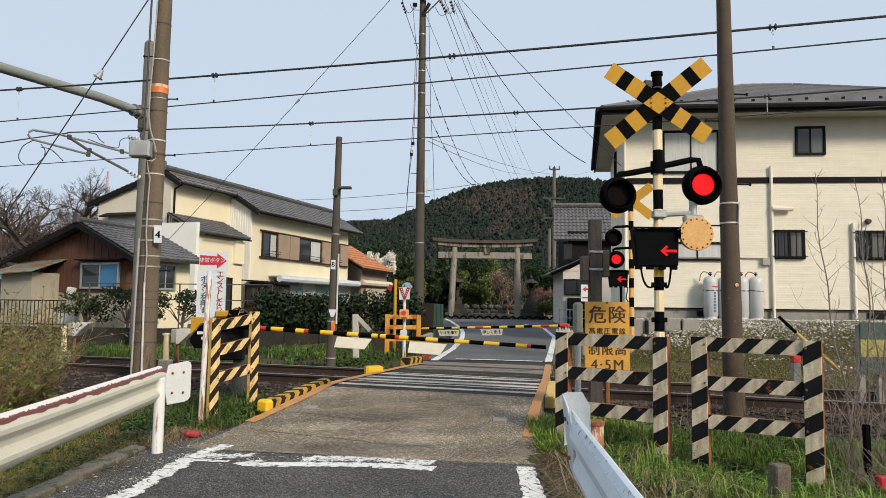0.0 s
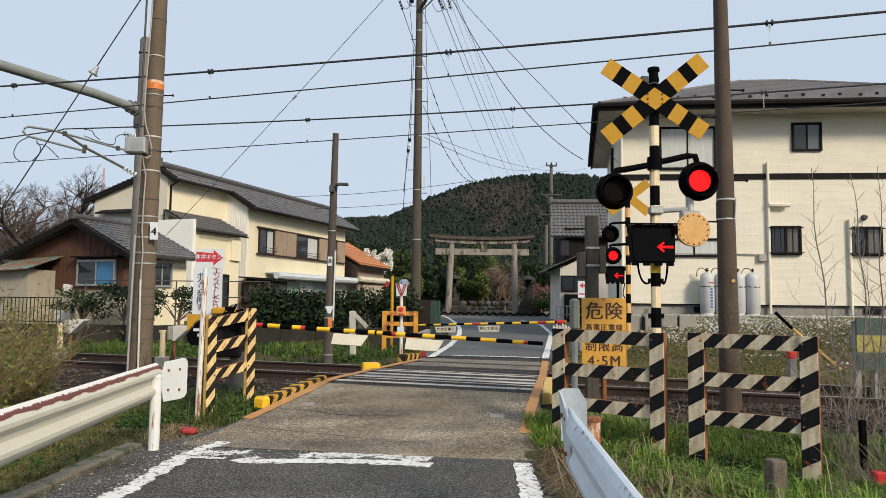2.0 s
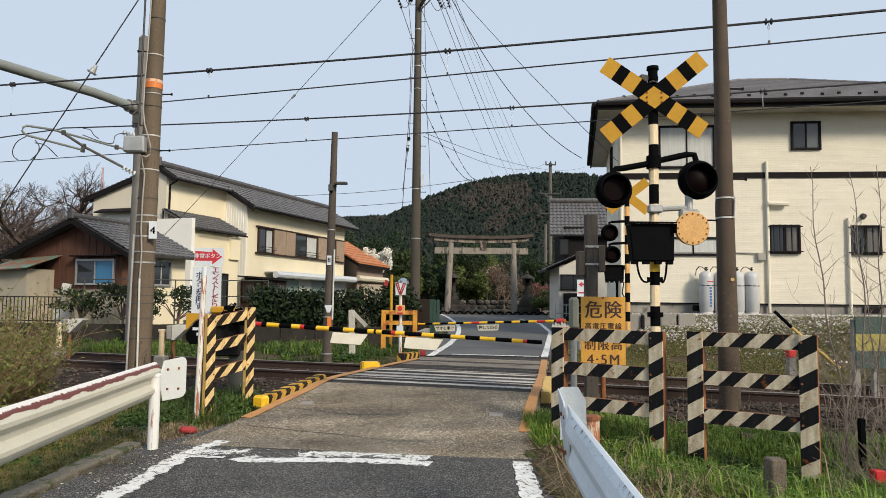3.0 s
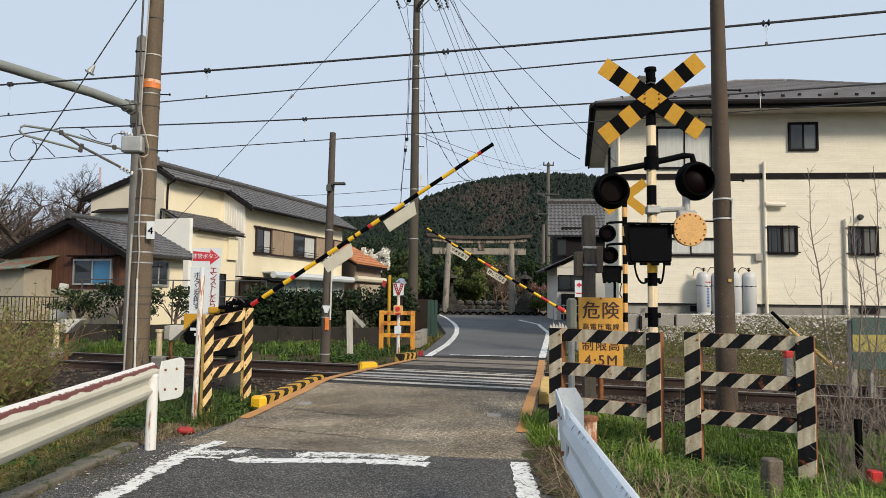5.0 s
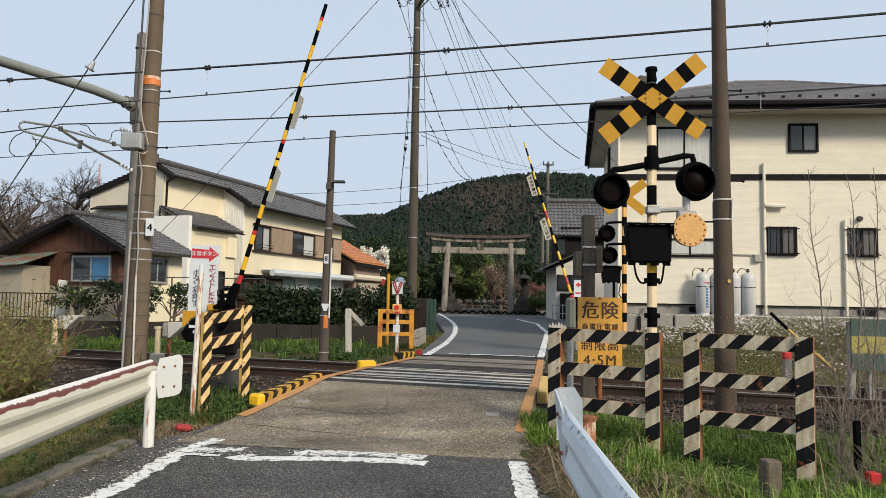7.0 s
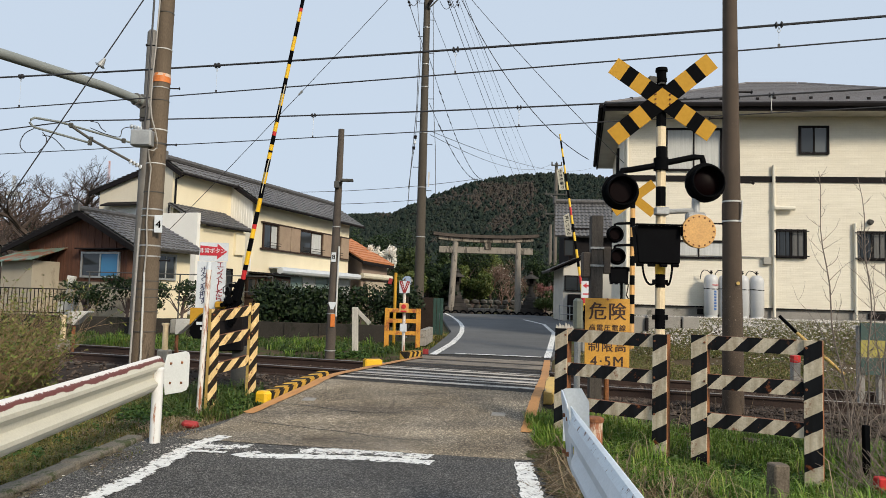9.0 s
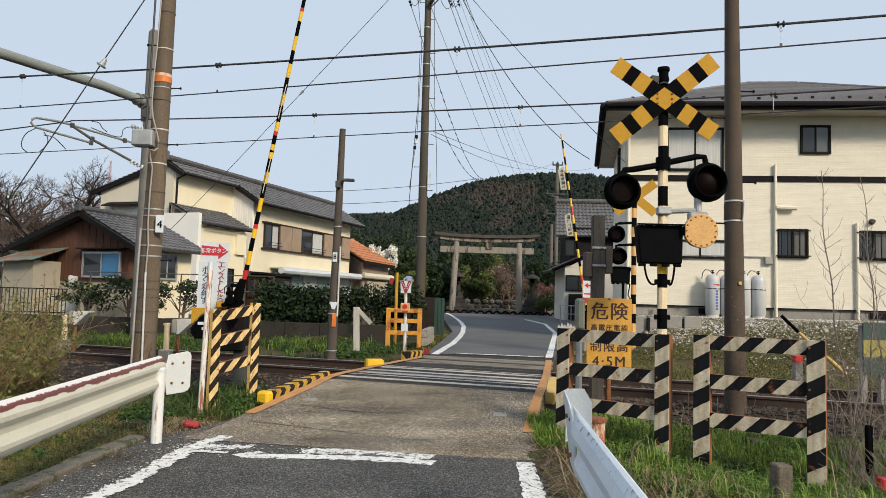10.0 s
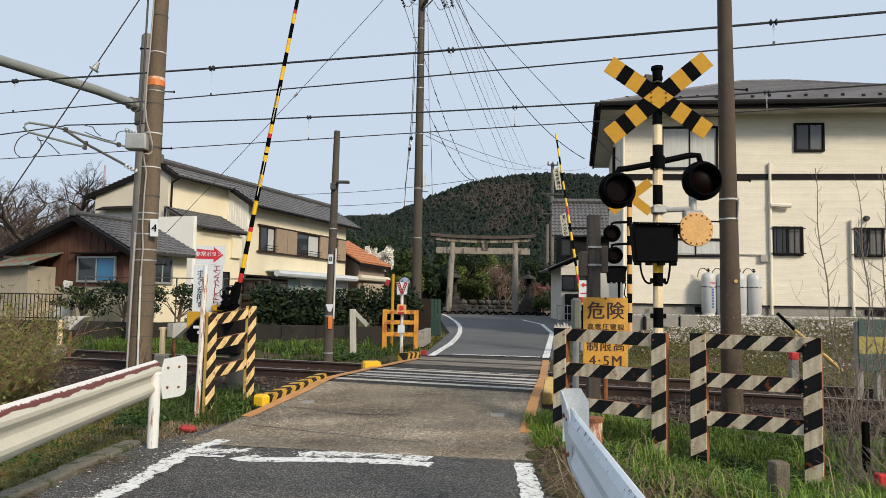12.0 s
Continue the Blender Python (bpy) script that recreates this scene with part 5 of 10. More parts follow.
def build_torii():
    t = thing("torii_gate", (2.25, 46.0, 0.6), "weathered stone shrine gate with two pillars and curved lintel", "shrine gate")
    for x in (0.08, 4.45):
        bm = B()
        lean = 0.22 if x < 1 else -0.08
        cyl(bm, (x, 46, 0.55), (x + lean, 46, 5.3), 0.215, 0.185, 18)
        part("pillar", bm, "stone_old", t, smooth=True)
        bm = B()
        cyl(bm, (x, 46, 0.5), (x, 46, 0.72), 0.42, 0.36, 18)
        part("plinth", bm, "stone_dark", t)
    bm = B()
    box(bm, (2.28, 46, 4.75), (6.1, 0.26, 0.42), bev=0.02)
    part("tie_beam", bm, "stone_old", t)
    bm = B()
    box(bm, (2.4, 45.95, 5.05), (0.42, 0.3, 0.5), bev=0.02)
    part("strut", bm, "stone_mossy", t)
    for z0, hh, dd, ext, m in ((5.27, 0.25, 0.45, 3.08, "stone_mossy"), (5.53, 0.2, 0.75, 3.42, "lintel_brown")):
        bm = B()
        n = 12
        for i in range(n):
            u0, u1 = -1 + 2 * i / n, -1 + 2 * (i + 1) / n
            za, zb = z0 + 0.15 * abs(u0) ** 2.6, z0 + 0.15 * abs(u1) ** 2.6
            slab(bm, [(2.27 + ext * u0, 46 - dd / 2, za), (2.27 + ext * u1, 46 - dd / 2, zb), (2.27 + ext * u1, 46 - dd / 2, zb + hh), (2.27 + ext * u0, 46 - dd / 2, za + hh)], (0, dd, 0))
        bmesh.ops.remove_doubles(bm, verts=bm.verts[:], dist=0.001)
        part("lintel", bm, m, t)


M["rust_sheet"] = mat("rust_sheet", (0.16, 0.24, 0.19), (0.12, 0.19, 0.15), 3, 0.7, 0.1, spot=(0.22, 0.085, 0.04), spot_scale=2.2, spot_at=0.5)
M["curtain_dim"] = mat("curtain_dim", (0.12, 0.12, 0.12), (0.05, 0.05, 0.05), 3, 0.5, 0.0, stretch=(9, 9, 0.2))

M["frame_brown"] = mat("frame_brown", (0.05, 0.03, 0.022), (0.03, 0.019, 0.015), 4, 0.7, 0.05, spec=0.2)


# ---- things beside the crossing ----
def build_fence(p0, p1, h, material, label, rails, post_w=0.14, rail_mat=None, phase=(0.0, 0.0), flange="rust_orange"):
    """A guard frame of two posts and three rails between p0 and p1 (feet), in its own space."""
    p0, p1 = Vector(p0), Vector(p1)
    d = p1 - p0
    L = Vector((d.x, d.y)).length
    t = thing("guard_frame", tuple(p0), label, "guard frame", "guard frames", rz=math.degrees(math.atan2(d.y, d.x)))
    dz = d.z
    for (x, z), ph in zip(((0, 0), (L, dz)), phase):
        bm = B()
        box(bm, (x, 0, z + h / 2 - 0.1), (post_w, 0.016, h + 0.2), bev=0.004)
        box(bm, (x + post_w / 2 - 0.008, 0.055, z + h / 2 - 0.1), (0.016, 0.1, h + 0.2), mi=1)
        box(bm, (x - post_w / 2 + 0.008, 0.03, z + h / 2 - 0.1), (0.014, 0.045, h + 0.2), mi=1)
        own = Vector((x, 0, ph + 0.6 * x))       # the stripes are laid from each post's own origin
        bmesh.ops.translate(bm, verts=bm.verts[:], vec=-own)
        part("post", bm, [material, flange], t, "striped post with worn edges", local=True).matrix_basis = Matrix.Translation(own)
    for k in rails:
        bm = B()
        z = h * k
        a, b = post_w / 2 - 0.005, L - post_w / 2 + 0.005
        slab(bm, [(a, 0.012, z - 0.065), (b, 0.012, z + dz - 0.065), (b, 0.012, z + dz + 0.065), (a, 0.012, z + 0.065)], (0, 0.014, 0))
        slab(bm, [(a, 0.028, z + 0.053), (b, 0.028, z + dz + 0.053), (b, 0.028, z + dz + 0.065), (a, 0.028, z + 0.065)], (0, 0.05, 0), 1)
        part("rail", bm, [rail_mat or material, "rust"], t, local=True)
    for x, z in ((0.05, 0.03), (L - 0.05, dz + 0.03)):
        for k in rails:
            bm = B()
            cyl(bm, (x, -0.006, z + h * k - 0.03), (x, -0.016, z + h * k - 0.03), 0.012, 0.01, 6)
            part("bolt", bm, "rust", t, local=True)
    return t


def build_broken_board():
    t = thing("broken_board", (1.22, 7.6, 1.23), "splintered pale board end lodged on the guard frame", "board")
    rnd = random.Random(21)
    for k in range(6):
        bm = B()
        x = 1.14 + k * 0.032
        h = rnd.uniform(0.035, 0.075)
        slab(bm, [(x, 7.6, 1.215), (x + 0.036, 7.6, 1.215), (x + 0.03, 7.6, 1.215 + h * rnd.uniform(0.5, 1)), (x + 0.012, 7.6, 1.225 + h)], (0, 0.03, 0))
        part("splinter", bm, "wood_white", t)


def beam_profile(side):
    """W-beam outline, (out, up)."""
    return [(0.0, 0.178), (0.02, 0.172), (0.05, 0.145), (0.08, 0.10), (0.08, 0.07), (0.03, 0.02), (0.03, -0.02), (0.08, -0.07), (0.08, -0.10), (0.055, -0.135), (0.0, -0.175)]


def build_guardrail(name_label, x_of, y0, y1, zc, side, material, worn, post_at, post_mats, post_top, flare=0.0, deep=1.0, tilt=0.0, rise=0.0):
    """A roadside W-beam from y0 to y1; side: +1 faces +x. x_of(y): where it runs."""
    t = thing("guardrail", (x_of(y1), y1, 0), name_label, "guardrail", "guardrails")
    prof = [(o * deep, u) for o, u in beam_profile(side)]
    face = 0.012 if tilt else 0.008 + 0.08 * deep
    bm = B()
    n = 28
    rings = []
    for i in range(n + 1):
        y = y0 + (y1 - y0) * i / n
        zb = zc + rise * (y - 6.0)
        fade = ease((y1 - y) / 0.45 + 0.1) if tilt else 1.0      # the tilted beam flattens towards its end plate
        outer = [bm.verts.new((x_of(y) + side * o * fade - tilt * u, y, zb + u)) for o, u in prof]
        inner = [bm.verts.new((x_of(y) + side * (o * fade - 0.006) - tilt * u, y, zb + u)) for o, u in prof]
        rings.append((outer, inner))
    k = len(prof)
    for (a, ai), (b, bi) in zip(rings, rings[1:]):
        for j in range(k - 1):
            f = bm.faces.new((a[j], a[j + 1], b[j + 1], b[j]))
            f.material_index = 1 if j == 1 else 0
            bm.faces.new((ai[j + 1], ai[j], bi[j], bi[j + 1]))
        bm.faces.new((a[0], b[0], bi[0], ai[0]))
        bm.faces.new((a[-1], b[-1], bi[-1], ai[-1]))
    bmesh.ops.recalc_face_normals(bm, faces=bm.faces[:])
    part("beam", bm, [material, worn], t, "corrugated steel beam with peeling paint")
    # rounded end wing
    zc += rise * (y1 - 6.0)
    lip = 0.055 if side < 0 else 0.035
    bm = B()
    e = 0.27 if side > 0 else 0.34
    pts = [(y1, zc - 0.215), (y1 + e - 0.08, zc - 0.21), (y1 + e - 0.025, zc - 0.195), (y1 + e, zc - 0.155), (y1 + e, zc + 0.13 + lip), (y1 + e - 0.015, zc + 0.165 + lip), (y1 + e - 0.05, zc + 0.18 + lip), (y1, zc + 0.19), (y1 - 0.02, zc + 0.1), (y1 - 0.085, zc + 0.04), (y1 - 0.085, zc - 0.03), (y1 - 0.02, zc - 0.1)]
    slab(bm, [(x_of(y) + side * (face + flare * (y - y1)) - tilt * (z - zc), y, z) if tilt else (x_of(y1) + side * (face + flare * (y - y1)), y, z) for y, z in pts], (side * 0.01, 0, 0))
    bmesh.ops.bevel(bm, geom=bm.edges[:], offset=0.003, segments=1, affect="EDGES")
    wing = part("end_wing", bm, "wing_white" if side > 0 else material, t, "rounded end plate bolted to the beam")
    if side < 0:
        bm = B()
        ring = []
        for i in range(9):
            a = math.pi * 0.55 * i / 8
            cx, cy = x_of(y1) - face - flare * 0.33 + 0.11, y1 + 0.33
            ring.append([(cx - 0.11 * math.cos(a), cy + 0.11 * math.sin(a) * 0.8, zc + dz) for dz in (-0.09 if i else -0.14, 0.175 + lip)])
        ring.append([(ring[-1][0][0] + 0.05, ring[-1][0][1] - 0.02, zc - 0.02), (ring[-1][0][0] + 0.045, ring[-1][0][1] - 0.02, zc + 0.15)])
        vv = [[bm.verts.new(p) for p in r] for r in ring]
        for q, w in zip(vv, vv[1:]):
            bm.faces.new((q[0], w[0], w[1], q[1]))
        bmesh.ops.solidify(bm, geom=bm.faces[:], thickness=0.006)
        part("curled_end", bm, material, t, "end plate curled away from the road", smooth=True)
    for dy, dz in ((0.04, 0.1), (0.04, -0.1), (0.17, 0.1), (0.17, -0.11)):
        bm = B()
        cyl(bm, (x_of(y1) + side * (face + 0.007 + flare * dy), y1 + dy, zc + dz), (x_of(y1) + side * (face + 0.024 + flare * dy), y1 + dy, zc + dz), 0.014, 0.011, 8)
        part("bolt", bm, "rust", wing)
    for px, py in post_at:
        bm = B()
        cyl(bm, (px, py, -0.1), (px, py, post_top - 0.03), 0.053, 0.053, 18)
        cyl(bm, (px, py, post_top - 0.03), (px, py, post_top - 0.008), 0.061, 0.061, 18, mi=1)
        cyl(bm, (px, py, post_top - 0.008), (px, py, post_top), 0.061, 0.045, 18, mi=1)
        part("post", bm, post_mats, t, "painted round post with a rusty cap", smooth=True)
    return t


def banded_pole(parent, x, y, z0, z1, r, bands, base_mats, name="pole"):
    """bands: list of (z_low, z_high, slot)."""
    bm = B()
    for a, b, mi in bands:
        cyl(bm, (x, y, a), (x, y, b), r, r, 18, mi)
    bmesh.ops.remove_doubles(bm, verts=bm.verts[:], dist=0.0005)
    return part(name, bm, base_mats, parent, smooth=True)


def crossbuck(parent, c, half, w, mats_plain, ang=36.9, turn=0.0, uneven=0.0):
    for sgn in (1, -1):
        half = half + sgn * uneven
        bm = B()
        a = radians(ang * sgn + turn)
        if mats_plain:
            segs = [(-1, 1, 0)]
        else:
            segs = [(-1.0, -0.765, 0), (-0.765, -0.575, 1), (-0.575, -0.345, 0), (-0.345, 0.345, 1), (0.345, 0.575, 0), (0.575, 0.765, 1), (0.765, 1.0, 0)]
        y = c[1] - (0.006 if sgn > 0 else 0.0)
        for s0, s1, mi in segs:
            m = pose(0, 0, 0, 0, -math.degrees(a), 0)
            mid = (s0 + s1) / 2 * half
            box(bm, (c[0] + mid * math.cos(a), y, c[2] + mid * math.sin(a)), ((s1 - s0) * half, 0.005, w), m, mi)
        bmesh.ops.remove_doubles(bm, verts=bm.verts[:], dist=0.0005)
        part("crossbuck_arm", bm, ["yellow", "black"], parent, "yellow and black striped board")
        half = half - sgn * uneven
    if not mats_plain:
        bm = B()
        e = w / 2 / math.sin(radians(2 * ang)) * 2
        hx, hz = w / 2 / math.sin(radians(ang)), w / 2 / math.cos(radians(ang))
        ct, st = math.cos(radians(turn)), math.sin(radians(turn))
        slab(bm, [(c[0] + dx * ct - dz * st, c[1] - 0.012, c[2] + dx * st + dz * ct) for dx, dz in ((-hx, 0), (0, -hz), (hx, 0), (0, hz))], (0, 0.003, 0))
        ctr = part("centre_plate", bm, "yellow", parent)
        for dx in (-0.075, 0.075):
            for dz in (-0.05, 0.0, 0.05):
                bm = B()
                cyl(bm, (c[0] + dx, c[1] - 0.013, c[2] + dz), (c[0] + dx, c[1] - 0.024, c[2] + dz), 0.011, 0.008, 8)
                part("bolt", bm, "rust", ctr)


LEDS = []          # (glowing part, when lit: "a", "b" or "on")


def flasher(parent, c, r, phase, tilt=0.0):
    """A round warning lamp with deep hood, facing -y."""
    x, y, z = c
    bm = B()
    n = 28
    prof = [(r * 0.55, 0.16), (r * 0.80, 0.10), (r, 0.02), (r, -0.02), (r * 0.84, -0.03), (r * 0.80, -0.12), (r * 0.75, -0.12), (r * 0.73, -0.02), (r * 0.2, -0.02)]
    rings = [[bm.verts.new((x + math.cos(2 * math.pi * i / n) * pr, y + py, z + math.sin(2 * math.pi * i / n) * pr)) for i in range(n)] for pr, py in prof]
    for a, b in zip(rings, rings[1:]):
        for i in range(n):
            bm.faces.new((a[i], a[(i + 1) % n], b[(i + 1) % n], b[i]))
    bm.faces.new(rings[0])
    bmesh.ops.recalc_face_normals(bm, faces=bm.faces[:])
    lamp = part("warning_lamp", bm, "black", parent, "black round warning lamp with deep hood", smooth=True)
    bm = B()
    cyl(bm, (x, y - 0.025, z), (x, y - 0.035, z), r * 0.66, r * 0.60, 24)
    part("lens", bm, "lens_dark", lamp, "dark red glass lens", smooth=True)
    bm = B()
    cyl(bm, (0, 0.004, 0), (0, -0.004, 0), r * 0.56, r * 0.54, 24)
    led = part("led_array", bm, "led_red", lamp, "glowing red light-emitting array", smooth=True, local=True)
    LEDS.append((led, world_of(lamp).inverted() @ Vector((x, y - 0.044, z)), phase))
    return lamp


def arrow_box(parent, c, w, h, d, arrow, phase="on"):
    x, y, z = c
    bm = B()
    slab(bm, [(x - w / 2, y, z + h / 2), (x + w / 2, y, z + h / 2), (x + w / 2 * 0.96, y, z - h / 2), (x - w / 2 * 0.84, y, z - h / 2)], (0, d, 0))
    bmesh.ops.bevel(bm, geom=bm.edges[:], offset=0.012, segments=1, affect="EDGES")
    bx = part("direction_indicator", bm, "black_gloss", parent, "black train direction indicator box")
    bm = B()
    box(bm, (x, y - 0.02, z + h / 2 + 0.006), (w + 0.008, 0.06, 0.012))
    for sx in (-1, 1):
        box(bm, (x + sx * w * 0.49, y - 0.03, z + h * 0.36), (0.012, 0.05, h * 0.24))
    part("hood", bm, "black", bx)
    for dx in (-0.38, -0.13, 0.13, 0.38):
        bm = B()
        box(bm, (x + dx * w, y + 0.02, z - h / 2 - 0.016), (0.07, 0.05, 0.03), bev=0.005)
        part("clamp", bm, "black", bx)
    bm = B()
    ax, az, s = arrow
    pts = [(-0.5, 0), (-0.12, 0.33), (-0.02, 0.24), (-0.2, 0.08), (0.5, 0.08), (0.5, -0.08), (-0.2, -0.08), (-0.02, -0.24), (-0.12, -0.33)]
    slab(bm, [(px * s, 0, pz * s) for px, pz in pts], (0, -0.004, 0))
    led = part("arrow", bm, "led_red", bx, "glowing red arrow pointing along the track", local=True)
    LEDS.append((led, world_of(bx).inverted() @ Vector((x + ax, y - 0.006, z + az)), phase))
    return bx


def build_signal_near():
    x, y = 2.16, 7.3
    t = thing("crossing_signal", (x, y, 0), "level crossing signal with crossbuck, two red lamps and direction indicator", "crossing signal", "crossing signals")
    bands = [(-0.1, 0.42, 1)]
    z = 0.42
    while z < 3.35:
        bands += [(z, z + 0.205, 0), (z + 0.205, z + 0.4205, 1)]
        z += 0.4205
    bands[-1] = (bands[-1][0], 3.36, 1)
    bands.append((3.36, 3.95, 0))
    banded_pole(t, x, y, 0, 4, 0.05, bands, ["black", "cream"])
    bm = B()
    cyl(bm, (x, y, 3.95), (x, y, 3.985), 0.064, 0.06, 18)
    part("pole_cap", bm, "black", t, smooth=True)
    bm = B()
    cyl(bm, (x, y, 3.84), (x, y, 3.875), 0.056, 0.056, 18)
    part("pole_collar", bm, "black", t, smooth=True)
    crossbuck(t, (2.149, y - 0.075, 3.632), 0.64, 0.19, False, 36.9, 2.6, 0.02)
    bm = B()
    box(bm, (x - 0.1, y, 3.85), (0.085, 0.08, 0.085), pose(0, 0, 0, 0, 6, 0), bev=0.012)
    box(bm, (x - 0.045, y, 3.855), (0.1, 0.045, 0.04))
    cyl(bm, (x - 0.13, y - 0.03, 3.84), (x - 0.13, y + 0.04, 3.84), 0.025, 0.025, 8)
    tube(bm, [(x - 0.05, y - 0.05, 3.80), (x - 0.02, y - 0.065, 3.81), (x + 0.03, y - 0.065, 3.80)], 0.008, 6)
    part("cable_clamp", bm, "galv_dark", t)
    # arms and lamps
    bm = B()
    cyl(bm, (x, y, 2.90), (x, y, 3.03), 0.075, 0.075, 16)
    tube(bm, [(x, y, 2.96), (1.85, y, 2.90), (1.76, y, 2.89), (1.74, y, 2.84)], 0.032, 10)
    tube(bm, [(x, y, 2.97), (2.5, y, 3.05), (2.585, y, 3.05), (2.61, y, 2.95)], 0.032, 10)
    part("lamp_arm", bm, "black", t, "black pipe arm holding the lamps", smooth=True)
    flasher(t, (1.735, y - 0.02, 2.665), 0.19, "a")
    flasher(t, (2.61, y - 0.02, 2.78), 0.205, "b")
    arrow_box(t, (2.087, y - 0.17, 2.113), 0.465, 0.385, 0.15, (0.12, -0.035, 0.165))
    for sx, end in ((1.955, x - 0.045), (2.26, x + 0.045)):
        bm = B()
        pts = []
        for k in range(9):
            u = k / 8
            pts.append((sx + (end - sx) * u ** 1.6, y - 0.08 + 0.05 * u, 1.925 - 0.215 * math.sin(u * 2.1) / math.sin(1.57)))
        tube(bm, pts, 0.011, 6)
        part("cable", bm, "black", t, "drooping black cable", smooth=True)
    bm = B()
    cyl(bm, (x, y, 1.82), (x, y, 1.95), 0.0525, 0.0525, 18)
    part("band", bm, "yellow_bright", t, "yellow band below the indicator", smooth=True)
    for z in (1.74, 1.38):
        bm = B()
        cyl(bm, (x, y, z - 0.025), (x, y, z + 0.025), 0.057, 0.057, 16)
        box(bm, (x - 0.062, y, z), (0.03, 0.04, 0.05))
        box(bm, (x + 0.062, y, z), (0.03, 0.04, 0.05))
        part("clamp", bm, "black", t)
    # loudspeaker
    hx, hz = 2.52, 2.265
    bm = B()
    cyl(bm, (hx, y - 0.03, hz), (hx, y - 0.10, hz), 0.165, 0.165, 28)
    cyl(bm, (hx, y - 0.10, hz), (hx, y - 0.112, hz), 0.175, 0.17, 28)
    sp = part("loudspeaker", bm, "cream_orange", t, "round cream warning loudspeaker with a ring of bolts", smooth=True)
    for i in range(16):
        a = 2 * math.pi * i / 16
        bm = B()
        cyl(bm, (hx + math.cos(a) * 0.15, y - 0.112, hz + math.sin(a) * 0.15), (hx + math.cos(a) * 0.15, y - 0.12, hz + math.sin(a) * 0.15), 0.01, 0.007, 6)
        part("bolt", bm, "rust", sp)
    bm = B()
    box(bm, (hx, y, hz + 0.16), (0.2, 0.1, 0.09), bev=0.02)
    cyl(bm, (hx, y, hz + 0.2), (hx, y, 2.62), 0.04, 0.04, 12)
    tube(bm, [(hx, y, 2.49), (x + 0.03, y, 2.47)], 0.028, 8)
    box(bm, (x, y - 0.03, 2.47), (0.14, 0.1, 0.08), bev=0.01)
    part("bracket", bm, "galv", t, "grey steel bracket")
    return t


def build_signal_far():
    x, y = 3.98, 15.5
    t = thing("crossing_signal", (x, y, 0.3), "far crossing signal with stacked red lamps on a striped pole", "crossing signal", "crossing signals")
    bands, z, k = [], 0.25, 0
    while z < 4.1:
        bands.append((z, min(z + 0.21, 4.1), k % 2))
        z += 0.21
        k += 1
    banded_pole(t, x, y, 0, 4, 0.055, bands, ["black", "cream_orange"])
    crossbuck(t, (4.02, y + 0.07, 3.86), 0.55, 0.2, True, 38)
    for z0, ph in ((3.03, "a"), (2.55, "b")):
        bm = B()
        tube(bm, [(x, y, z0 + 0.26), (3.66, y, z0 + 0.24), (3.59, y, z0 + 0.22), (3.59, y, z0 + 0.1)], 0.03, 8)
        part("lamp_arm", bm, "black", t)
        flasher(t, (3.59 if ph == "a" else 3.64, y - 0.02, z0), 0.19, ph)
    arrow_box(t, (3.66, y - 0.15, 2.13), 0.42, 0.34, 0.14, (0.07, -0.02, 0.2))
    bm = B()
    tube(bm, [(3.9, y, 1.95), (3.86, y, 1.7), (3.95, y, 1.55)], 0.014, 6)
    tube(bm, [(3.75, y, 2.0), (3.75, y, 0.4)], 0.03, 8)
    part("cable", bm, "black", t)
    return t


def build_danger_sign():
    x, y = 1.735, 8.45
    t = thing("danger_sign_post", (x, y, 0.2), "grey timber post with orange height-limit warning plates", "warning sign")
    bm = B()
    box(bm, (x, y, 1.32), (0.142, 0.14, 2.46), bev=0.008)
    part("post", bm, "wood_grey", t)
    for dx, dz, sx, sz in ((-0.118, 1.96, 0.09, 0.30), (0.118, 2.02, 0.09, 0.32)):
        bm = B()
        box(bm, (x + dx, y + 0.02, dz), (sx, 0.16, sz), bev=0.01)
        part("switch_box", bm, "pole_dark", t, "dark switch box strapped to the post")
    for z in (2.16, 1.95):
        bm = B()
        box(bm, (x, y - 0.075, z), (0.16, 0.012, 0.025))
        part("strap", bm, "galv", t)
        for dx in (-0.05, 0.04):
            bm = B()
            cyl(bm, (x + dx, y - 0.08, z), (x + dx, y - 0.105, z), 0.014, 0.012, 8)
            part("bolt", bm, "galv", t)
    bm = B()
    cyl(bm, (1.87, y - 0.02, 0.15), (1.87, y - 0.02, 1.3), 0.03, 0.03, 10)
    part("pipe", bm, "rust_orange", t)
    px, py = 1.845, 8.3
    for z, h, rows in ((1.365, 0.40, ((u"\u5371\u967a", 0.215, 0.035, 1.1), (u"\u9ad8\u96fb\u5727\u96fb\u7dda", 0.08, -0.145, 1.2))), (0.905, 0.36, ((u"\u5236\u9650\u9ad8", 0.14, 0.095, 1.2), (u"4\u00b75M", 0.165, -0.075, 1.2)))):
        bm = B()
        box(bm, (px, py, z), (0.52, 0.012, h), bev=0.004)
        pl = part("sign_plate", bm, "sign_orange", t, "orange enamel plate with dark lettering")
        for text, size, dz, gap in rows:
            lettering("lettering", text, size, facing((px, py - 0.008, z + dz)), "sign_ink", pl, gap=gap)
    bm = B()
    cyl(bm, (px, py - 0.006, 1.555), (px, py - 0.016, 1.555), 0.014, 0.012, 8)
    part("bolt", bm, "rust", t)
    return t


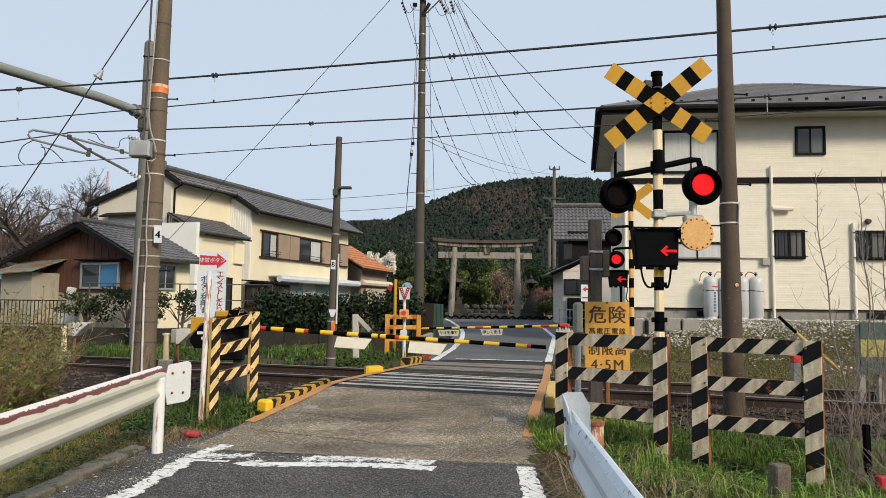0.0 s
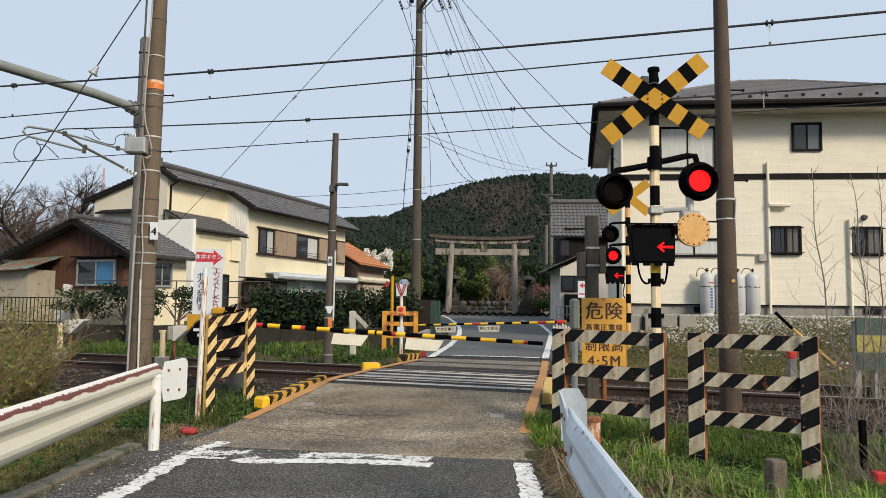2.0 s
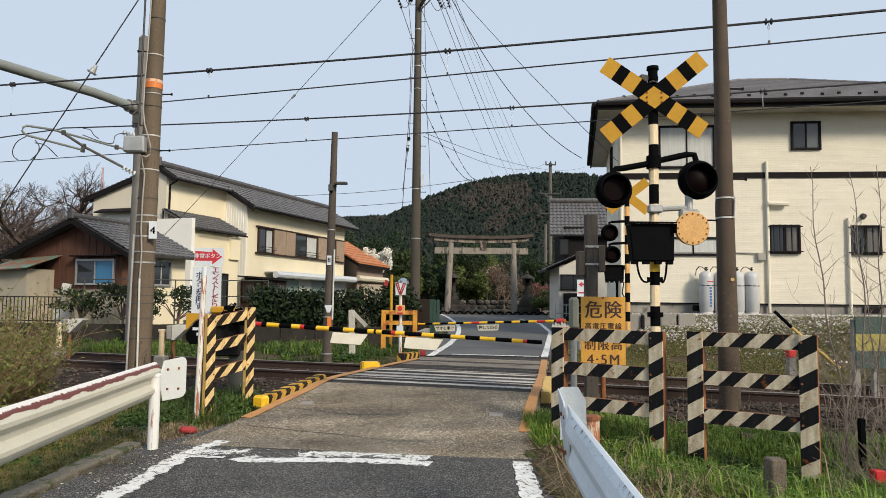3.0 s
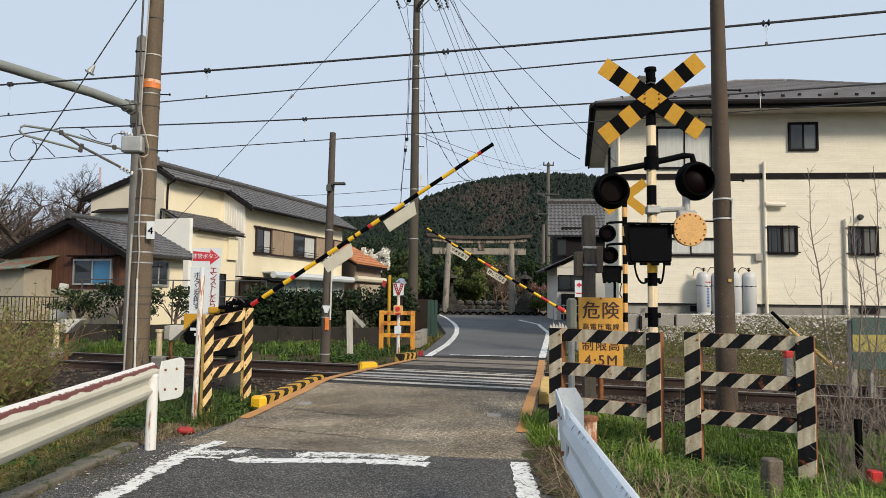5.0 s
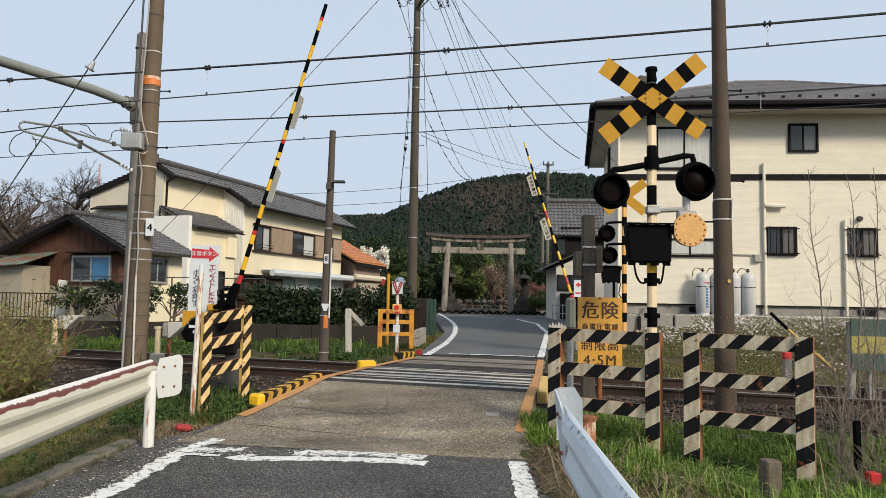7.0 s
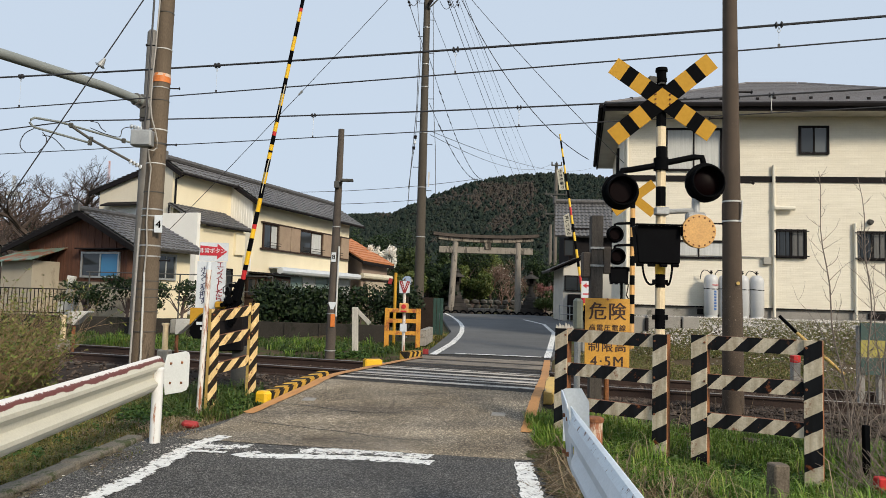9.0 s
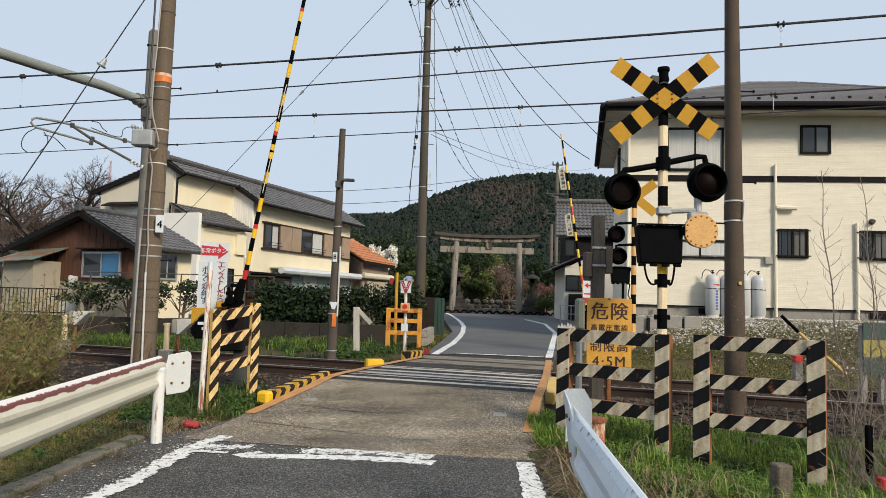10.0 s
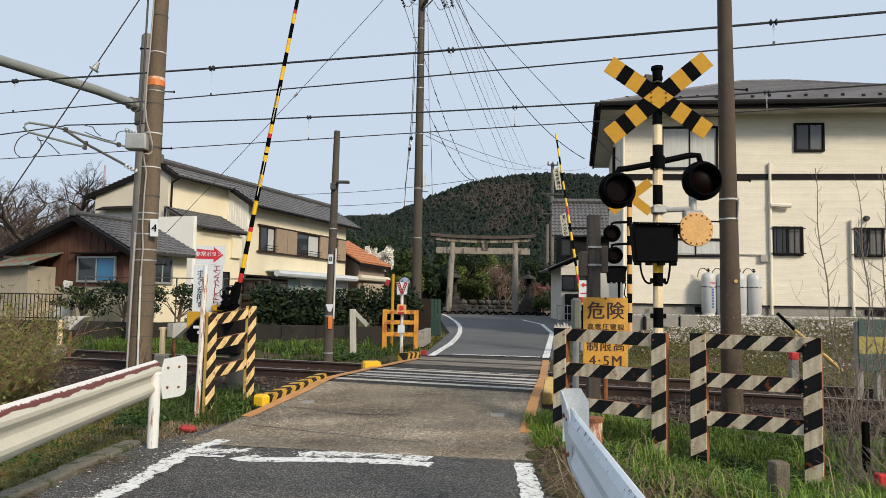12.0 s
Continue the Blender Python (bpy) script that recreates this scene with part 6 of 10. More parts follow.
def build_button_sign():
    x, y = -3.46, 10.25
    t = thing("emergency_button_sign", (x, y, 0.2), "white emergency button sign with a red arrow", "sign")
    bm = B()
    cyl(bm, (x + 0.05, y + 0.04, 0.1), (x + 0.05, y + 0.04, 2.2), 0.03, 0.03, 10)
    part("post", bm, "galv", t, smooth=True)
    bm = B()
    box(bm, (x + 0.01, y, 2.095), (0.42, 0.012, 0.27))
    p1 = part("upper_plate", bm, "sign_white", t)
    bm = B()
    slab(bm, [(x - 0.19, y - 0.009, 2.04), (x + 0.06, y - 0.009, 2.04), (x + 0.06, y - 0.009, 1.985), (x + 0.205, y - 0.009, 2.10), (x + 0.06, y - 0.009, 2.215), (x + 0.06, y - 0.009, 2.165), (x - 0.19, y - 0.009, 2.185)], (0, 0.003, 0))
    part("arrow", bm, "sign_red", p1, "red arrow")
    lettering("lettering", u"\u975e\u5e38\u30dc\u30bf\u30f3", 0.078, facing((x - 0.01, y - 0.012, 2.105)), "sign_white", p1)
    bm = B()
    box(bm, (x - 0.01, y, 1.585), (0.42, 0.012, 0.74))
    p2 = part("lower_plate", bm, "sign_white", t)
    lettering("lettering", u"\u30a8\u30f3\u30b9\u30c8\u3057\u305f\u3089", 0.112, facing((x + 0.115, y - 0.009, 1.655)), "sign_maroon", p2, True, 0.735)
    lettering("lettering", u"\u30dc\u30bf\u30f3\u3092\u62bc\u3059", 0.112, facing((x - 0.115, y - 0.009, 1.60)), "sign_navy", p2, True, 0.80)
    # white and rust pole beside the frame
    s = thing("marker_pole", (-3.03, 8.75, 0.1), "leaning white pole streaked with rust", "pole")
    bm = B()
    cyl(bm, (-3.034, 8.75, 0.0), (-2.996, 8.75, 1.785), 0.033, 0.033, 12)
    part("shaft", bm, "pole_streaked", s, smooth=True)
    bm = B()
    cyl(bm, (-2.996, 8.75, 1.785), (-2.994, 8.75, 1.88), 0.035, 0.028, 12)
    part("cap", bm, "sign_white", s, smooth=True)


M["pole_rusty"] = mat("pole_rusty", (0.62, 0.55, 0.46), (0.5, 0.38, 0.28), 4, 0.6, 0.1, spot=(0.32, 0.12, 0.06), spot_scale=5, spot_at=0.52, stretch=(3, 3, 0.7))


# ---- the crossing gates ----
GATE_NEAR, GATE_FAR = (-2.98, 10.0, 1.23), (3.08, 15.92, 1.09)
HINGE_NEAR = (-3.10, 10.0, 1.273)
ARMS = []
PLATES = []        # (plate hung under the arm, height of the arm over the hinge line)


def gate_arm(name, label, length, z_root, cuts, r0, r1, plates, facing_text):
    """An arm along +x of its own space, in painted sections."""
    arm = new(name)
    arm["label"] = label
    slots = {"y": 0, "k": 1, "r": 2}
    def at(x):
        return z_root * (1 - (x - 0.25) / (length - 0.25))
    for a, b, c in cuts:
        bm = B()
        ra, rb = [r0 + (r1 - r0) * v / length for v in (a, b)]
        cyl(bm, (a, 0, at(a)), (b, 0, at(b)), ra, rb, 12)
        part("arm_section", bm, {"y": "yellow_bright", "k": "black", "r": "red"}[c], arm, smooth=True, local=True)
    for x0, x1, drop, txt in plates:
        bm = B()
        slab(bm, [(x0, 0, at(x0) - 0.05), (x1, 0, at(x1) - 0.05), (x1 - 0.05, 0.0, at(x1) - drop), (x0 + 0.02, 0.0, at(x0) - drop)], (0, 0.008, 0))
        pl = part("hanging_plate", bm, "plate_cream", arm, "pale plate hung under the arm", local=True)
        if not txt:
            PLATES.append((pl, at((x0 + x1) / 2)))
        if txt:
            mid = (x0 + x1) / 2 - 0.01
            m = Matrix(((-1, 0, 0, mid), (0, 0, 1, 0.0105), (0, 1, 0, at(mid) - 0.05 - (drop - 0.05) / 2), (0, 0, 0, 1)))
            lettering("lettering", txt, 0.095, m, "black", pl)
    return arm


M["plate_cream"] = mat("plate_cream", (0.62, 0.58, 0.47), (0.5, 0.46, 0.36), 6, 0.7, 0.05, spot=(0.35, 0.31, 0.24), spot_scale=6, spot_at=0.66)


def build_gates():
    marks = [75, 95, "r", 120, "k", 181, "y", 240, "k", 282, "y", 303, "r", 362, "k", 427, "y", 495, "k", 550, "y", 612, "k", 642, "y", 652, "k", 680, "y", 722, "k", 742, "r", 790, "y", 875, "k", 935, "y", 1015, "k", 1085, "y", 1153, "k", 1225, "y", 1300, "k", 1350, "y", 1370, "r", 1450, "k"]
    xs = [float(np.interp(v, (75, 292, 732, 1360, 1450), (0.536, 1.227, 2.554, 4.291, 4.494))) for v in marks if not isinstance(v, str)]
    cs = [v for v in marks if isinstance(v, str)]
    cuts = [(0.12, 0.47, "k"), (0.47, xs[0], "r")] + [(xs[i], xs[i + 1], c) for i, c in enumerate(cs)]
    near = gate_arm("gate_arm", "yellow and black crossing barrier arm with red bands", 4.494, -0.102, cuts, 0.034, 0.024,
                    [(1.70, 2.20, 0.22, False), (2.74, 3.24, 0.22, False)], False)
    bm = B()
    box(bm, (0.02, 0.0, -0.06), (0.5, 0.035, 0.085), bev=0.008)
    box(bm, (0.27, 0.0, -0.06), (0.26, 0.09, 0.10), bev=0.012)
    cyl(bm, (0.36, 0, -0.075), (0.46, 0, -0.075), 0.05, 0.046, 12)
    part("arm_holder", bm, "black", near, "black steel arm holder", local=True)
    for c, w, a in (((0.2, -0.05, 0.03), (0.24, 0.012, 0.05), -35), ((0.12, -0.06, 0.06), (0.2, 0.014, 0.04), 20), ((0.05, 0.05, 0.05), (0.26, 0.012, 0.045), -60),
                    ((0.32, 0.05, 0.02), (0.22, 0.012, 0.04), 15), ((0.1, -0.05, -0.13), (0.2, 0.014, 0.05), 40), ((-0.1, 0.0, -0.1), (0.16, 0.05, 0.07), 10)):
        bm = B()
        box(bm, c, w, pose(0, 0, 0, 0, a, 0), bev=0.004)
        part("lever", bm, "black", near, local=True)
    for px, pz, pr in ((0.13, 0.0, 0.05), (0.22, 0.07, 0.032), (0.04, 0.1, 0.028), (-0.02, -0.06, 0.055), (0.34, 0.03, 0.026)):
        bm = B()
        cyl(bm, (px, -0.075, pz), (px, 0.07, pz), pr, pr, 12)
        part("pivot_pin", bm, "black", near, local=True)
    for pts in ([(0.40, -0.03, -0.02), (0.36, -0.06, 0.08), (0.28, -0.07, 0.14), (0.2, -0.06, 0.12)], [(-0.1, 0.03, -0.04), (-0.06, 0.05, 0.08), (0.05, 0.05, 0.15), (0.14, 0.03, 0.13)]):
        bm = B()
        tube(bm, pts, 0.009, 5)
        part("holder_cable", bm, "wire", near, local=True)
    cuts2, x, k = [], 0.25, 0
    while x < 4.41:
        e = min(x + 0.2, 4.41)
        cuts2.append((x, e, "y" if k % 2 == 0 else "k"))
        if k in (3, 11):
            cuts2[-1] = (x, e, "r")
        x, k = e, k + 1
    far = gate_arm("gate_arm", "far yellow and black crossing barrier arm with small notice plates", 4.41, 0.0, cuts2, 0.034, 0.02,
                   [(1.97, 2.52, 0.19, u"\u62bc\u3057\u3066\u51fa\u308b"), (3.07, 3.62, 0.19, u"\u30b5\u30aa\u3092\u8eca\u3067")], True)
    bm = B()
    box(bm, (0.05, 0, 0), (0.4, 0.08, 0.11), bev=0.01)
    cyl(bm, (0.42, 0, 0), (0.6, 0, 0), 0.055, 0.05, 12, 1)
    box(bm, (0.3, 0.02, 0.05), (0.14, 0.1, 0.12), bev=0.02)
    part("arm_holder", bm, ["black", "red"], far, local=True)
    # machines
    x, y, z = GATE_NEAR
    t = thing("gate_machine", (x - 0.1, y + 0.15, 0.2), "yellow gate machine cabinet with dark front beside the crossing", "gate machine", "gate machines")
    bm = B()
    box(bm, (x - 0.22, y + 0.2, 1.33), (0.3, 0.26, 0.1), bev=0.02)
    part("cover", bm, "yellow", t, "yellow ribbed cover")
    bm = B()
    box(bm, (x - 0.16, y + 0.22, 0.98), (0.44, 0.28, 0.6), bev=0.02)
    part("cabinet", bm, "trim_dark", t)
    bm = B()
    slab(bm, [(x - 0.72, y + 0.12, 0.92), (x - 0.66, y + 0.12, 0.84), (x - 0.42, y + 0.12, 0.84), (x - 0.42, y + 0.12, 1.27), (x - 0.60, y + 0.12, 1.15), (x - 0.72, y + 0.12, 1.0)], (0, 0.03, 0))
    sc = part("side_cover", bm, "black", t, "black side cover with pale marks")
    for dx, dz, w in ((-0.545, 1.06, 0.16), (-0.52, 0.985, 0.09)):
        bm = B()
        box(bm, (x + dx, y + 0.117, dz), (w, 0.006, 0.04))
        part("mark_bar", bm, "sign_white", sc)
    bm = B()
    slab(bm, [(x - 0.72, y + 0.11, 1.03), (x - 0.60, y + 0.11, 1.17), (x - 0.45, y + 0.11, 1.28), (x - 0.72, y + 0.11, 1.28)], (0, 0.03, 0))
    part("corner_cover", bm, "yellow", t, "yellow corner cover")
    bm = B()
    cyl(bm, (x - 0.12, y + 0.12, z + 0.04), (x - 0.12, y - 0.06, z + 0.04), 0.05, 0.05, 14)
    part("shaft", bm, "black", t)
    near.parent = t
    ARMS.append((near, world_of(t).inverted()))
    bm = B()
    box(bm, (x, y + 0.25, 0.3), (0.22, 0.2, 0.9), bev=0.01)
    part("pedestal", bm, "galv_dark", t)
    x, y, z = GATE_FAR
    t = thing("gate_machine", (x + 0.05, y + 0.2, 0.3), "dark gate machine on the far side of the crossing", "gate machine", "gate machines")
    bm = B()
    box(bm, (x + 0.08, y + 0.22, 0.75), (0.34, 0.3, 0.7), bev=0.03)
    part("cabinet", bm, "grey_box", t, "grey cabinet")
    bm = B()
    cyl(bm, (x, y + 0.1, z), (x, y - 0.06, z), 0.06, 0.06, 14)
    box(bm, (x + 0.02, y + 0.02, z - 0.1), (0.16, 0.1, 0.2), bev=0.02)
    part("shaft", bm, "black", t)
    far.parent = t
    ARMS.append((far, world_of(t).inverted()))

# ---- poles and wires ----
def concrete_pole(name, x, y, z0, z1, r0, r1, label, material, lean=0.0, bands=(), bolts=()):
    t = thing(name, (x, y, z0), label, "utility pole", "poles")
    bm = B()
    cyl(bm, (x, y, z0 - 0.3), (x + lean, y, z1), r0, r1, 22)
    part("shaft", bm, material, t, smooth=True)
    def at(z):
        k = (z - z0) / (z1 - z0)
        return x + lean * k, r0 + (r1 - r0) * k
    for z, h, m in bands:
        bx, br = at(z)
        bm = B()
        cyl(bm, (bx, y, z - h / 2), (bx, y, z + h / 2), br + 0.006, br + 0.006, 22)
        part("band", bm, m, t, smooth=True)
    for z, sgn in bolts:
        bx, br = at(z)
        bm = B()
        cyl(bm, (bx + sgn * br * 0.9, y, z), (bx + sgn * (br + 0.16), y, z), 0.011, 0.011, 6)
        cyl(bm, (bx + sgn * (br + 0.16), y, z), (bx + sgn * (br + 0.175), y, z), 0.022, 0.022, 8)
        part("step_bolt", bm, "trim_dark", t)
    return t


def cable(p0, p1, sag, r, label, material="wire", n=24, group="overhead wires"):
    """A hanging wire as a thing of its own."""
    p0, p1 = Vector(p0), Vector(p1)
    pts = []
    for i in range(n + 1):
        k = i / n
        p = p0.lerp(p1, k)
        p.z -= sag * 4 * k * (1 - k)
        pts.append(p)
    bm = B()
    tube(bm, pts, r, 6)
    ob = put("overhead_wire", bm, material, None, "", True)
    return tagged(ob, label, "wire", group)


def on_wire(p0, p1, sag, k):
    p = Vector(p0).lerp(Vector(p1), k)
    p.z -= sag * 4 * k * (1 - k)
    return p


def rounded(pts, k=5):
    """A smooth curve through the points."""
    p = [Vector(v) for v in pts]
    p = [p[0] * 2 - p[1]] + p + [p[-1] * 2 - p[-2]]
    out = []
    for a, b, c, d in zip(p, p[1:], p[2:], p[3:]):
        for i in range(k):
            t = i / k
            out.append(0.5 * (b * 2 + (c - a) * t + (a * 2 - b * 5 + c * 4 - d) * t * t + (b * 3 - a - c * 3 + d) * t ** 3))
    return out + [p[-2]]


def build_poles():
    t = concrete_pole("catenary_pole", -4.91, 11.4, 0.2, 9.2, 0.185, 0.086, "tall weathered concrete pole wound with steel bands beside the track", "pole_concrete", 0.12,
                      bands=[(4.97, 0.10, "orange_tape"), (5.04, 0.05, "tape_pale"), (5.48, 0.016, "wire_white"), (4.83, 0.014, "galv"), (4.62, 0.012, "galv_dark"), (4.13, 0.02, "wire_white"), (3.9, 0.03, "galv_dark"), (3.57, 0.018, "wire_white")]
                      + [(z, 0.022, "galv") for z in (2.82, 2.71, 2.48, 2.23, 2.06)] + [(z, 0.014, "galv_dark") for z in (6.1, 3.1, 1.66, 1.53, 1.4, 1.17, 0.85)],
                      bolts=[(4.84, 1), (5.56, -1), (3.9, 1), (2.0, 1)])
    bm = B()
    box(bm, (-5.02, 11.22, 3.95), (0.33, 0.2, 0.26), bev=0.012)
    box(bm, (-5.02, 11.115, 3.95), (0.3, 0.012, 0.23), bev=0.006)
    part("junction_box", bm, "galv", t, "grey junction box")
    bm = B()
    tube(bm, [(-4.86, 11.2, 7.6), (-4.865, 11.2, 6.3), (-4.89, 11.2, 5.45), (-4.915, 11.2, 4.98), (-4.92, 11.2, 4.52), (-4.88, 11.18, 4.29), (-4.8, 11.16, 4.06), (-4.757, 11.16, 3.9), (-4.757, 11.15, 3.79), (-4.8, 11.12, 3.74), (-4.87, 11.1, 3.75), (-4.87, 11.14, 3.64), (-4.845, 11.18, 3.47), (-4.865, 11.19, 3.1), (-4.87, 11.19, 2.6), (-4.845, 11.19, 2.24), (-4.86, 11.19, 1.8)], 0.012, 6)
    part("cable", bm, "cable_pale", t, "pale cable winding down the pole", smooth=True)
    bm = B()
    tube(bm, [(-4.98, 11.25, 7.6), (-4.985, 11.25, 6.2), (-5.0, 11.26, 5.0), (-5.02, 11.26, 4.1)], 0.016, 6)
    part("cable", bm, "wire", t, "black cable beside the pale one", smooth=True)
    for x0, x1, z1, m in ((-5.0, -4.985, 2.5, "conduit_grey"), (-4.83, -4.865, 1.8, "wire_white")):
        bm = B()
        tube(bm, [(x0, 11.17, 0.2), (x1, 11.2, z1)], 0.016, 8)
        part("conduit", bm, m, t, "pale conduit pipe")
    bm = B()
    box(bm, (-4.685, 11.2, 2.575), (0.12, 0.01, 0.28), pose(0, 0, 0, 0, -1, 12))
    pl = part("pole_tag", bm, "sign_white", t)
    lettering("lettering", "4", 0.17, facing((-4.682, 11.19, 2.56), 12), "black", pl)
    t = concrete_pole("trackside_pole", 3.55, 8.9, 0.15, 8.5, 0.133, 0.062, "dark speckled concrete pole standing beside the track", "pole_speckled", -0.07,
                  bands=[(2.83, 0.02, "wire_white"), (2.58, 0.02, "wire_white"), (2.7, 0.2, "pole_speckled")], bolts=[(3.08, 1), (2.55, -1), (4.25, 1), (3.9, -1)])
    bm = B()
    box(bm, (3.605, 8.775, 2.705), (0.02, 0.012, 0.26), pose(0, 0, 0, 0, 4, 25))
    part("strap", bm, "wire_white", t, "white strap between the bands")
    bm = B()
    cyl(bm, (3.555, 8.775, 1.8), (3.555, 8.765, 1.8), 0.022, 0.022, 12)
    part("pole_tag", bm, "yellow_pale", t, "small round faded yellow tag")
    t = concrete_pole("slim_pole", -2.36, 14.2, 0.25, 4.9, 0.104, 0.062, "slim concrete pole with a small street lamp", "pole_dark", 0.06,
                      bands=[(2.9, 0.02, "galv"), (1.35, 0.02, "galv"), (1.15, 0.02, "galv"), (3.8, 0.03, "galv"), (0.42, 0.02, "galv")], bolts=[])
    bm = B()
    tube(bm, [(-2.32, 14.1, 3.75), (-2.2, 14.05, 3.82)], 0.015, 6)
    box(bm, (-2.13, 14.05, 3.83), (0.26, 0.12, 0.05), bev=0.01)
    box(bm, (-2.33, 14.08, 3.74), (0.1, 0.1, 0.14), bev=0.01)
    part("lamp_head", bm, "galv_dark", t, "small street lamp on a bracket")
    bm = B()
    box(bm, (-2.34, 14.1, 2.28), (0.09, 0.01, 0.19))
    pl = part("pole_tag", bm, "sign_white", t)
    lettering("lettering", "8", 0.13, facing((-2.34, 14.09, 2.28)), "black", pl)
    bm = B()
    slab(bm, [(-2.41, 14.085, 1.385), (-2.25, 14.085, 1.385), (-2.30, 14.085, 1.24), (-2.36, 14.085, 1.24)], (0, 0.01, 0))
    part("notice", bm, "sign_white", t)
    bm = B()
    box(bm, (-2.31, 14.085, 1.02), (0.085, 0.012, 0.25), bev=0.003)
    part("orange_plate", bm, "orange_tape", t, "upright orange plate")
    bm = B()
    tube(bm, [(-2.25, 14.1, 1.1), (-2.24, 14.12, 2.5)], 0.018, 6)
    part("conduit", bm, "wire_white", t)
    # far-side mast with the portal beam and a cantilever bracket
    t = thing("portal_mast", (-8.44, 19.0, 0.3), "grey steel mast carrying a pipe beam and wire brackets", "catenary mast")
    bm = B()
    cyl(bm, (-8.42, 19, 0.2), (-8.40, 19, 8.62), 0.155, 0.14, 16)
    cyl(bm, (-8.40, 19, 8.62), (-8.40, 19, 8.69), 0.14, 0.09, 16)
    part("mast", bm, "galv_mast", t, smooth=True)
    bm = B()
    tube(bm, [(-8.44, 18.9, 6.62), (-9.0, 17.6, 6.68), (-10.2, 15.2, 6.68), (-11.6, 11.5, 6.68)], 0.12, 14)
    part("portal_beam", bm, "galv_beam", t, "grey tubular portal beam", smooth=True)
    for dy, r in ((0.0, 0.2), (-0.22, 0.17)):
        bm = B()
        p = Vector((-8.44, 18.95, 6.62)).lerp(Vector((-9.0, 17.6, 6.68)), 0.12 - dy * 0.6)
        d = Vector((-0.56, -1.3, 0.06)).normalized()
        cyl(bm, p - d * 0.03, p + d * 0.03, r, r, 16)
        part("flange", bm, "galv_mast", t)
    bm = B()
    box(bm, (-8.44, 18.9, 6.35), (0.2, 0.28, 0.35), bev=0.02)
    part("knee", bm, "galv_dark", t)
    bm = B()
    tube(bm, [(-8.5, 18.7, 5.42), (-9.24, 17.6, 5.51), (-9.58, 16.8, 5.53), (-9.71, 16.0, 5.42), (-9.745, 15.93, 5.36), (-9.75, 15.9, 5.28), (-9.72, 15.95, 5.22), (-9.67, 16.0, 5.19), (-9.12, 17.4, 5.16)], 0.028, 8)
    part("bracket", bm, "galv_beam", t, "hooked tubular bracket holding the contact wire", smooth=True)
    bm = B()
    tube(bm, [(-8.48, 18.8, 4.86), (-9.2, 17.6, 5.29), (-9.41, 17.0, 5.49)], 0.036, 8)
    part("strut", bm, "galv_mast", t, "sloping tubular strut", smooth=True)
    for p in ((-9.40, 17.0, 5.50), (-9.2, 17.6, 5.30), (-9.12, 17.4, 5.16), (-8.7, 18.3, 5.43)):
        bm = B()
        box(bm, p, (0.1, 0.1, 0.12), pose(0, 0, 0, 20, 0, 30), bev=0.015)
        part("clamp", bm, "galv_dark", t)
    for p, q in ((Vector((-8.44, 18.8, 4.83)), Vector((-8.6, 18.55, 4.93))), (Vector((-8.4, 18.6, 5.83)), Vector((-8.56, 18.4, 5.84)))):
        bm = B()
        for k in range(4):
            c = p.lerp(q, k / 3)
            cyl(bm, c, c + (q - p).normalized() * 0.03, 0.07, 0.05, 12)
        part("insulator", bm, "sign_white", t, "white ribbed insulator")
    bm = B()
    jumps = [[(-9.7, 16, 5.17), (-9.9, 16, 5.05), (-10.0, 16, 4.85), (-9.97, 16, 4.7), (-9.86, 16, 4.61)],
             [(-9.5, 16, 5.09), (-9.4, 16, 4.95), (-9.42, 16, 4.78), (-9.57, 16, 4.62)],
             [(-9.5, 16, 5.02), (-9.36, 16.2, 5.0), (-9.24, 16.5, 4.8)],
             [(-8.93, 17, 5.61), (-8.8, 17.1, 5.6), (-8.76, 17.2, 5.5), (-8.68, 17.3, 5.42)],
             [(-8.93, 17, 5.45), (-8.8, 17.5, 5.42), (-8.68, 18, 5.46), (-8.67, 18.1, 5.66), (-8.62, 18.2, 5.76), (-8.5, 18.4, 5.83)]]
    for pts in jumps:
        bm = B()
        tube(bm, rounded(pts), 0.011, 5)
        part("jumper", bm, "wire", t, "looped jumper wire")
    # big roadside pole
    t = concrete_pole("utility_pole", -1.04, 24, 0.4, 15.5, 0.178, 0.09, "tall grey utility pole carrying many cables", "pole_stained", -0.03,
                      bands=[(z, 0.03, "galv") for z in (3.6, 5.3, 7.2, 8.8, 9.6, 10.9)], bolts=[(z, s) for k, z in enumerate((4.4, 5.2, 6.0, 6.8, 7.6, 8.4, 9.2, 10.0, 10.6, 11.2, 11.8)) for s in ((1,) if k % 2 else (-1,))])
    for z, w in ((12.15, 2.3), (13.2, 2.2)):
        bm = B()
        box(bm, (-0.95, 23.8, z), (w, 0.09, 0.09))
        tube(bm, [(-1.0, 23.85, z - 0.6), (-0.4, 23.8, z)], 0.025, 6)
        arm = part("crossarm", bm, "galv_dark", t)
        for k in (-0.33, -0.18, 0.2, 0.36):
            bm = B()
            cyl(bm, (-0.95 + k * w, 23.8, z + 0.05), (-0.95 + k * w, 23.8, z + 0.25), 0.05, 0.03, 10)
            part("insulator", bm, "sign_white", arm)
    # strings of small insulators and slack loops under the lower arm
    for x0, x1, z0 in ((-1.78, -1.62, 11.95), (-0.45, -0.2, 12.0), (-0.1, 0.05, 12.0)):
        bm = B()
        for k in range(4):
            c = Vector((x0 + (x1 - x0) * k / 4, 23.75, z0 - 0.11 * k))
            cyl(bm, c, c + Vector((0.02, 0, -0.05)), 0.045, 0.03, 8)
        tube(bm, [(x0, 23.75, z0 + 0.15), (x1, 23.75, z0 - 0.45)], 0.012, 5)
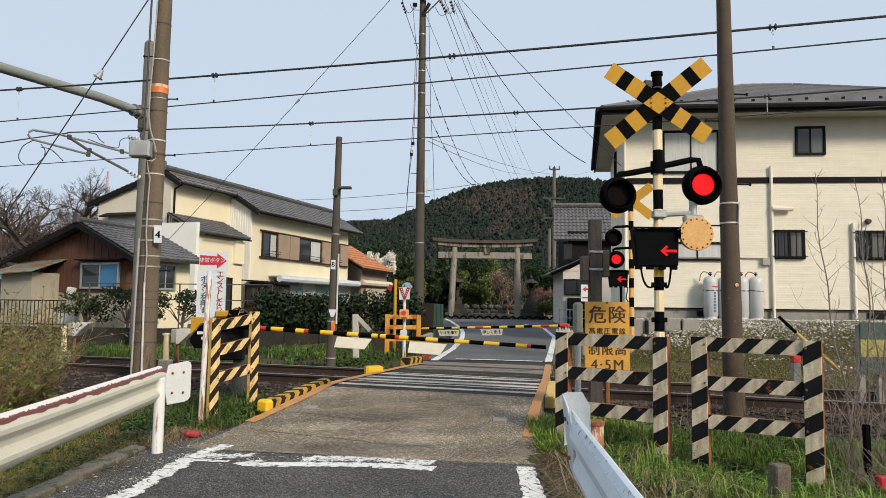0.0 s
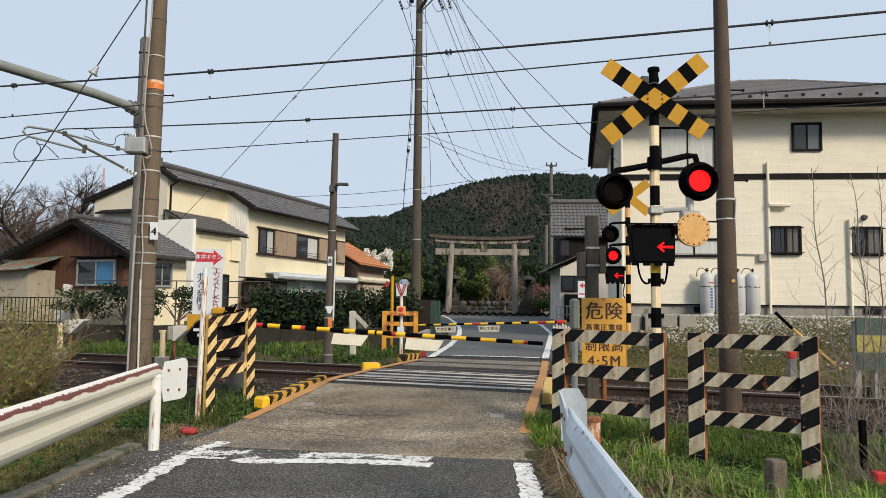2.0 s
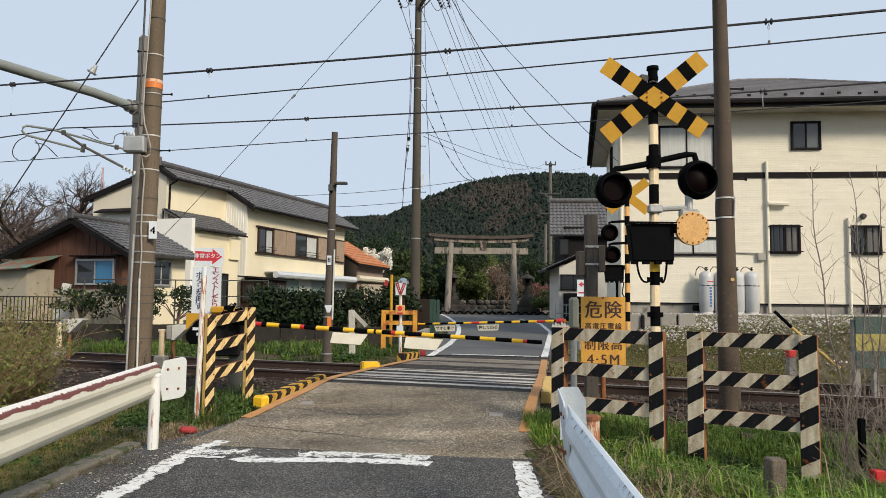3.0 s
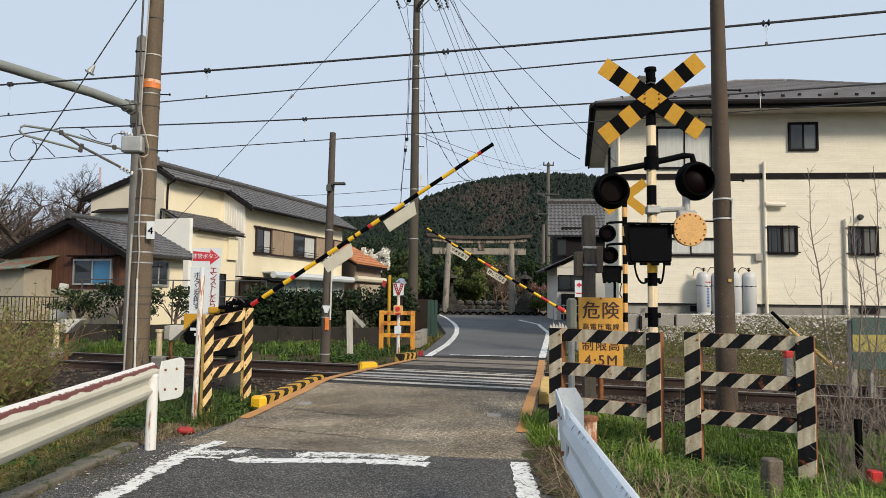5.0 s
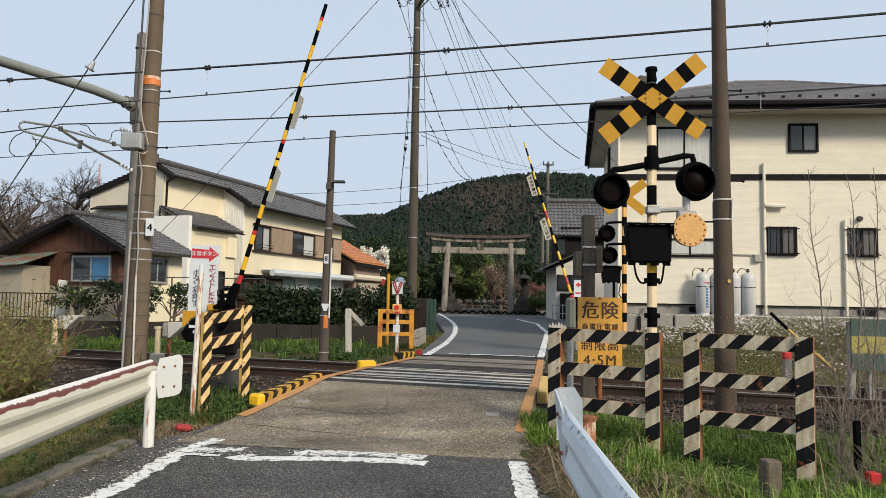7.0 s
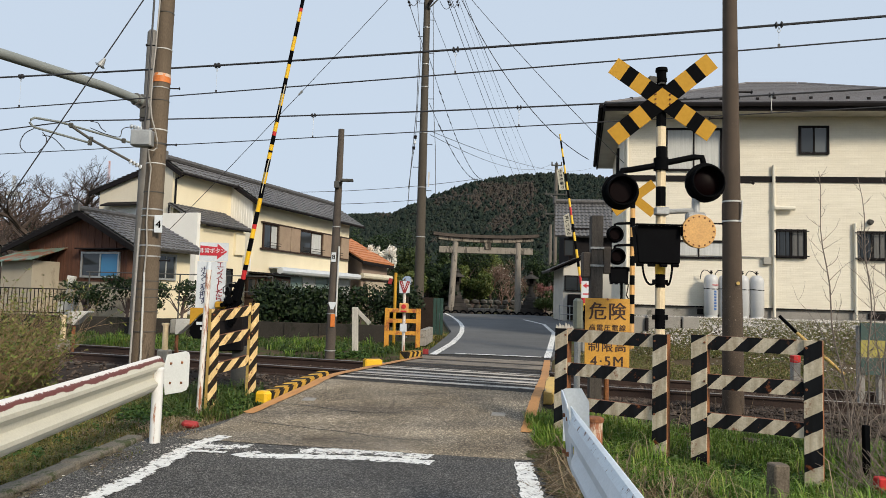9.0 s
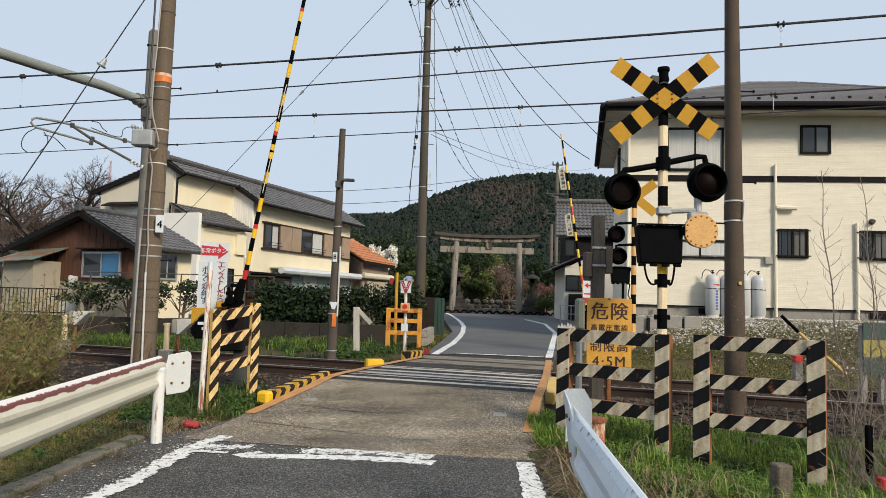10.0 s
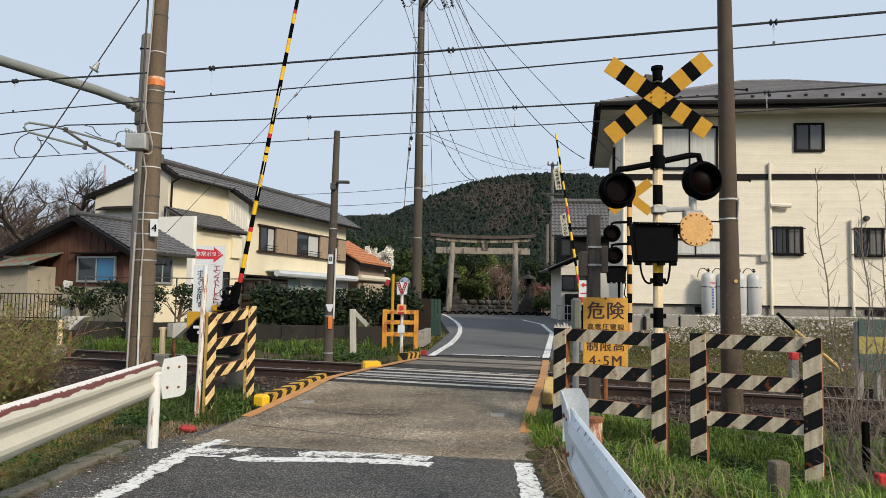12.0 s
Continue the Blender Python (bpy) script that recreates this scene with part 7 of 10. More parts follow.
        part("insulator_string", bm, "trim_dark", t, "string of dark insulators")
    for x0, x1, z0, drop in ((-1.72, -1.32, 11.85, 0.28), (-1.5, -1.25, 11.9, 0.2), (-0.62, -0.15, 11.78, 0.3), (-0.3, 0.05, 11.9, 0.35)):
        bm = B()
        tube(bm, [(x0 + (x1 - x0) * k / 8, 23.72, z0 - drop * math.sin(math.pi * k / 8)) for k in range(9)], 0.01, 5)
        part("jumper", bm, "wire", t, "slack jumper loop")
    bm = B()
    cyl(bm, (-1.4, 23.7, 11.86), (-1.25, 23.7, 11.86), 0.07, 0.07, 10)
    part("switch", bm, "trim_dark", t, "small dark switch under the arm")
    bm = B()
    box(bm, (-0.9, 23.75, 11.8), (0.1, 0.1, 0.3), pose(0, 0, 0, 0, 30, 0))
    part("switch", bm, "trim_dark", t, "small dark switch under the arm")
    for pts, r in ((((-1.62, 23.75, 11.5), (-1.16, 23.75, 10.2), (-1.28, 23.7, 9.87), (-1.3, 23.7, 8.0), (-1.43, 23.7, 5.93), (-1.5, 23.7, 4.6)), 0.012), (((-1.4, 23.75, 11.8), (-1.22, 23.75, 10.0), (-1.3, 23.7, 7.0), (-1.5, 23.7, 5.2)), 0.01), (((-0.85, 23.72, 11.9), (-0.72, 23.72, 8.0), (-0.62, 23.7, 6.6), (-0.56, 23.7, 5.0)), 0.01)):
        bm = B()
        tube(bm, pts, r, 5)
        part("cable_run", bm, "wire", t, "thin cable dropping beside the pole")
    for dz, dx in ((0, -1.33), (0.18, -1.31), (-0.2, -1.36)):
        bm = B()
        cyl(bm, (dx, 23.7, 6.75 + dz), (dx, 23.7, 6.85 + dz), 0.05, 0.05, 8)
        part("strain_bead", bm, "sign_white" if dz == 0 else "trim_dark", t, "bead insulator on the cable")
    bm = B()
    box(bm, (-0.82, 23.8, 5.55), (0.05, 0.05, 0.5))
    part("marker", bm, "wire_white", t)


M["galv_beam"] = mat("galv_beam", (0.235, 0.255, 0.245), (0.165, 0.18, 0.17), 2, 0.6, 0.05)
M["galv_mast"] = mat("galv_mast", (0.15, 0.142, 0.13), (0.10, 0.094, 0.087), 3, 0.6, 0.05)
M["pole_grey"] = mat("pole_grey", (0.15, 0.132, 0.112), (0.10, 0.088, 0.075), 2.0, 0.85, 0.1, stretch=(1, 1, 0.3))


def span(q, s0, s1, bow, slope, z, r, label, n=40, material="wire"):
    """A wire along the track at q beside its middle: its height is z + slope * s + bow * s * s."""
    bm = B()
    tube(bm, [(*from_track(q, s), z + slope * s + bow * s * s) for s in (s0 + (s1 - s0) * k / n for k in range(n + 1))], r, 6)
    return tagged(put("overhead_wire", bm, material, None, "", True), label, "wire", "overhead wires")


def build_wires():
    # per track side: messenger and contact wire as (bow, slope, height)
    near, near_low = (0.00099, -0.01618, 5.598), (0.00031, 0.00341, 5.191)
    far, far_low = (0.00118, -0.01542, 5.705), (0.00003, 0.00295, 5.28)
    span(0.0, -22, 26, *near, 0.018, "black catenary messenger wire over the track")
    span(0.0, -34, 40, *near_low, 0.011, "thin contact wire over the track")
    span(4.0, -12.3, 32, *far, 0.017, "black catenary messenger wire over the track")
    span(4.0, -40, -12.3, 0.0, 0.049, 6.657, 0.017, "messenger wire falling away beyond its bracket", 4)
    span(4.0, -40, 40, *far_low, 0.011, "thin contact wire over the track")
    for q, up, lo, at, thick in ((0.0, near, near_low, (-9.4, -4.63, -0.01, 4.82, 9.6), 0.0022), (4.0, far, far_low, (-9.88, -4.82, 0.19, 5.19, 10.2), 0.006)):
        for s in at:
            a, b = [Vector((*from_track(q, s), c[2] + c[1] * s + c[0] * s * s)) for c in (up, lo)]
            t = thing("wire_hanger", (a.x, a.y, b.z), "thin wire hanger clamped to the catenary", "wire hanger", "wire hangers")
            bm = B()
            tube(bm, [a, b], thick, 4)
            part("dropper", bm, "wire_white", t)
            d = Vector((CA, -SA, 0))
            for k in (-1, 1):
                bm = B()
                for w, r in ((0.012, 0.05), (0.03, 0.036)):
                    cyl(bm, a + d * (k * 0.035 - w / 2), a + d * (k * 0.035 + w / 2), r, r, 10)
                part("clamp", bm, "wire", t)
            bm = B()
            tube(bm, [a + Vector((0, 0, -0.03)), a + d * 0.02 + Vector((0, 0, -0.09)), a + Vector((0, 0, -0.12)), a - d * 0.02 + Vector((0, 0, -0.09)), a + Vector((0, 0, -0.03))], 0.004, 4)
            part("hook", bm, "galv", t)
            bm = B()
            box(bm, b + Vector((0, 0, 0.02)), (0.03, 0.02, 0.06))
            part("clip", bm, "wire", t)
    # guy wire with an insulator
    a, b = Vector((-5.0, 11.0, 6.24)), Vector((-6.96, 11.0, 2.94))
    cable(a.lerp(b, -0.8), b.lerp(a, -0.92), 0.0, 0.011, "steel guy wire slanting down from a pole", n=3)
    t = thing("strain_insulator", (-5.66, 11.0, 5.0), "white porcelain strain insulator on the guy wire", "insulator")
    bm = B()
    c = Vector((-5.66, 11.0, 5.10))
    d = (b - a).normalized()
    cyl(bm, c - d * 0.10, c + d * 0.03, 0.02, 0.055, 12)
    cyl(bm, c + d * 0.03, c + d * 0.06, 0.085, 0.06, 12, 1)
    part("body", bm, ["galv", "sign_white"], t)
    # cables of the roadside pole
    for p0, p1, sag, r in (((-0.06, 23.8, 12.6), (9.0, 70, 12.92), 0.25, 0.011), ((-0.43, 23.8, 12.4), (7.59, 70, 12.44), 0.35, 0.012), ((-0.62, 23.8, 12.5), (6.91, 70, 12.43), 0.4, 0.012),
                           ((-0.03, 23.8, 12.0), (7.3, 70, 13.69), 0.3, 0.006), ((0.13, 23.8, 12.0), (8.15, 70, 13.48), 0.25, 0.006), ((-0.96, 23.8, 11.58), (5.33, 70, 12.69), 0.3, 0.009)):
        cable(p0, p1, sag, r, "cable strung from the roadside pole to the next", n=20)
    for p0, p1, sag, seed in (((-0.93, 23.8, 9.78), (2.86, 60, 11.89), 1.3, 1), ((-0.88, 23.8, 8.2), (2.38, 60, 11.89), 0.9, 2)):
        cable(p0, p1, sag, 0.010, "twisted cable bundle strung from the roadside pole", n=20)
        t = thing("cable_ties", p0, "dark ties spaced along the twisted cable bundle", "cable tie", "cable ties")
        for k in range(2, 22):
            bm = B()
            c = on_wire(p0, p1, sag, k / 24 + 0.01 * math.sin(k * 3.1 + seed))
            cyl(bm, c - Vector((0.03, 0.22, 0)), c + Vector((0.03, 0.22, 0)), 0.021, 0.021, 6)
            part("tie", bm, "wire", t)
    cable((-0.07, 23.8, 12.26), (4.73, 24.5, 6.53), 0.85, 0.013, "service cable dropping to the house eave")
    cable((0.065, 23.8, 12.35), (5.17, 21.2, 5.77), 0.12, 0.010, "service cable dropping to the house wall")
    cable((-1.1, 24, 13.48), (-10.77, 26.0, 3.44), 0.08, 0.011, "service cable dropping to the tiled house")
    t = thing("cable_joint", (-4.05, 24.6, 8.6), "pale joint sleeve on the service cable", "cable joint")
    bm = B()
    c = on_wire((-1.1, 24, 13.48), (-10.77, 26.0, 3.44), 0.08, 0.462)
    d = Vector((-9.67, 2.0, -10.04)).normalized()
    cyl(bm, c - d * 0.1, c + d * 0.1, 0.05, 0.03, 8)
    part("sleeve", bm, "galv", t)
    cable((-0.82, 23.8, 7.23), (13.8, 70, 15.0), 0.75, 0.010, "telephone cable strung along the lane")
    cable((-0.82, 23.8, 7.1), (9.8, 70, 15.3), 0.85, 0.010, "telephone cable strung along the lane")
    cable((-11.1, 40, 7.33), (1.42, 40, 8.42), 0.25, 0.014, "telephone cable behind the houses")
    cable((-9.19, 40, 6.68), (1.43, 40, 7.58), 0.2, 0.014, "telephone cable behind the houses")

M["tape_pale"] = mat("tape_pale", (0.75, 0.55, 0.42), None, 6, 0.5, 0.02, spot=(0.6, 0.2, 0.05), spot_scale=9, spot_at=0.55)
M["cable_pale"] = mat("cable_pale", (0.36, 0.34, 0.31), (0.26, 0.245, 0.22), 6, 0.6, 0.0)
M["conduit_grey"] = mat("conduit_grey", (0.36, 0.35, 0.33), (0.25, 0.24, 0.23), 5, 0.6, 0.0)


# ---- plants ----
def leaf_cloud(name, blobs, count, size, material, parent, label, seed=1, shell=0.55, flat=0.0):
    """Many small leaves in and on overlapping lumps (x, y, z, rx, ry, rz)."""
    rs = np.random.RandomState(seed)
    vol = np.array([b[3] * b[4] * b[5] for b in blobs]) ** 0.7
    which = rs.choice(len(blobs), count, p=vol / vol.sum())
    b = np.array(blobs, float)[which]
    d = rs.normal(size=(count, 3))
    d /= np.linalg.norm(d, axis=1)[:, None]
    r = (shell + (1 - shell) * rs.rand(count)) * (0.85 + 0.35 * rs.rand(count))
    c = b[:, :3] + d * r[:, None] * b[:, 3:]
    u = rs.normal(size=(count, 3))
    u[:, 2] *= 1 - flat
    u /= np.linalg.norm(u, axis=1)[:, None]
    v = np.cross(u, d + 0.6 * rs.normal(size=(count, 3)))
    v /= np.linalg.norm(v, axis=1)[:, None] + 1e-9
    s = size * (0.6 + 0.8 * rs.rand(count))[:, None]
    p = np.stack([c - u * s, c + v * s * 0.45, c + u * s, c - v * s * 0.45], 1).reshape(-1, 3)
    fs = [(i * 4, i * 4 + 1, i * 4 + 2, i * 4 + 3) for i in range(count)]
    return cloud(name, p.tolist(), fs, material, parent, label)


def blades(name, spots, material, label, height, lean=0.4, width=0.008, seed=1, category="grass"):
    """Upright tapering blades at (x, y, z, scale)."""
    rs = np.random.RandomState(seed)
    vs, fs = [], []
    for x, y, z, k in spots:
        a = rs.rand() * 6.283
        h = height * k * (0.5 + 0.7 * rs.rand())
        dx, dy = math.cos(a), math.sin(a)
        w = width * (0.7 + 0.6 * rs.rand())
        l = lean * h * rs.rand()
        b = len(vs)
        nx, ny = -dy * w, dx * w
        vs += [(x - nx, y - ny, z - 0.02), (x + nx, y + ny, z - 0.02), (x + dx * l * 0.35 + nx * 0.8, y + dy * l * 0.35 + ny * 0.8, z + h * 0.6), (x + dx * l * 0.35 - nx * 0.8, y + dy * l * 0.35 - ny * 0.8, z + h * 0.6), (x + dx * l, y + dy * l, z + h * (1 - 0.25 * lean))]
        fs += [(b, b + 1, b + 2, b + 3), (b + 3, b + 2, b + 4)]
    return cloud(name, vs, fs, material, None, label, category)


def scatter(x0, x1, y0, y1, n, seed, keep, clump=0.0, cell=0.35):
    rnd = random.Random(seed)
    out = []
    while n > 0:
        n -= 1
        x, y = rnd.uniform(x0, x1), rnd.uniform(y0, y1)
        if clump and noise.noise(Vector((x / cell, y / cell, seed))) < clump - 0.5:
            continue
        if keep(x, y):
            out.append((x, y, land_z(x, y), 0.7 + 0.6 * (0.5 + noise.noise(Vector((x * 1.3, y * 1.3, seed + 5))))))
    return out


def stem_bush(name, x, y, z, n, height, spread, label, material, seed, r=0.008, twigs=4, leaf=None, leaf_mat=None, leaf_n=0, dirs=None):
    """A clump of thin, forking bare stems."""
    rnd = random.Random(seed)
    t = thing(name, (x, y, z), label, "shrub", "shrubs")
    bm, tips = B(), []
    def grow(p, d, length, rad, depth):
        pts = [p]
        k = 4
        for i in range(k):
            d = (d + Vector((rnd.uniform(-1, 1), rnd.uniform(-1, 1), rnd.uniform(-0.5, 0.6))) * 0.16).normalized()
            p = p + d * length / k
            pts.append(p)
        tube(bm, pts, rad, 4, 0, rad * 0.45)
        tips.extend(pts[2:])
        if depth:
            for i in range(twigs):
                q = pts[rnd.randint(1, k)]
                grow(q, (d + Vector((rnd.uniform(-1, 1), rnd.uniform(-1, 1), rnd.uniform(-0.2, 0.9)))).normalized(), length * rnd.uniform(0.3, 0.55), rad * 0.55, depth - 1)
    for i in range(n):
        a = rnd.uniform(0, 6.283)
        q = Vector((x + math.cos(a) * spread * 0.4 * rnd.random(), y + math.sin(a) * spread * 0.4 * rnd.random(), z - 0.05))
        d = Vector((math.cos(a) * spread, math.sin(a) * spread, height)).normalized()
        grow(q, d, height * rnd.uniform(0.6, 1.05), r, 2 if n < 12 else 1)
    part("branchwork", bm, material, t)
    if leaf_n:
        rs = random.Random(seed + 1)
        vs, fs = [], []
        for i in range(leaf_n):
            p = rs.choice(tips) + Vector((rs.uniform(-1, 1), rs.uniform(-1, 1), rs.uniform(-1, 1))) * 0.04
            u = Vector((rs.uniform(-1, 1), rs.uniform(-1, 1), rs.uniform(-0.3, 1))).normalized() * leaf
            v = u.cross(Vector((rs.uniform(-1, 1), rs.uniform(-1, 1), rs.uniform(-1, 1)))).normalized() * leaf * 0.4
            b = len(vs)
            vs += [p - u, p + v, p + u, p - v]
            fs.append((b, b + 1, b + 2, b + 3))
        cloud("leaves", vs, fs, leaf_mat, t, "small young leaves and buds")
    return t


def sapling(x, y, h, dx, bend, r, seed):
    """One slender bare stem, a little bowed, with upswept side twigs."""
    rnd = random.Random(seed)
    z = land_z(x, y)
    t = thing("bare_sapling", (x, y, z), "slender bare sapling with fine upswept twigs", "shrub", "saplings")
    def stem(k):
        return Vector((x + dx * k + bend * math.sin(k * 3.1) + 0.02 * math.sin(k * 17 + seed), y + 0.1 * k * math.sin(seed), z - 0.05 + h * k))
    bm = B()
    tube(bm, [stem(k / 14) for k in range(15)], r, 5, 0, r * 0.3)
    part("stem", bm, "twig", t)
    bm = B()
    k, side = 0.22, 1
    while k < 0.98:
        side = -side
        length = (0.16 + 0.42 * rnd.random()) * (1.15 - k)
        d = Vector((side * rnd.uniform(0.5, 1.0), rnd.uniform(-0.6, 0.6), rnd.uniform(0.35, 1.0))).normalized()
        p, pts = stem(k), [stem(k)]
        for j in range(4):
            d = (d + Vector((rnd.uniform(-0.2, 0.2), rnd.uniform(-0.2, 0.2), 0.14))).normalized()
            p = p + d * length / 4
            pts.append(p)
        tube(bm, pts, r * 0.42 * (1.1 - 0.5 * k), 4, 0, 0.0015)
        for q in pts[1:]:
            if rnd.random() < 0.6:
                e = (d + Vector((rnd.uniform(-1, 1), rnd.uniform(-1, 1), rnd.uniform(0, 0.7)))).normalized()
                tube(bm, [q, q + e * rnd.uniform(0.03, 0.14)], 0.0022, 3, 0, 0.001)
        k += rnd.uniform(0.012, 0.06)
    part("branchwork", bm, "twig", t, "fine side twigs")
    return t


def tree(name, x, y, z, h, trunk_r, blobs, count, leaf, material, label, seed, bare=False, bark="twig_far"):
    t = thing(name, (x, y, z), label, "tree", "trees")
    rnd = random.Random(seed)
    bm = B()
    tube(bm, [(x, y, z - 0.2), (x + rnd.uniform(-0.1, 0.1), y, z + h * 0.3), (x + rnd.uniform(-0.2, 0.2), y, z + h * 0.65)], trunk_r, 8, 0, trunk_r * 0.5)
    for b in blobs[:10]:
        tube(bm, [(x, y, z + h * 0.25), ((x + b[0]) / 2, (y + b[1]) / 2, (z + h * 0.25 + b[2]) / 2 + 0.1), b[:3]], trunk_r * 0.4, 5, 0, trunk_r * 0.12)
    part("trunk", bm, bark, t)
    if count:
        leaf_cloud("crown", blobs, count, leaf, material, t, "leafy crown", seed)
    return t


def bare_tree(name, x, y, z, h, label, seed, r=0.12, material="twig_far", depth=4, spread=0.75, buds=0, bud_mat="bud", bud=0.08):
    rnd = random.Random(seed)
    t = thing(name, (x, y, z), label, "tree", "trees")
    bm, tips = B(), []
    def grow(p, d, length, rad, k):
        pts = [p]
        n = 3 if k else 2
        for i in range(n):
            d = (d + Vector((rnd.uniform(-1, 1), rnd.uniform(-1, 1), rnd.uniform(-0.3, 0.6))) * 0.2).normalized()
            p = p + d * length / n
            pts.append(p)
        tube(bm, pts, rad, 5 if k > 2 else 3, 0, rad * 0.6)
        if k == 0:
            tips.extend(pts[1:])
            return
        for i in range(3 if k > 1 else 4):
            nd = (d + Vector((rnd.uniform(-1, 1), rnd.uniform(-1, 1), rnd.uniform(-0.35, 0.7))) * spread).normalized()
            grow(pts[rnd.randint(2, 3)] if i else pts[-1], nd, length * rnd.uniform(0.55, 0.8), rad * 0.58, k - 1)
    grow(Vector((x, y, z - 0.2)), Vector((0, 0, 1)), h * 0.36, r, depth)
    part("branchwork", bm, material, t, "bare forking branches")
    if buds:
        vs, fs = [], []
        for i in range(buds):
            p = rnd.choice(tips) + Vector((rnd.uniform(-1, 1), rnd.uniform(-1, 1), rnd.uniform(-1, 1))) * bud * 1.5
            u = Vector((rnd.uniform(-1, 1), rnd.uniform(-1, 1), rnd.uniform(-1, 1))).normalized() * bud
            v = u.cross(Vector((0.3, 0.5, 0.8))).normalized() * bud * 0.7
            b = len(vs)
            vs += [p - u, p + v, p + u, p - v]
            fs.append((b, b + 1, b + 2, b + 3))
        cloud("blossom_cover", vs, fs, bud_mat, t, "buds and blossom on the twigs")
    return t


def build_plants():
    # fresh grass round the right-hand frames
    def right_ok(x, y):
        q, s = track_pos(x, y)
        edge = 1.15 + 0.25 * noise.noise(Vector((y * 1.1, 0, 9)))
        if x < 1.8 and y < 6.6 and noise.noise(Vector((x * 2.5, y * 2.5, 31))) < 0.12:
            return False
        return x > edge and q < -2.35
    blades("grass_verge", scatter(1.0, 6.5, 3.6, 9.2, 130000, 3, right_ok, 0.2), "grass_fresh", "fresh green grass verge in tufts", 0.12, 1.1, 0.0034, 3)
    def tufts(x0, x1, y0, y1, n, per, seed, ok):
        r2 = random.Random(seed)
        out = []
        while n > 0:
            x, y = r2.uniform(x0, x1), r2.uniform(y0, y1)
            n -= 1
            if not ok(x, y) or noise.noise(Vector((x * 0.9, y * 0.9, seed))) < -0.12:
                continue
            k = r2.uniform(0.55, 1.25)
            for _ in range(per):
                px, py = x + r2.gauss(0, 0.05), y + r2.gauss(0, 0.05)
                out.append((px, py, land_z(px, py), k * r2.uniform(0.6, 1.2)))
        return out
    blades("tall_grass", tufts(1.2, 6.6, 4.2, 8.9, 900, 34, 61, right_ok), "grass", "taller bent tufts of fresh grass", 0.27, 1.5, 0.0042, 62)
    blades("tall_grass", tufts(-3.9, -2.5, 8.75, 10.1, 100, 26, 63, lambda x, y: x < -2.55), "grass_dark", "taller tufts of weeds round the guard frame", 0.24, 2.2, 0.005, 64)
    blades("tall_grass", tufts(-9, -1.2, 13.0, 19.0, 260, 26, 65, lambda x, y: 2.3 < track_pos(x, y)[0] < 6.5), "grass_fresh", "fresh grass clumps below the wall", 0.27, 1.3, 0.008, 66)
    blades("grass_tuft", scatter(0.9, 1.45, 7.2, 8.5, 4500, 8, lambda x, y: True, 0.1), "grass", "tuft of weeds at the road edge", 0.2, 0.6, 0.006, 4)
    blades("dry_stalks", scatter(0.95, 2.1, 4.3, 7.2, 520, 12, lambda x, y: x > 0.95, 0.0), "straw", "dry straw stalks fallen over the verge", 0.3, 3.0, 0.0035, 5)
    blades("dry_stalks", scatter(1.2, 6.5, 4.0, 9.3, 160, 13, lambda x, y: True, 0.0), "straw", "dry straw stalks among the grass", 0.45, 1.2, 0.004, 6)
    # left verge
    def left_ok(x, y):
        q, s = track_pos(x, y)
        return (x < -3.33 or (x < -2.75 and y > 8.0)) and q < -1.9
    blades("grass_verge", scatter(-8, -2.5, 3.0, 10.2, 90000, 21, left_ok, 0.32), "grass_dull", "mossy mixed grass verge", 0.085, 1.3, 0.0055, 7)
    blades("grass_verge", scatter(-4.9, -3.31, 3.9, 7.7, 34000, 27, lambda x, y: True, 0.12), "grass_dull", "short yellow-green moss and grass behind the kerb", 0.055, 1.9, 0.0055, 28)
    blades("grass_tuft", scatter(-3.6, -2.3, 8.5, 10.2, 2400, 22, lambda x, y: x < -2.45 or y > 9.0 and x < -2.2, 0.25), "grass_dark", "green weeds round the guard frame", 0.15, 1.8, 0.006, 8)
    blades("dry_stalks", scatter(-3.9, -2.55, 7.4, 9.0, 1500, 24, lambda x, y: x < -2.62, 0.2), "straw", "dry straw lying in the verge by the guardrail", 0.10, 2.6, 0.0045, 25)
    # beyond the track
    def far_left(x, y):
        q, s = track_pos(x, y)
        return 2.2 < q < 7.2 and s < -1.6 and y < 19.4 + (x + 6) * -0.06
    blades("grass_verge", scatter(-14, -0.6, 12.5, 21, 50000, 31, far_left, 0.5, 0.6), "grass_far", "green grass beside the track wall", 0.15, 1.0, 0.008, 9)
    def far_right(x, y):
        q, s = track_pos(x, y)
        return q > 1.9 and x > road_edge_right(y) + 0.35
    blades("grass_bank", scatter(2.3, 13, 9, 18.2, 180000, 41, far_right, 0.1, 0.8), "grass_bank", "short patchy grass on the bank", 0.05, 2.2, 0.010, 10)
    # weeds in gutters and joints
    blades("grass_tuft", scatter(-3.1, -2.5, 4.4, 7.2, 700, 51, lambda x, y: True, 0.52), "grass_dull", "sparse weeds in the gutter", 0.06, 1.2, 0.006, 11)
    blades("grass_tuft", scatter(0.55, 1.3, 6.7, 7.4, 1000, 52, lambda x, y: True, 0.4), "grass_dull", "flat weeds at the road edge", 0.07, 1.5, 0.006, 12)
    blades("grass_tuft", scatter(-1.2, 0.0, 16, 25, 1500, 53, lambda x, y: x < -0.35 + (y - 15) * 0.04 and x > -0.9, 0.3), "grass_dull", "weeds along the lane's edge", 0.12, 1.0, 0.012, 13)
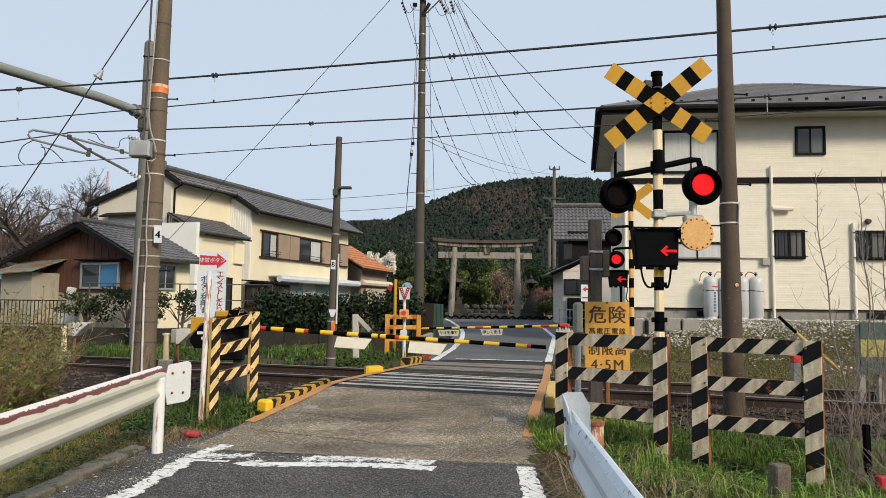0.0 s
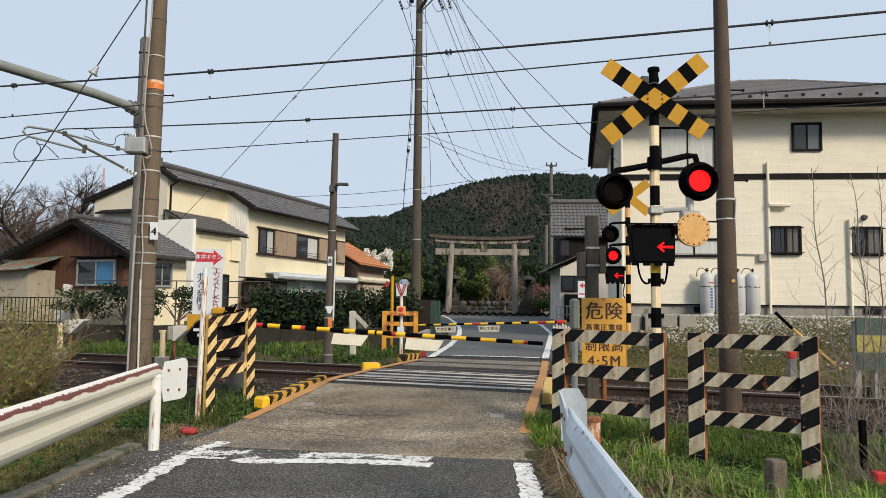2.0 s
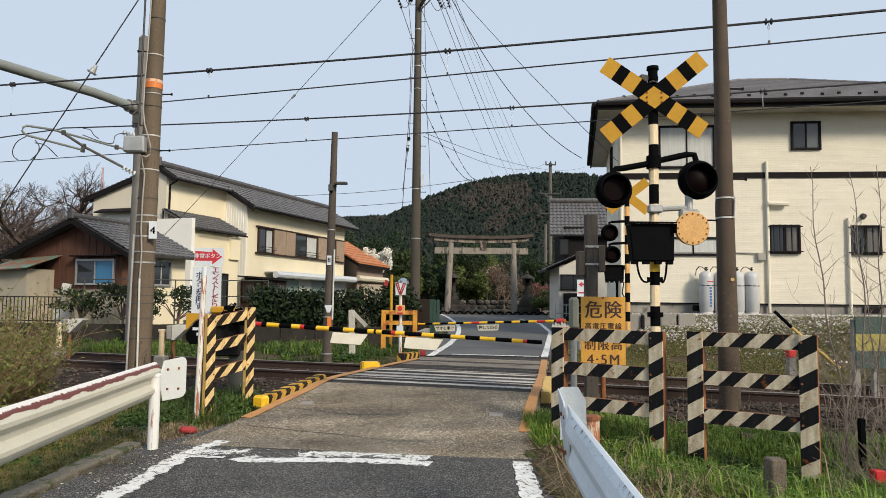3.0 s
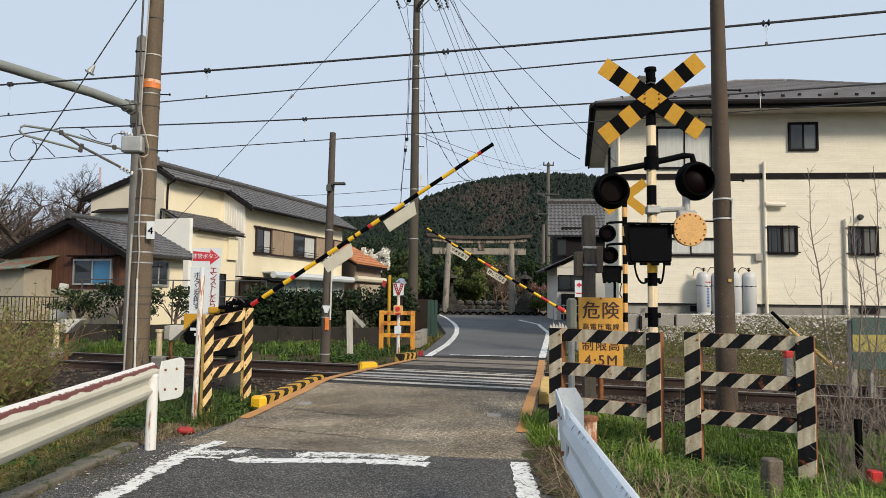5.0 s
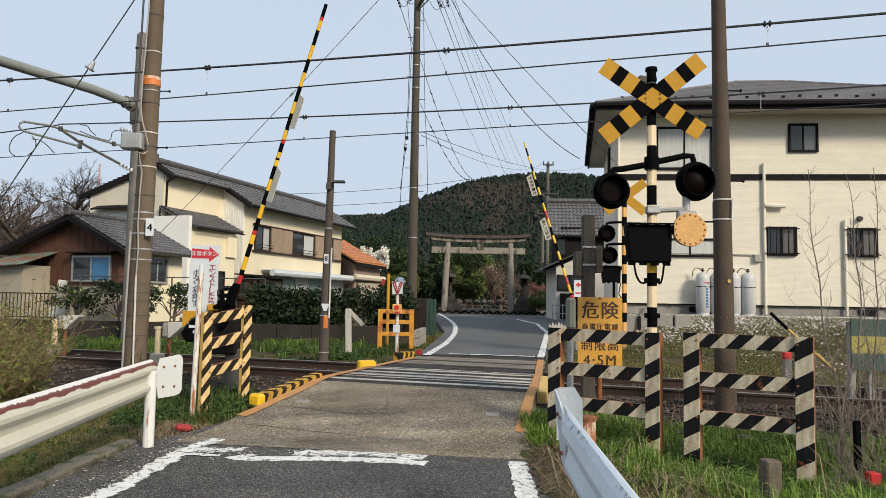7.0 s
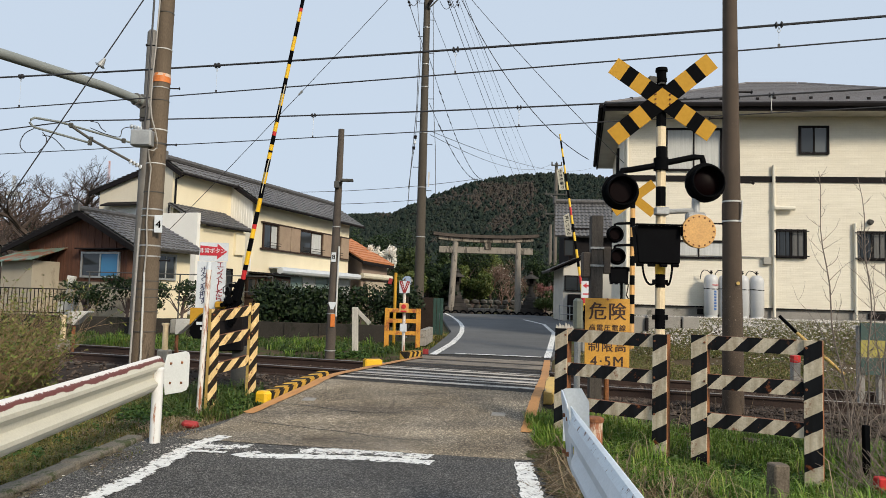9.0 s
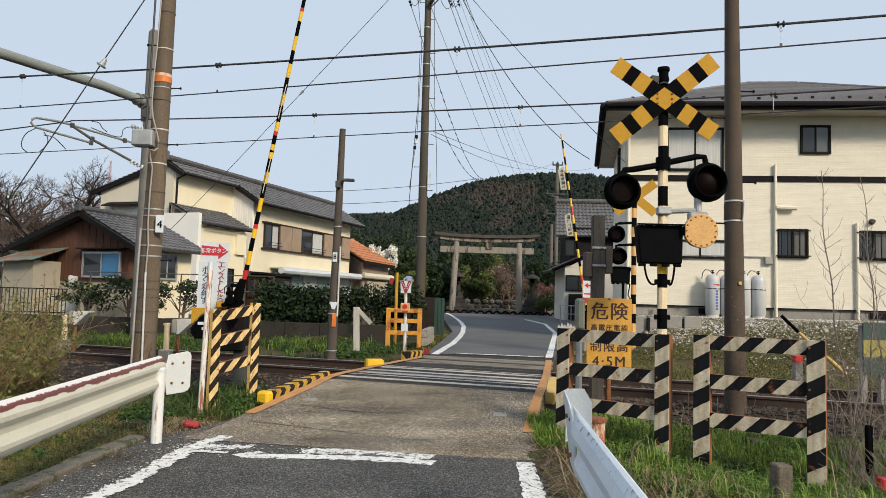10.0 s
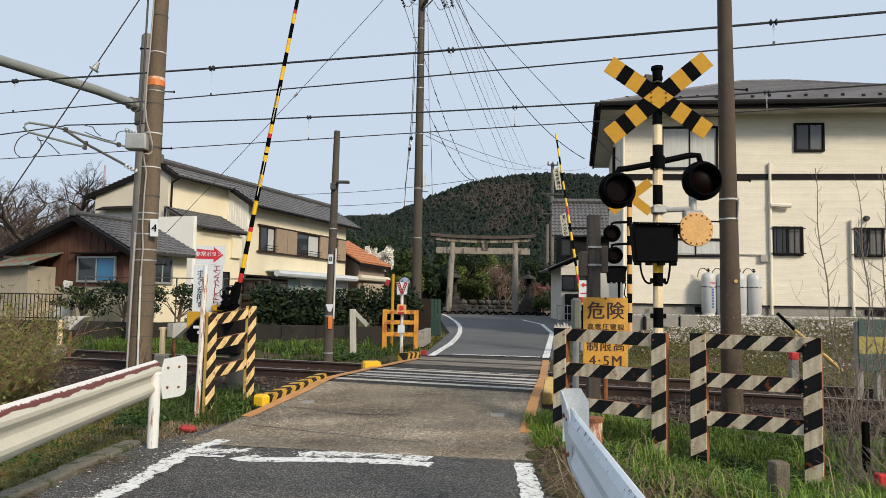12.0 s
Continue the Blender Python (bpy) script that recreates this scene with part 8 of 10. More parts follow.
    # low broad-leaved weeds
    def weed_patch(n, x0, x1, y0, y1, ok, seed, count, size, label):
        r2 = random.Random(seed)
        bl = []
        while len(bl) < n:
            x, y = r2.uniform(x0, x1), r2.uniform(y0, y1)
            if ok(x, y) and noise.noise(Vector((x * 1.1, y * 1.1, seed))) > -0.1:
                k = r2.uniform(0.06, 0.2)
                bl.append((x, y, land_z(x, y) + 0.03, k, k, r2.uniform(0.04, 0.11)))
        t = thing("weed_patch", (bl[0][0], bl[0][1], 0), label, "weeds", "weed patches")
        leaf_cloud("foliage", bl, count, size, "weed", t, "small dark green leaves", seed, 0.3, 0.5)
    weed_patch(150, -7.5, -3.4, 3.4, 8.2, left_ok, 301, 12000, 0.022, "low leafy weeds on the verge")
    weed_patch(110, -3.9, -2.45, 8.4, 10.0, lambda x, y: x < -2.5, 302, 15000, 0.026, "leafy weeds round the guard frame")
    weed_patch(110, 1.3, 5.5, 4.4, 8.0, right_ok, 303, 10000, 0.022, "leafy weeds among the grass")
    weed_patch(16, 0.95, 1.35, 7.3, 8.3, lambda x, y: True, 304, 3600, 0.022, "leafy weeds spilling over the crossing edge")
    weed_patch(70, -8, -1.2, 13.5, 18.5, far_left, 305, 7000, 0.035, "leafy weeds below the wall")
    # shrub thicket on the left
    rnd = random.Random(4)
    for i, (x, y, h) in enumerate(((-5.7, 8.6, 1.35), (-6.3, 7.6, 1.3), (-5.4, 7.7, 1.0), (-5.6, 9.0, 0.8), (-6.6, 9.3, 1.5), (-5.4, 6.8, 0.7), (-5.0, 7.5, 0.4), (-6.3, 9.6, 1.2))):
        stem_bush("dry_shrub", x, y, land_z(x, y), 88, h, h * 0.75, "tangled brown shrub with small green leaves", "stem_tan" if i % 3 == 0 else "stem_straw", 60 + i, 0.006, 6, 0.03, "leaf_olive", 2600)
    # bare saplings on the right
    for i, (x, y, h, dx, bend, r) in enumerate(((4.52, 8.0, 3.0, -0.42, -0.06, 0.013), (4.66, 8.05, 2.95, -0.08, 0.1, 0.012), (4.84, 8.0, 3.05, 0.09, 0.02, 0.011), (5.02, 7.9, 2.7, 0.05, -0.05, 0.010), (4.75, 7.7, 2.2, 0.3, 0.08, 0.009), (4.98, 8.2, 2.5, -0.25, 0.05, 0.009))):
        sapling(x, y, h, dx, bend, r, 86 + i)
    for i, (x, y, h, n, sp) in enumerate(((4.7, 7.0, 1.3, 4, 1.1), (4.45, 6.9, 1.1, 4, 1.2), (5.0, 7.2, 1.5, 5, 1.0))):
        stem_bush("bare_shrub", x, y, land_z(x, y), n, h, sp, "bare grey-brown stems with fine twigs", "twig", 286 + i, 0.006, 4)
    for i, (x, y, h) in enumerate(((3.75, 6.0, 0.45), (4.0, 6.3, 0.6), (3.4, 5.7, 0.3))):
        stem_bush("brush_heap", x, y, land_z(x, y), 40, h, 0.5, "heap of dead brown brushwood", "twig", 90 + i, 0.005, 4)
    for i, (x, y, h) in enumerate(((1.2, 5.9, 0.22), (1.5, 5.4, 0.3), (1.1, 6.6, 0.2), (1.75, 5.9, 0.2), (1.3, 5.1, 0.25), (1.9, 5.2, 0.25), (1.55, 6.4, 0.22), (1.0, 5.4, 0.15), (1.4, 4.7, 0.2), (1.65, 4.9, 0.22), (1.2, 6.2, 0.16), (2.0, 5.7, 0.2), (1.45, 5.7, 0.2))):
        stem_bush("brush_heap", x, y, 0.0, 46, h, 0.95, "dead straw-coloured weeds by the guardrail", "stem_straw", 96 + i, 0.003, 3)
    # arching bramble canes by the trackside board
    for i, (x, y) in enumerate(((3.55, 6.4), (3.9, 6.7), (4.3, 6.9), (3.75, 7.0))):
        t = thing("bramble", (x, y, 0.0), "tangle of thin arching bare bramble canes", "shrub", "brambles")
        r2 = random.Random(400 + i)
        bm = B()
        for k in range(9):
            a, reach, hh = r2.uniform(0, 6.283), r2.uniform(0.3, 1.0), r2.uniform(0.5, 1.25)
            pts = []
            for j in range(9):
                u = j / 8
                pts.append((x + math.cos(a) * reach * u ** 1.3 + r2.uniform(-0.02, 0.02), y + math.sin(a) * reach * u ** 1.3, -0.03 + hh * math.sin(u * r2.uniform(2.0, 2.2))))
            tube(bm, pts, 0.0055, 4, 0, 0.002)
            for j in (3, 4, 5, 6):
                p = Vector(pts[j])
                q = p + Vector((r2.uniform(-1, 1), r2.uniform(-1, 1), r2.uniform(0, 1))) * 0.16
                tube(bm, [p, q], 0.0025, 3, 0, 0.0012)
        part("branchwork", bm, "twig", t)
    # hedge behind the wall
    t = thing("hedge", (-3.3, 20.2, 0.5), "dense dark green clipped hedge behind the low wall", "hedge")
    bl = []
    for i in range(70):
        k = rnd.random()
        bl.append((-5.3 + 4.3 * k, 20.1 + rnd.uniform(-0.35, 0.35), rnd.uniform(0.85, 1.55) + 0.12 * noise.noise(Vector((k * 9, 0, 0))), rnd.uniform(0.28, 0.45), 0.35, rnd.uniform(0.28, 0.42)))
    leaf_cloud("foliage", bl, 20000, 0.06, "leaf_hedge", t, "dense small leaves", 3, 0.5)
    bm = B()
    for i in range(30):
        x = -5.3 + i * 0.145
        tube(bm, [(x, 20.2, 0.4), (x + rnd.uniform(-0.2, 0.2), 20.1, 1.3)], 0.02, 4)
    part("branchwork", bm, "twig_far", t)
    # garden shrubs by the shed
    for x, y, s, seed in ((-9.4, 20.6, 0.75, 5), (-7.75, 20.4, 0.7, 6), (-10.6, 20.6, 0.55, 7)):
        bl = [(x + rnd.uniform(-1, 1) * s * 1.2, y + rnd.uniform(-0.4, 0.4), 1.3 + rnd.uniform(-0.4, 0.7) * s, 0.34 * s + 0.1, 0.3, 0.16 * s + 0.06) for _ in range(13)]
        tree("garden_pine", x, y, 0.5, 1.3, 0.05, bl, 1500, 0.05, "leaf_dark", "dark green pruned garden pine", seed)
    # far bare trees on the left
    for i, (x, y, h) in enumerate(((-24.5, 42, 6.3), (-21.8, 44, 8.2), (-27.5, 40, 8.2), (-29.5, 46, 9.0), (-17.5, 45, 6.5), (-23, 38, 6.2), (-26, 44, 8.4), (-20, 40, 7.0), (-31, 42, 8.5), (-25.2, 37, 6.6), (-28.2, 36, 6.8), (-22.6, 35.5, 5.8), (-19.2, 36, 5.4))):
        bare_tree("bare_tree", x, y, 0.4, h, "bare spring tree with fine pinkish twigs", 100 + i, 0.17, "twig_far", 6, 0.85, 900, "bud", 0.035)
    bare_tree("bare_tree", -17.4, 31.5, 0.6, 7.9, "dark gnarled bare tree behind the shed", 127, 0.24, "twig_dark", 7, 1.15)
    bare_tree("bare_tree", -20.0, 32.5, 0.6, 7.0, "dark gnarled bare tree behind the shed", 131, 0.2, "twig_dark", 5, 1.2)
    # magnolia in flower
    bl = [(-4.5 + rnd.uniform(-0.85, 0.95), 45 + rnd.uniform(-0.5, 0.5), 4.1 + rnd.uniform(-0.7, 0.5), 0.16, 0.16, 0.3) for _ in range(34)]
    tree("magnolia", -4.5, 45, 0.6, 4.2, 0.09, bl, 2600, 0.075, "blossom", "white magnolia tree in full flower", 130)
    # grove behind the gate
    spec = [(-6.0, 50, 5.0, "leaf_dark"), (-3.4, 52, 4.4, "leaf_mid"), (-1.6, 50, 4.4, "leaf_mid"), (0.6, 52, 5.0, "leaf_dark"), (1.9, 56, 4.8, "leaf_light"), (-7.8, 44, 4.6, "leaf_light"),
            (-0.6, 47.5, 3.2, "leaf_dark"), (1.6, 51, 3.3, "leaf_light"), (8.2, 60, 5.0, "leaf_dark"), (4.2, 60, 4.6, "leaf_dark"), (-2.6, 46, 2.6, "leaf_light"), (-4.8, 58, 6.5, "leaf_dark"), (2.5, 64, 6.2, "leaf_dark"), (-9.0, 56, 6.0, "leaf_dark")]
    for i, (x, y, h, m) in enumerate(spec):
        bl = [(x + rnd.uniform(-1, 1) * h * 0.34, y + rnd.uniform(-1, 1) * h * 0.3, 0.6 + h * rnd.uniform(0.3, 0.95), h * 0.17, h * 0.17, h * 0.13) for _ in range(16)]
        tree("evergreen_tree", x, y, 0.6, h, 0.14, bl, 7600, 0.105, m, "evergreen tree with a ragged dark crown" if m == "leaf_dark" else "evergreen tree with yellow-green young leaves", 140 + i)
    bare_tree("bare_tree", 3.0, 52, 0.6, 4.4, "reddish bare cherry tree with swelling buds", 170, 0.08, "twig_red", 6, 0.8, 130, "blossom", 0.028)
    bare_tree("bare_tree", 4.4, 54, 0.6, 4.0, "reddish bare cherry tree with swelling buds", 171, 0.08, "twig_red", 6, 0.8, 100, "blossom", 0.028)
    for i, (x, y, hh) in enumerate(((3.7, 51, 3.5), (2.5, 53, 3.7), (4.3, 50.2, 2.8), (5.6, 53, 3.4), (6.5, 55, 3.0))):
        bare_tree("bare_tree", x, y, 0.6, hh, "reddish bare cherry tree with swelling buds", 175 + i, 0.05, "twig_red", 6, 0.95, 70, "blossom", 0.025)
    bare_tree("plum_tree", 7.2, 54, 0.6, 2.6, "small plum tree in pink blossom", 172, 0.08, "twig_red", 5, 0.7, 1800, "blossom_pink", 0.045)
    bl = [(6.2 + rnd.uniform(-0.5, 0.5), 45.5 + rnd.uniform(-0.4, 0.4), 1.4 + rnd.uniform(-0.5, 0.6), 0.4, 0.4, 0.35) for _ in range(10)]
    tree("garden_shrub", 6.2, 45.5, 0.6, 1.6, 0.05, bl, 2200, 0.07, "leaf_light", "pale yellow-green bamboo shrub", 173)


M["grass_bank"] = leafy("grass_bank", [(0.06, 0.075, 0.02), (0.13, 0.14, 0.035), (0.24, 0.195, 0.08), (0.16, 0.11, 0.065), (0.10, 0.13, 0.027), (0.19, 0.17, 0.055)])
M["leaf_olive"] = leafy("leaf_olive", [(0.05, 0.075, 0.015), (0.10, 0.135, 0.026), (0.17, 0.185, 0.045), (0.14, 0.12, 0.045), (0.07, 0.10, 0.02)])
M["stem_straw"] = mat("stem_straw", (0.26, 0.175, 0.092), (0.11, 0.07, 0.036), 6, 0.9, 0.1)
M["stem_tan"] = mat("stem_tan", (0.25, 0.175, 0.10), (0.10, 0.07, 0.04), 6, 0.9, 0.1)
M["twig_dark"] = mat("twig_dark", (0.085, 0.066, 0.056), (0.045, 0.035, 0.031), 8, 0.9, 0.0, spec=0.1)
M["twig_red"] = mat("twig_red", (0.20, 0.125, 0.095), (0.11, 0.07, 0.055), 6, 0.9, 0.0)
M["blossom_pink"] = leafy("blossom_pink", [(0.34, 0.12, 0.13), (0.42, 0.2, 0.2), (0.22, 0.12, 0.10)])
M["hazard_block"] = striped("hazard_block", (0.62, 0.37, 0.07), (0.035, 0.03, 0.024), 0.17, 0.7, axis=(1, 0.5, -0.5), rust_at=0.8)


# ---- walls and small things ----
def build_small():
    # kerb on the left
    k = thing("kerb", (-3.2, 5.0, 0), "weathered concrete kerb strip along the verge", "kerb", "", "structure")
    for i in range(8):
        bm = B()
        y = 2.35 + i * 0.62
        box(bm, (-3.2 + 0.02 * (y - 5), y + 0.3, -0.03 + 0.006 * math.sin(i * 2.3)), (0.18, 0.605, 0.14), pose(0, 0, 0, 0, 2 * math.sin(i), -1.2), bev=0.02)
        part("kerb_stone", bm, "kerb_grey", k)
    # red reflector lying by the road
    t = thing("reflector", (-2.84, 7.95, 0.0), "broken red reflector lying at the road edge", "reflector")
    bm = B()
    box(bm, (-2.84, 7.95, 0.035), (0.19, 0.09, 0.08), pose(0, 0, 0, 5, 8, 20), bev=0.03)
    part("body", bm, "red_dark", t)
    # edge blocks of the crossing
    def edge_block(p0, p1, w, h, label, mats, cap=None):
        p0, p1 = Vector(p0), Vector(p1)
        d = p1 - p0
        t = thing("edge_block", tuple(p0), label, "kerb block", "crossing edge blocks", rz=math.degrees(math.atan2(d.y, d.x)))
        L = d.length
        bm = B()
        slab(bm, [(0, -w / 2, -0.1), (L, -w / 2, d.z - 0.1), (L, -w / 2, d.z + h), (0, -w / 2, h)], (0, w, 0))
        bmesh.ops.bevel(bm, geom=bm.edges[:], offset=0.018, segments=2, affect="EDGES")
        part("block", bm, mats, t, local=True)
        if cap:
            bm = B()
            box(bm, (-0.06, 0, h / 2 - 0.03), (0.14, w + 0.02, h + 0.08), bev=0.03)
            part("end_cap", bm, cap, t, "bright yellow end cap", local=True)
        return t
    edge_block((-2.32, 9.2, 0.17), (-1.78, 10.3, 0.34), 0.17, 0.085, "yellow and black striped edge block along the crossing", "hazard_block", "yellow_bright")
    edge_block((-1.42, 12.1, 0.33), (-1.14, 12.2, 0.33), 0.2, 0.12, "bright yellow edge block between the rails", "yellow_bright")
    edge_block((-0.86, 13.8, 0.35), (-0.6, 14.3, 0.35), 0.2, 0.12, "yellow and black striped edge block", "hazard_block")
    edge_block((1.3, 9.3, 0.27), (1.56, 10.6, 0.345), 0.16, 0.06, "faded yellow ribbed edge block along the crossing", "yellow_pale")
    t = thing("reflector", (-0.42, 14.9, 0.35), "small red reflector block", "reflector")
    bm = B()
    box(bm, (-0.47, 14.9, 0.40), (0.12, 0.09, 0.11), bev=0.01)
    part("body", bm, "red_dark", t)
    # concrete retaining wall with panels
    w = thing("retaining_wall", (-8, 19.5, 0.2), "low dark stained concrete wall beside the track", "wall", "", "structure")
    x = -16.0
    while x < -1.8:
        bm = B()
        q0 = 5.55
        _, s = track_pos(x, 19)
        px, py = x, 19.55 + (x + 6) * -0.06
        box(bm, (px + 0.48, py, 0.42), (0.95, 0.14, 0.66), pose(0, 0, 0, 0, 0, -3.5), bev=0.01)
        part("wall_panel", bm, "concrete_dark", w)
        bm = B()
        box(bm, (px, py - 0.004, 0.42), (0.05, 0.145, 0.66), pose(0, 0, 0, 0, 0, -3.5), bev=0.01)
        part("pilaster", bm, "concrete_dark", w)
        x += 0.96
    # pipe railing on the wall
    t = thing("pipe_railing", (-7, 19.9, 0.7), "thin grey pipe railing along the garden", "railing")
    for z in (2.0, 1.55):
        bm = B()
        tube(bm, [(-10.5, 20.3, z), (-5.0, 19.9, z)], 0.016, 6)
        part("rail", bm, "galv_dark", t)
    for k in range(5):
        bm = B()
        xx = -10.4 + k * 1.35
        tube(bm, [(xx, 20.3 - 0.4 * k / 4, 0.5), (xx, 20.3 - 0.4 * k / 4, 2.0)], 0.02, 6)
        part("post", bm, "galv_dark", t)
    t = thing("iron_railing", (-12.0, 20.4, 0.7), "dark upright iron railing by the lean-to", "railing")
    for z in (1.48, 0.8):
        bm = B()
        box(bm, (-12.3, 20.4, z), (2.4, 0.03, 0.03))
        part("rail", bm, "trim_dark", t)
    for k in range(22):
        bm = B()
        box(bm, (-13.45 + k * 0.11, 20.4, 1.1), (0.018, 0.018, 0.75))
        part("baluster", bm, "trim_dark", t)
    t = thing("water_heater", (-11.6, 21.5, 0.5), "pale grey outdoor water heater below the shed window", "water heater")
    bm = B()
    box(bm, (-11.6, 21.5, 0.85), (0.52, 0.3, 0.72), bev=0.02)
    part("body", bm, "hood_pale", t)
    bm = B()
    tube(bm, [(-11.5, 21.45, 1.2), (-11.5, 21.42, 1.5), (-11.42, 21.42, 1.62)], 0.03, 6)
    tube(bm, [(-11.7, 21.45, 1.2), (-11.62, 21.42, 1.45), (-11.6, 21.42, 1.7)], 0.025, 6)
    part("pipe", bm, "galv", t, "bent pipes")
    bm = B()
    box(bm, (-11.52, 21.42, 1.78), (0.24, 0.14, 0.22), pose(0, 0, 0, 0, 8, 0), bev=0.02)
    part("meter", bm, "hood_pale", t, "pale gas meter")
    # trackside cable posts with sloping hoods
    first = None
    for x, y, z in ((-7.35, 13.5, 0.3), (-4.93, 12.35, 0.25)):
        if first is None:
            t = thing("trackside_unit", (x, y, z), "cream post and grey hooded box beside the rails", "trackside unit", "trackside units")
            bm = B()
            box(bm, (0, 0, 0.12), (0.2, 0.2, 0.24), bev=0.02)
            part("base", bm, "grey_box", t, local=True)
            bm = B()
            cyl(bm, (0, 0, 0.2), (0, 0, 0.66), 0.05, 0.05, 12)
            cyl(bm, (0, 0, 0.66), (0, 0, 0.7), 0.07, 0.07, 12)
            part("post", bm, "cream", t, local=True, smooth=True)
            bm = B()
            box(bm, (0.16, 0, 0.65), (0.1, 0.22, 0.24), bev=0.015)
            part("lamp_box", bm, "grey_box", t, "grey box", local=True)
            bm = B()
            slab(bm, [(0.212, -0.12, 0.52), (0.25, -0.12, 0.52), (0.5, -0.12, 0.76), (0.5, -0.12, 0.78), (0.212, -0.12, 0.78)], (0, 0.24, 0))
            part("hood", bm, "hood_pale", t, "pale sloping hood", local=True)
            bm = B()
            cyl(bm, (0.2, 0, 0.0), (0.2, 0, 0.5), 0.03, 0.03, 8)
            tube(bm, [(0.2, -0.05, 0.4), (0.26, -0.08, 0.2), (0.22, -0.05, 0.0)], 0.02, 6)
            part("cable", bm, "rust", t, local=True)
            first = t
        else:
            copy_thing(first, pose(x, y, z))
    # broken white post with a dangling board
    t = thing("broken_post", (-2.03, 15.5, 0.35), "weathered white timber post with a broken arm", "post")
    bm = B()
    box(bm, (-2.04, 15.5, 0.8), (0.13, 0.11, 0.95), pose(0, 0, 0, 0, -2, 0), bev=0.01)
    part("post", bm, "wood_white", t)
    bm = B()
    box(bm, (-1.87, 15.48, 1.07), (0.42, 0.03, 0.09), pose(0, 0, 0, 0, 45, 0), bev=0.005)
    part("board", bm, "wood_white", t)
    # far yellow frame
    t = thing("guard_frame", (-1.1, 17.2, 0.35), "rusty yellow steel guard frame on the far side", "guard frame", "guard frames")
    for x in (-1.5, -0.74):
        bm = B()
        box(bm, (x, 17.2, 0.78), (0.11, 0.08, 0.95), bev=0.006)
        part("post", bm, "yellow_rust", t)
    for z in (1.2, 0.95, 0.66):
        bm = B()
        box(bm, (-1.12, 17.2, z), (0.66, 0.05, 0.1), bev=0.005)
        part("rail", bm, "yellow_rust", t)
    # emergency button post with V sign
    t = thing("emergency_button_post", (-0.92, 14.6, 0.3), "grey post with a red chevron plate and orange button box", "emergency button")
    bm = B()
    cyl(bm, (-0.92, 14.6, 0.2), (-0.93, 14.6, 1.75), 0.034, 0.034, 12)
    part("post", bm, "pole_streaked", t, smooth=True)
    bm = B()
    slab(bm, [(-1.045, 14.54, 1.86), (-0.815, 14.54, 1.85), (-0.825, 14.54, 1.61), (-1.03, 14.54, 1.60)], (0, 0.012, 0))
    pl = part("chevron_plate", bm, "sign_white", t)
    for k in (-1, 1):
        bm = B()
        slab(bm, [(-0.928 + k * 0.112, 14.53, 1.845), (-0.928 + k * 0.045, 14.53, 1.855), (-0.928, 14.53, 1.70), (-0.928, 14.53, 1.61), (-0.928 + k * 0.025, 14.53, 1.615)], (0, 0.004, 0))
        arm = part("chevron", bm, "red_dark", pl)
        for j in range(4):
            u = 0.15 + 0.23 * j
            bm = B()
            cyl(bm, (-0.928 + k * (0.076 - 0.062 * u), 14.526, 1.835 - 0.17 * u), (-0.928 + k * (0.076 - 0.062 * u), 14.53, 1.835 - 0.17 * u), 0.011, 0.011, 8)
            part("stud", bm, "sign_white", arm)
    bm = B()
    box(bm, (-0.93, 14.52, 1.3), (0.19, 0.1, 0.2), bev=0.015)
    bx = part("button_box", bm, "cream_orange", t, "pale orange emergency button box")
    bm = B()
    cyl(bm, (-0.93, 14.47, 1.33), (-0.93, 14.45, 1.33), 0.05, 0.045, 14)
    box(bm, (-0.93, 14.466, 1.235), (0.12, 0.008, 0.03))
    part("button", bm, "red", bx)
    bm = B()
    box(bm, (-0.93, 14.54, 0.9), (0.14, 0.012, 0.16))
    part("notice", bm, "sign_white", t)
    # mirror and marker behind
    t = thing("traffic_mirror", (-1.2, 20, 0.5), "round convex traffic mirror on a pale post", "mirror")
    bm = B()
    cyl(bm, (-1.2, 20, 0.4), (-1.2, 20, 1.9), 0.035, 0.035, 8)
    part("post", bm, "galv", t)
    bm = B()
    cyl(bm, (-1.2, 19.95, 1.98), (-1.2, 19.9, 1.98), 0.15, 0.11, 18)
    part("mirror", bm, "mirror", t, smooth=True)
    t = thing("marker_post", (-1.45, 18.2, 0.4), "yellow marker post with a red and white board", "marker post")
    bm = B()
    cyl(bm, (-1.4, 18.2, 0.3), (-1.4, 18.2, 2.15), 0.04, 0.04, 8)
    part("post", bm, "yellow", t)
    bm = B()
    box(bm, (-1.53, 18.15, 1.93), (0.1, 0.02, 0.15), pose(0, 0, 0, 0, 15, 0))
    part("board", bm, "red_dark", t)
    # brown fence and green gate along the lane
    t = thing("panel_fence", (-0.6, 21, 0.4), "dark brown sheet fence beside the lane", "fence")
    for k in range(7):
        bm = B()
        box(bm, (-1.15 + k * 0.03, 19.3 + k * 0.75, 1.02), (0.05, 0.73, 1.05), bev=0.006)
        part("panel", bm, "brown_panel", t)
    bm = B()
    box(bm, (-0.72, 22.4, 1.02), (0.7, 0.05, 1.05), bev=0.006)
    part("panel", bm, "brown_panel", t)
    t = thing("green_gate", (-0.35, 20.6, 0.4), "dark green metal gate panel", "gate")
    for k in range(3):
        bm = B()
        box(bm, (-0.42 + k * 0.1, 20.6, 1.0), (0.09, 0.05, 1.05), bev=0.006)
        part("panel", bm, "green_panel", t)
    t = thing("block_wall", (-0.85, 18.6, 0.35), "short concrete block wall by the lane", "wall")
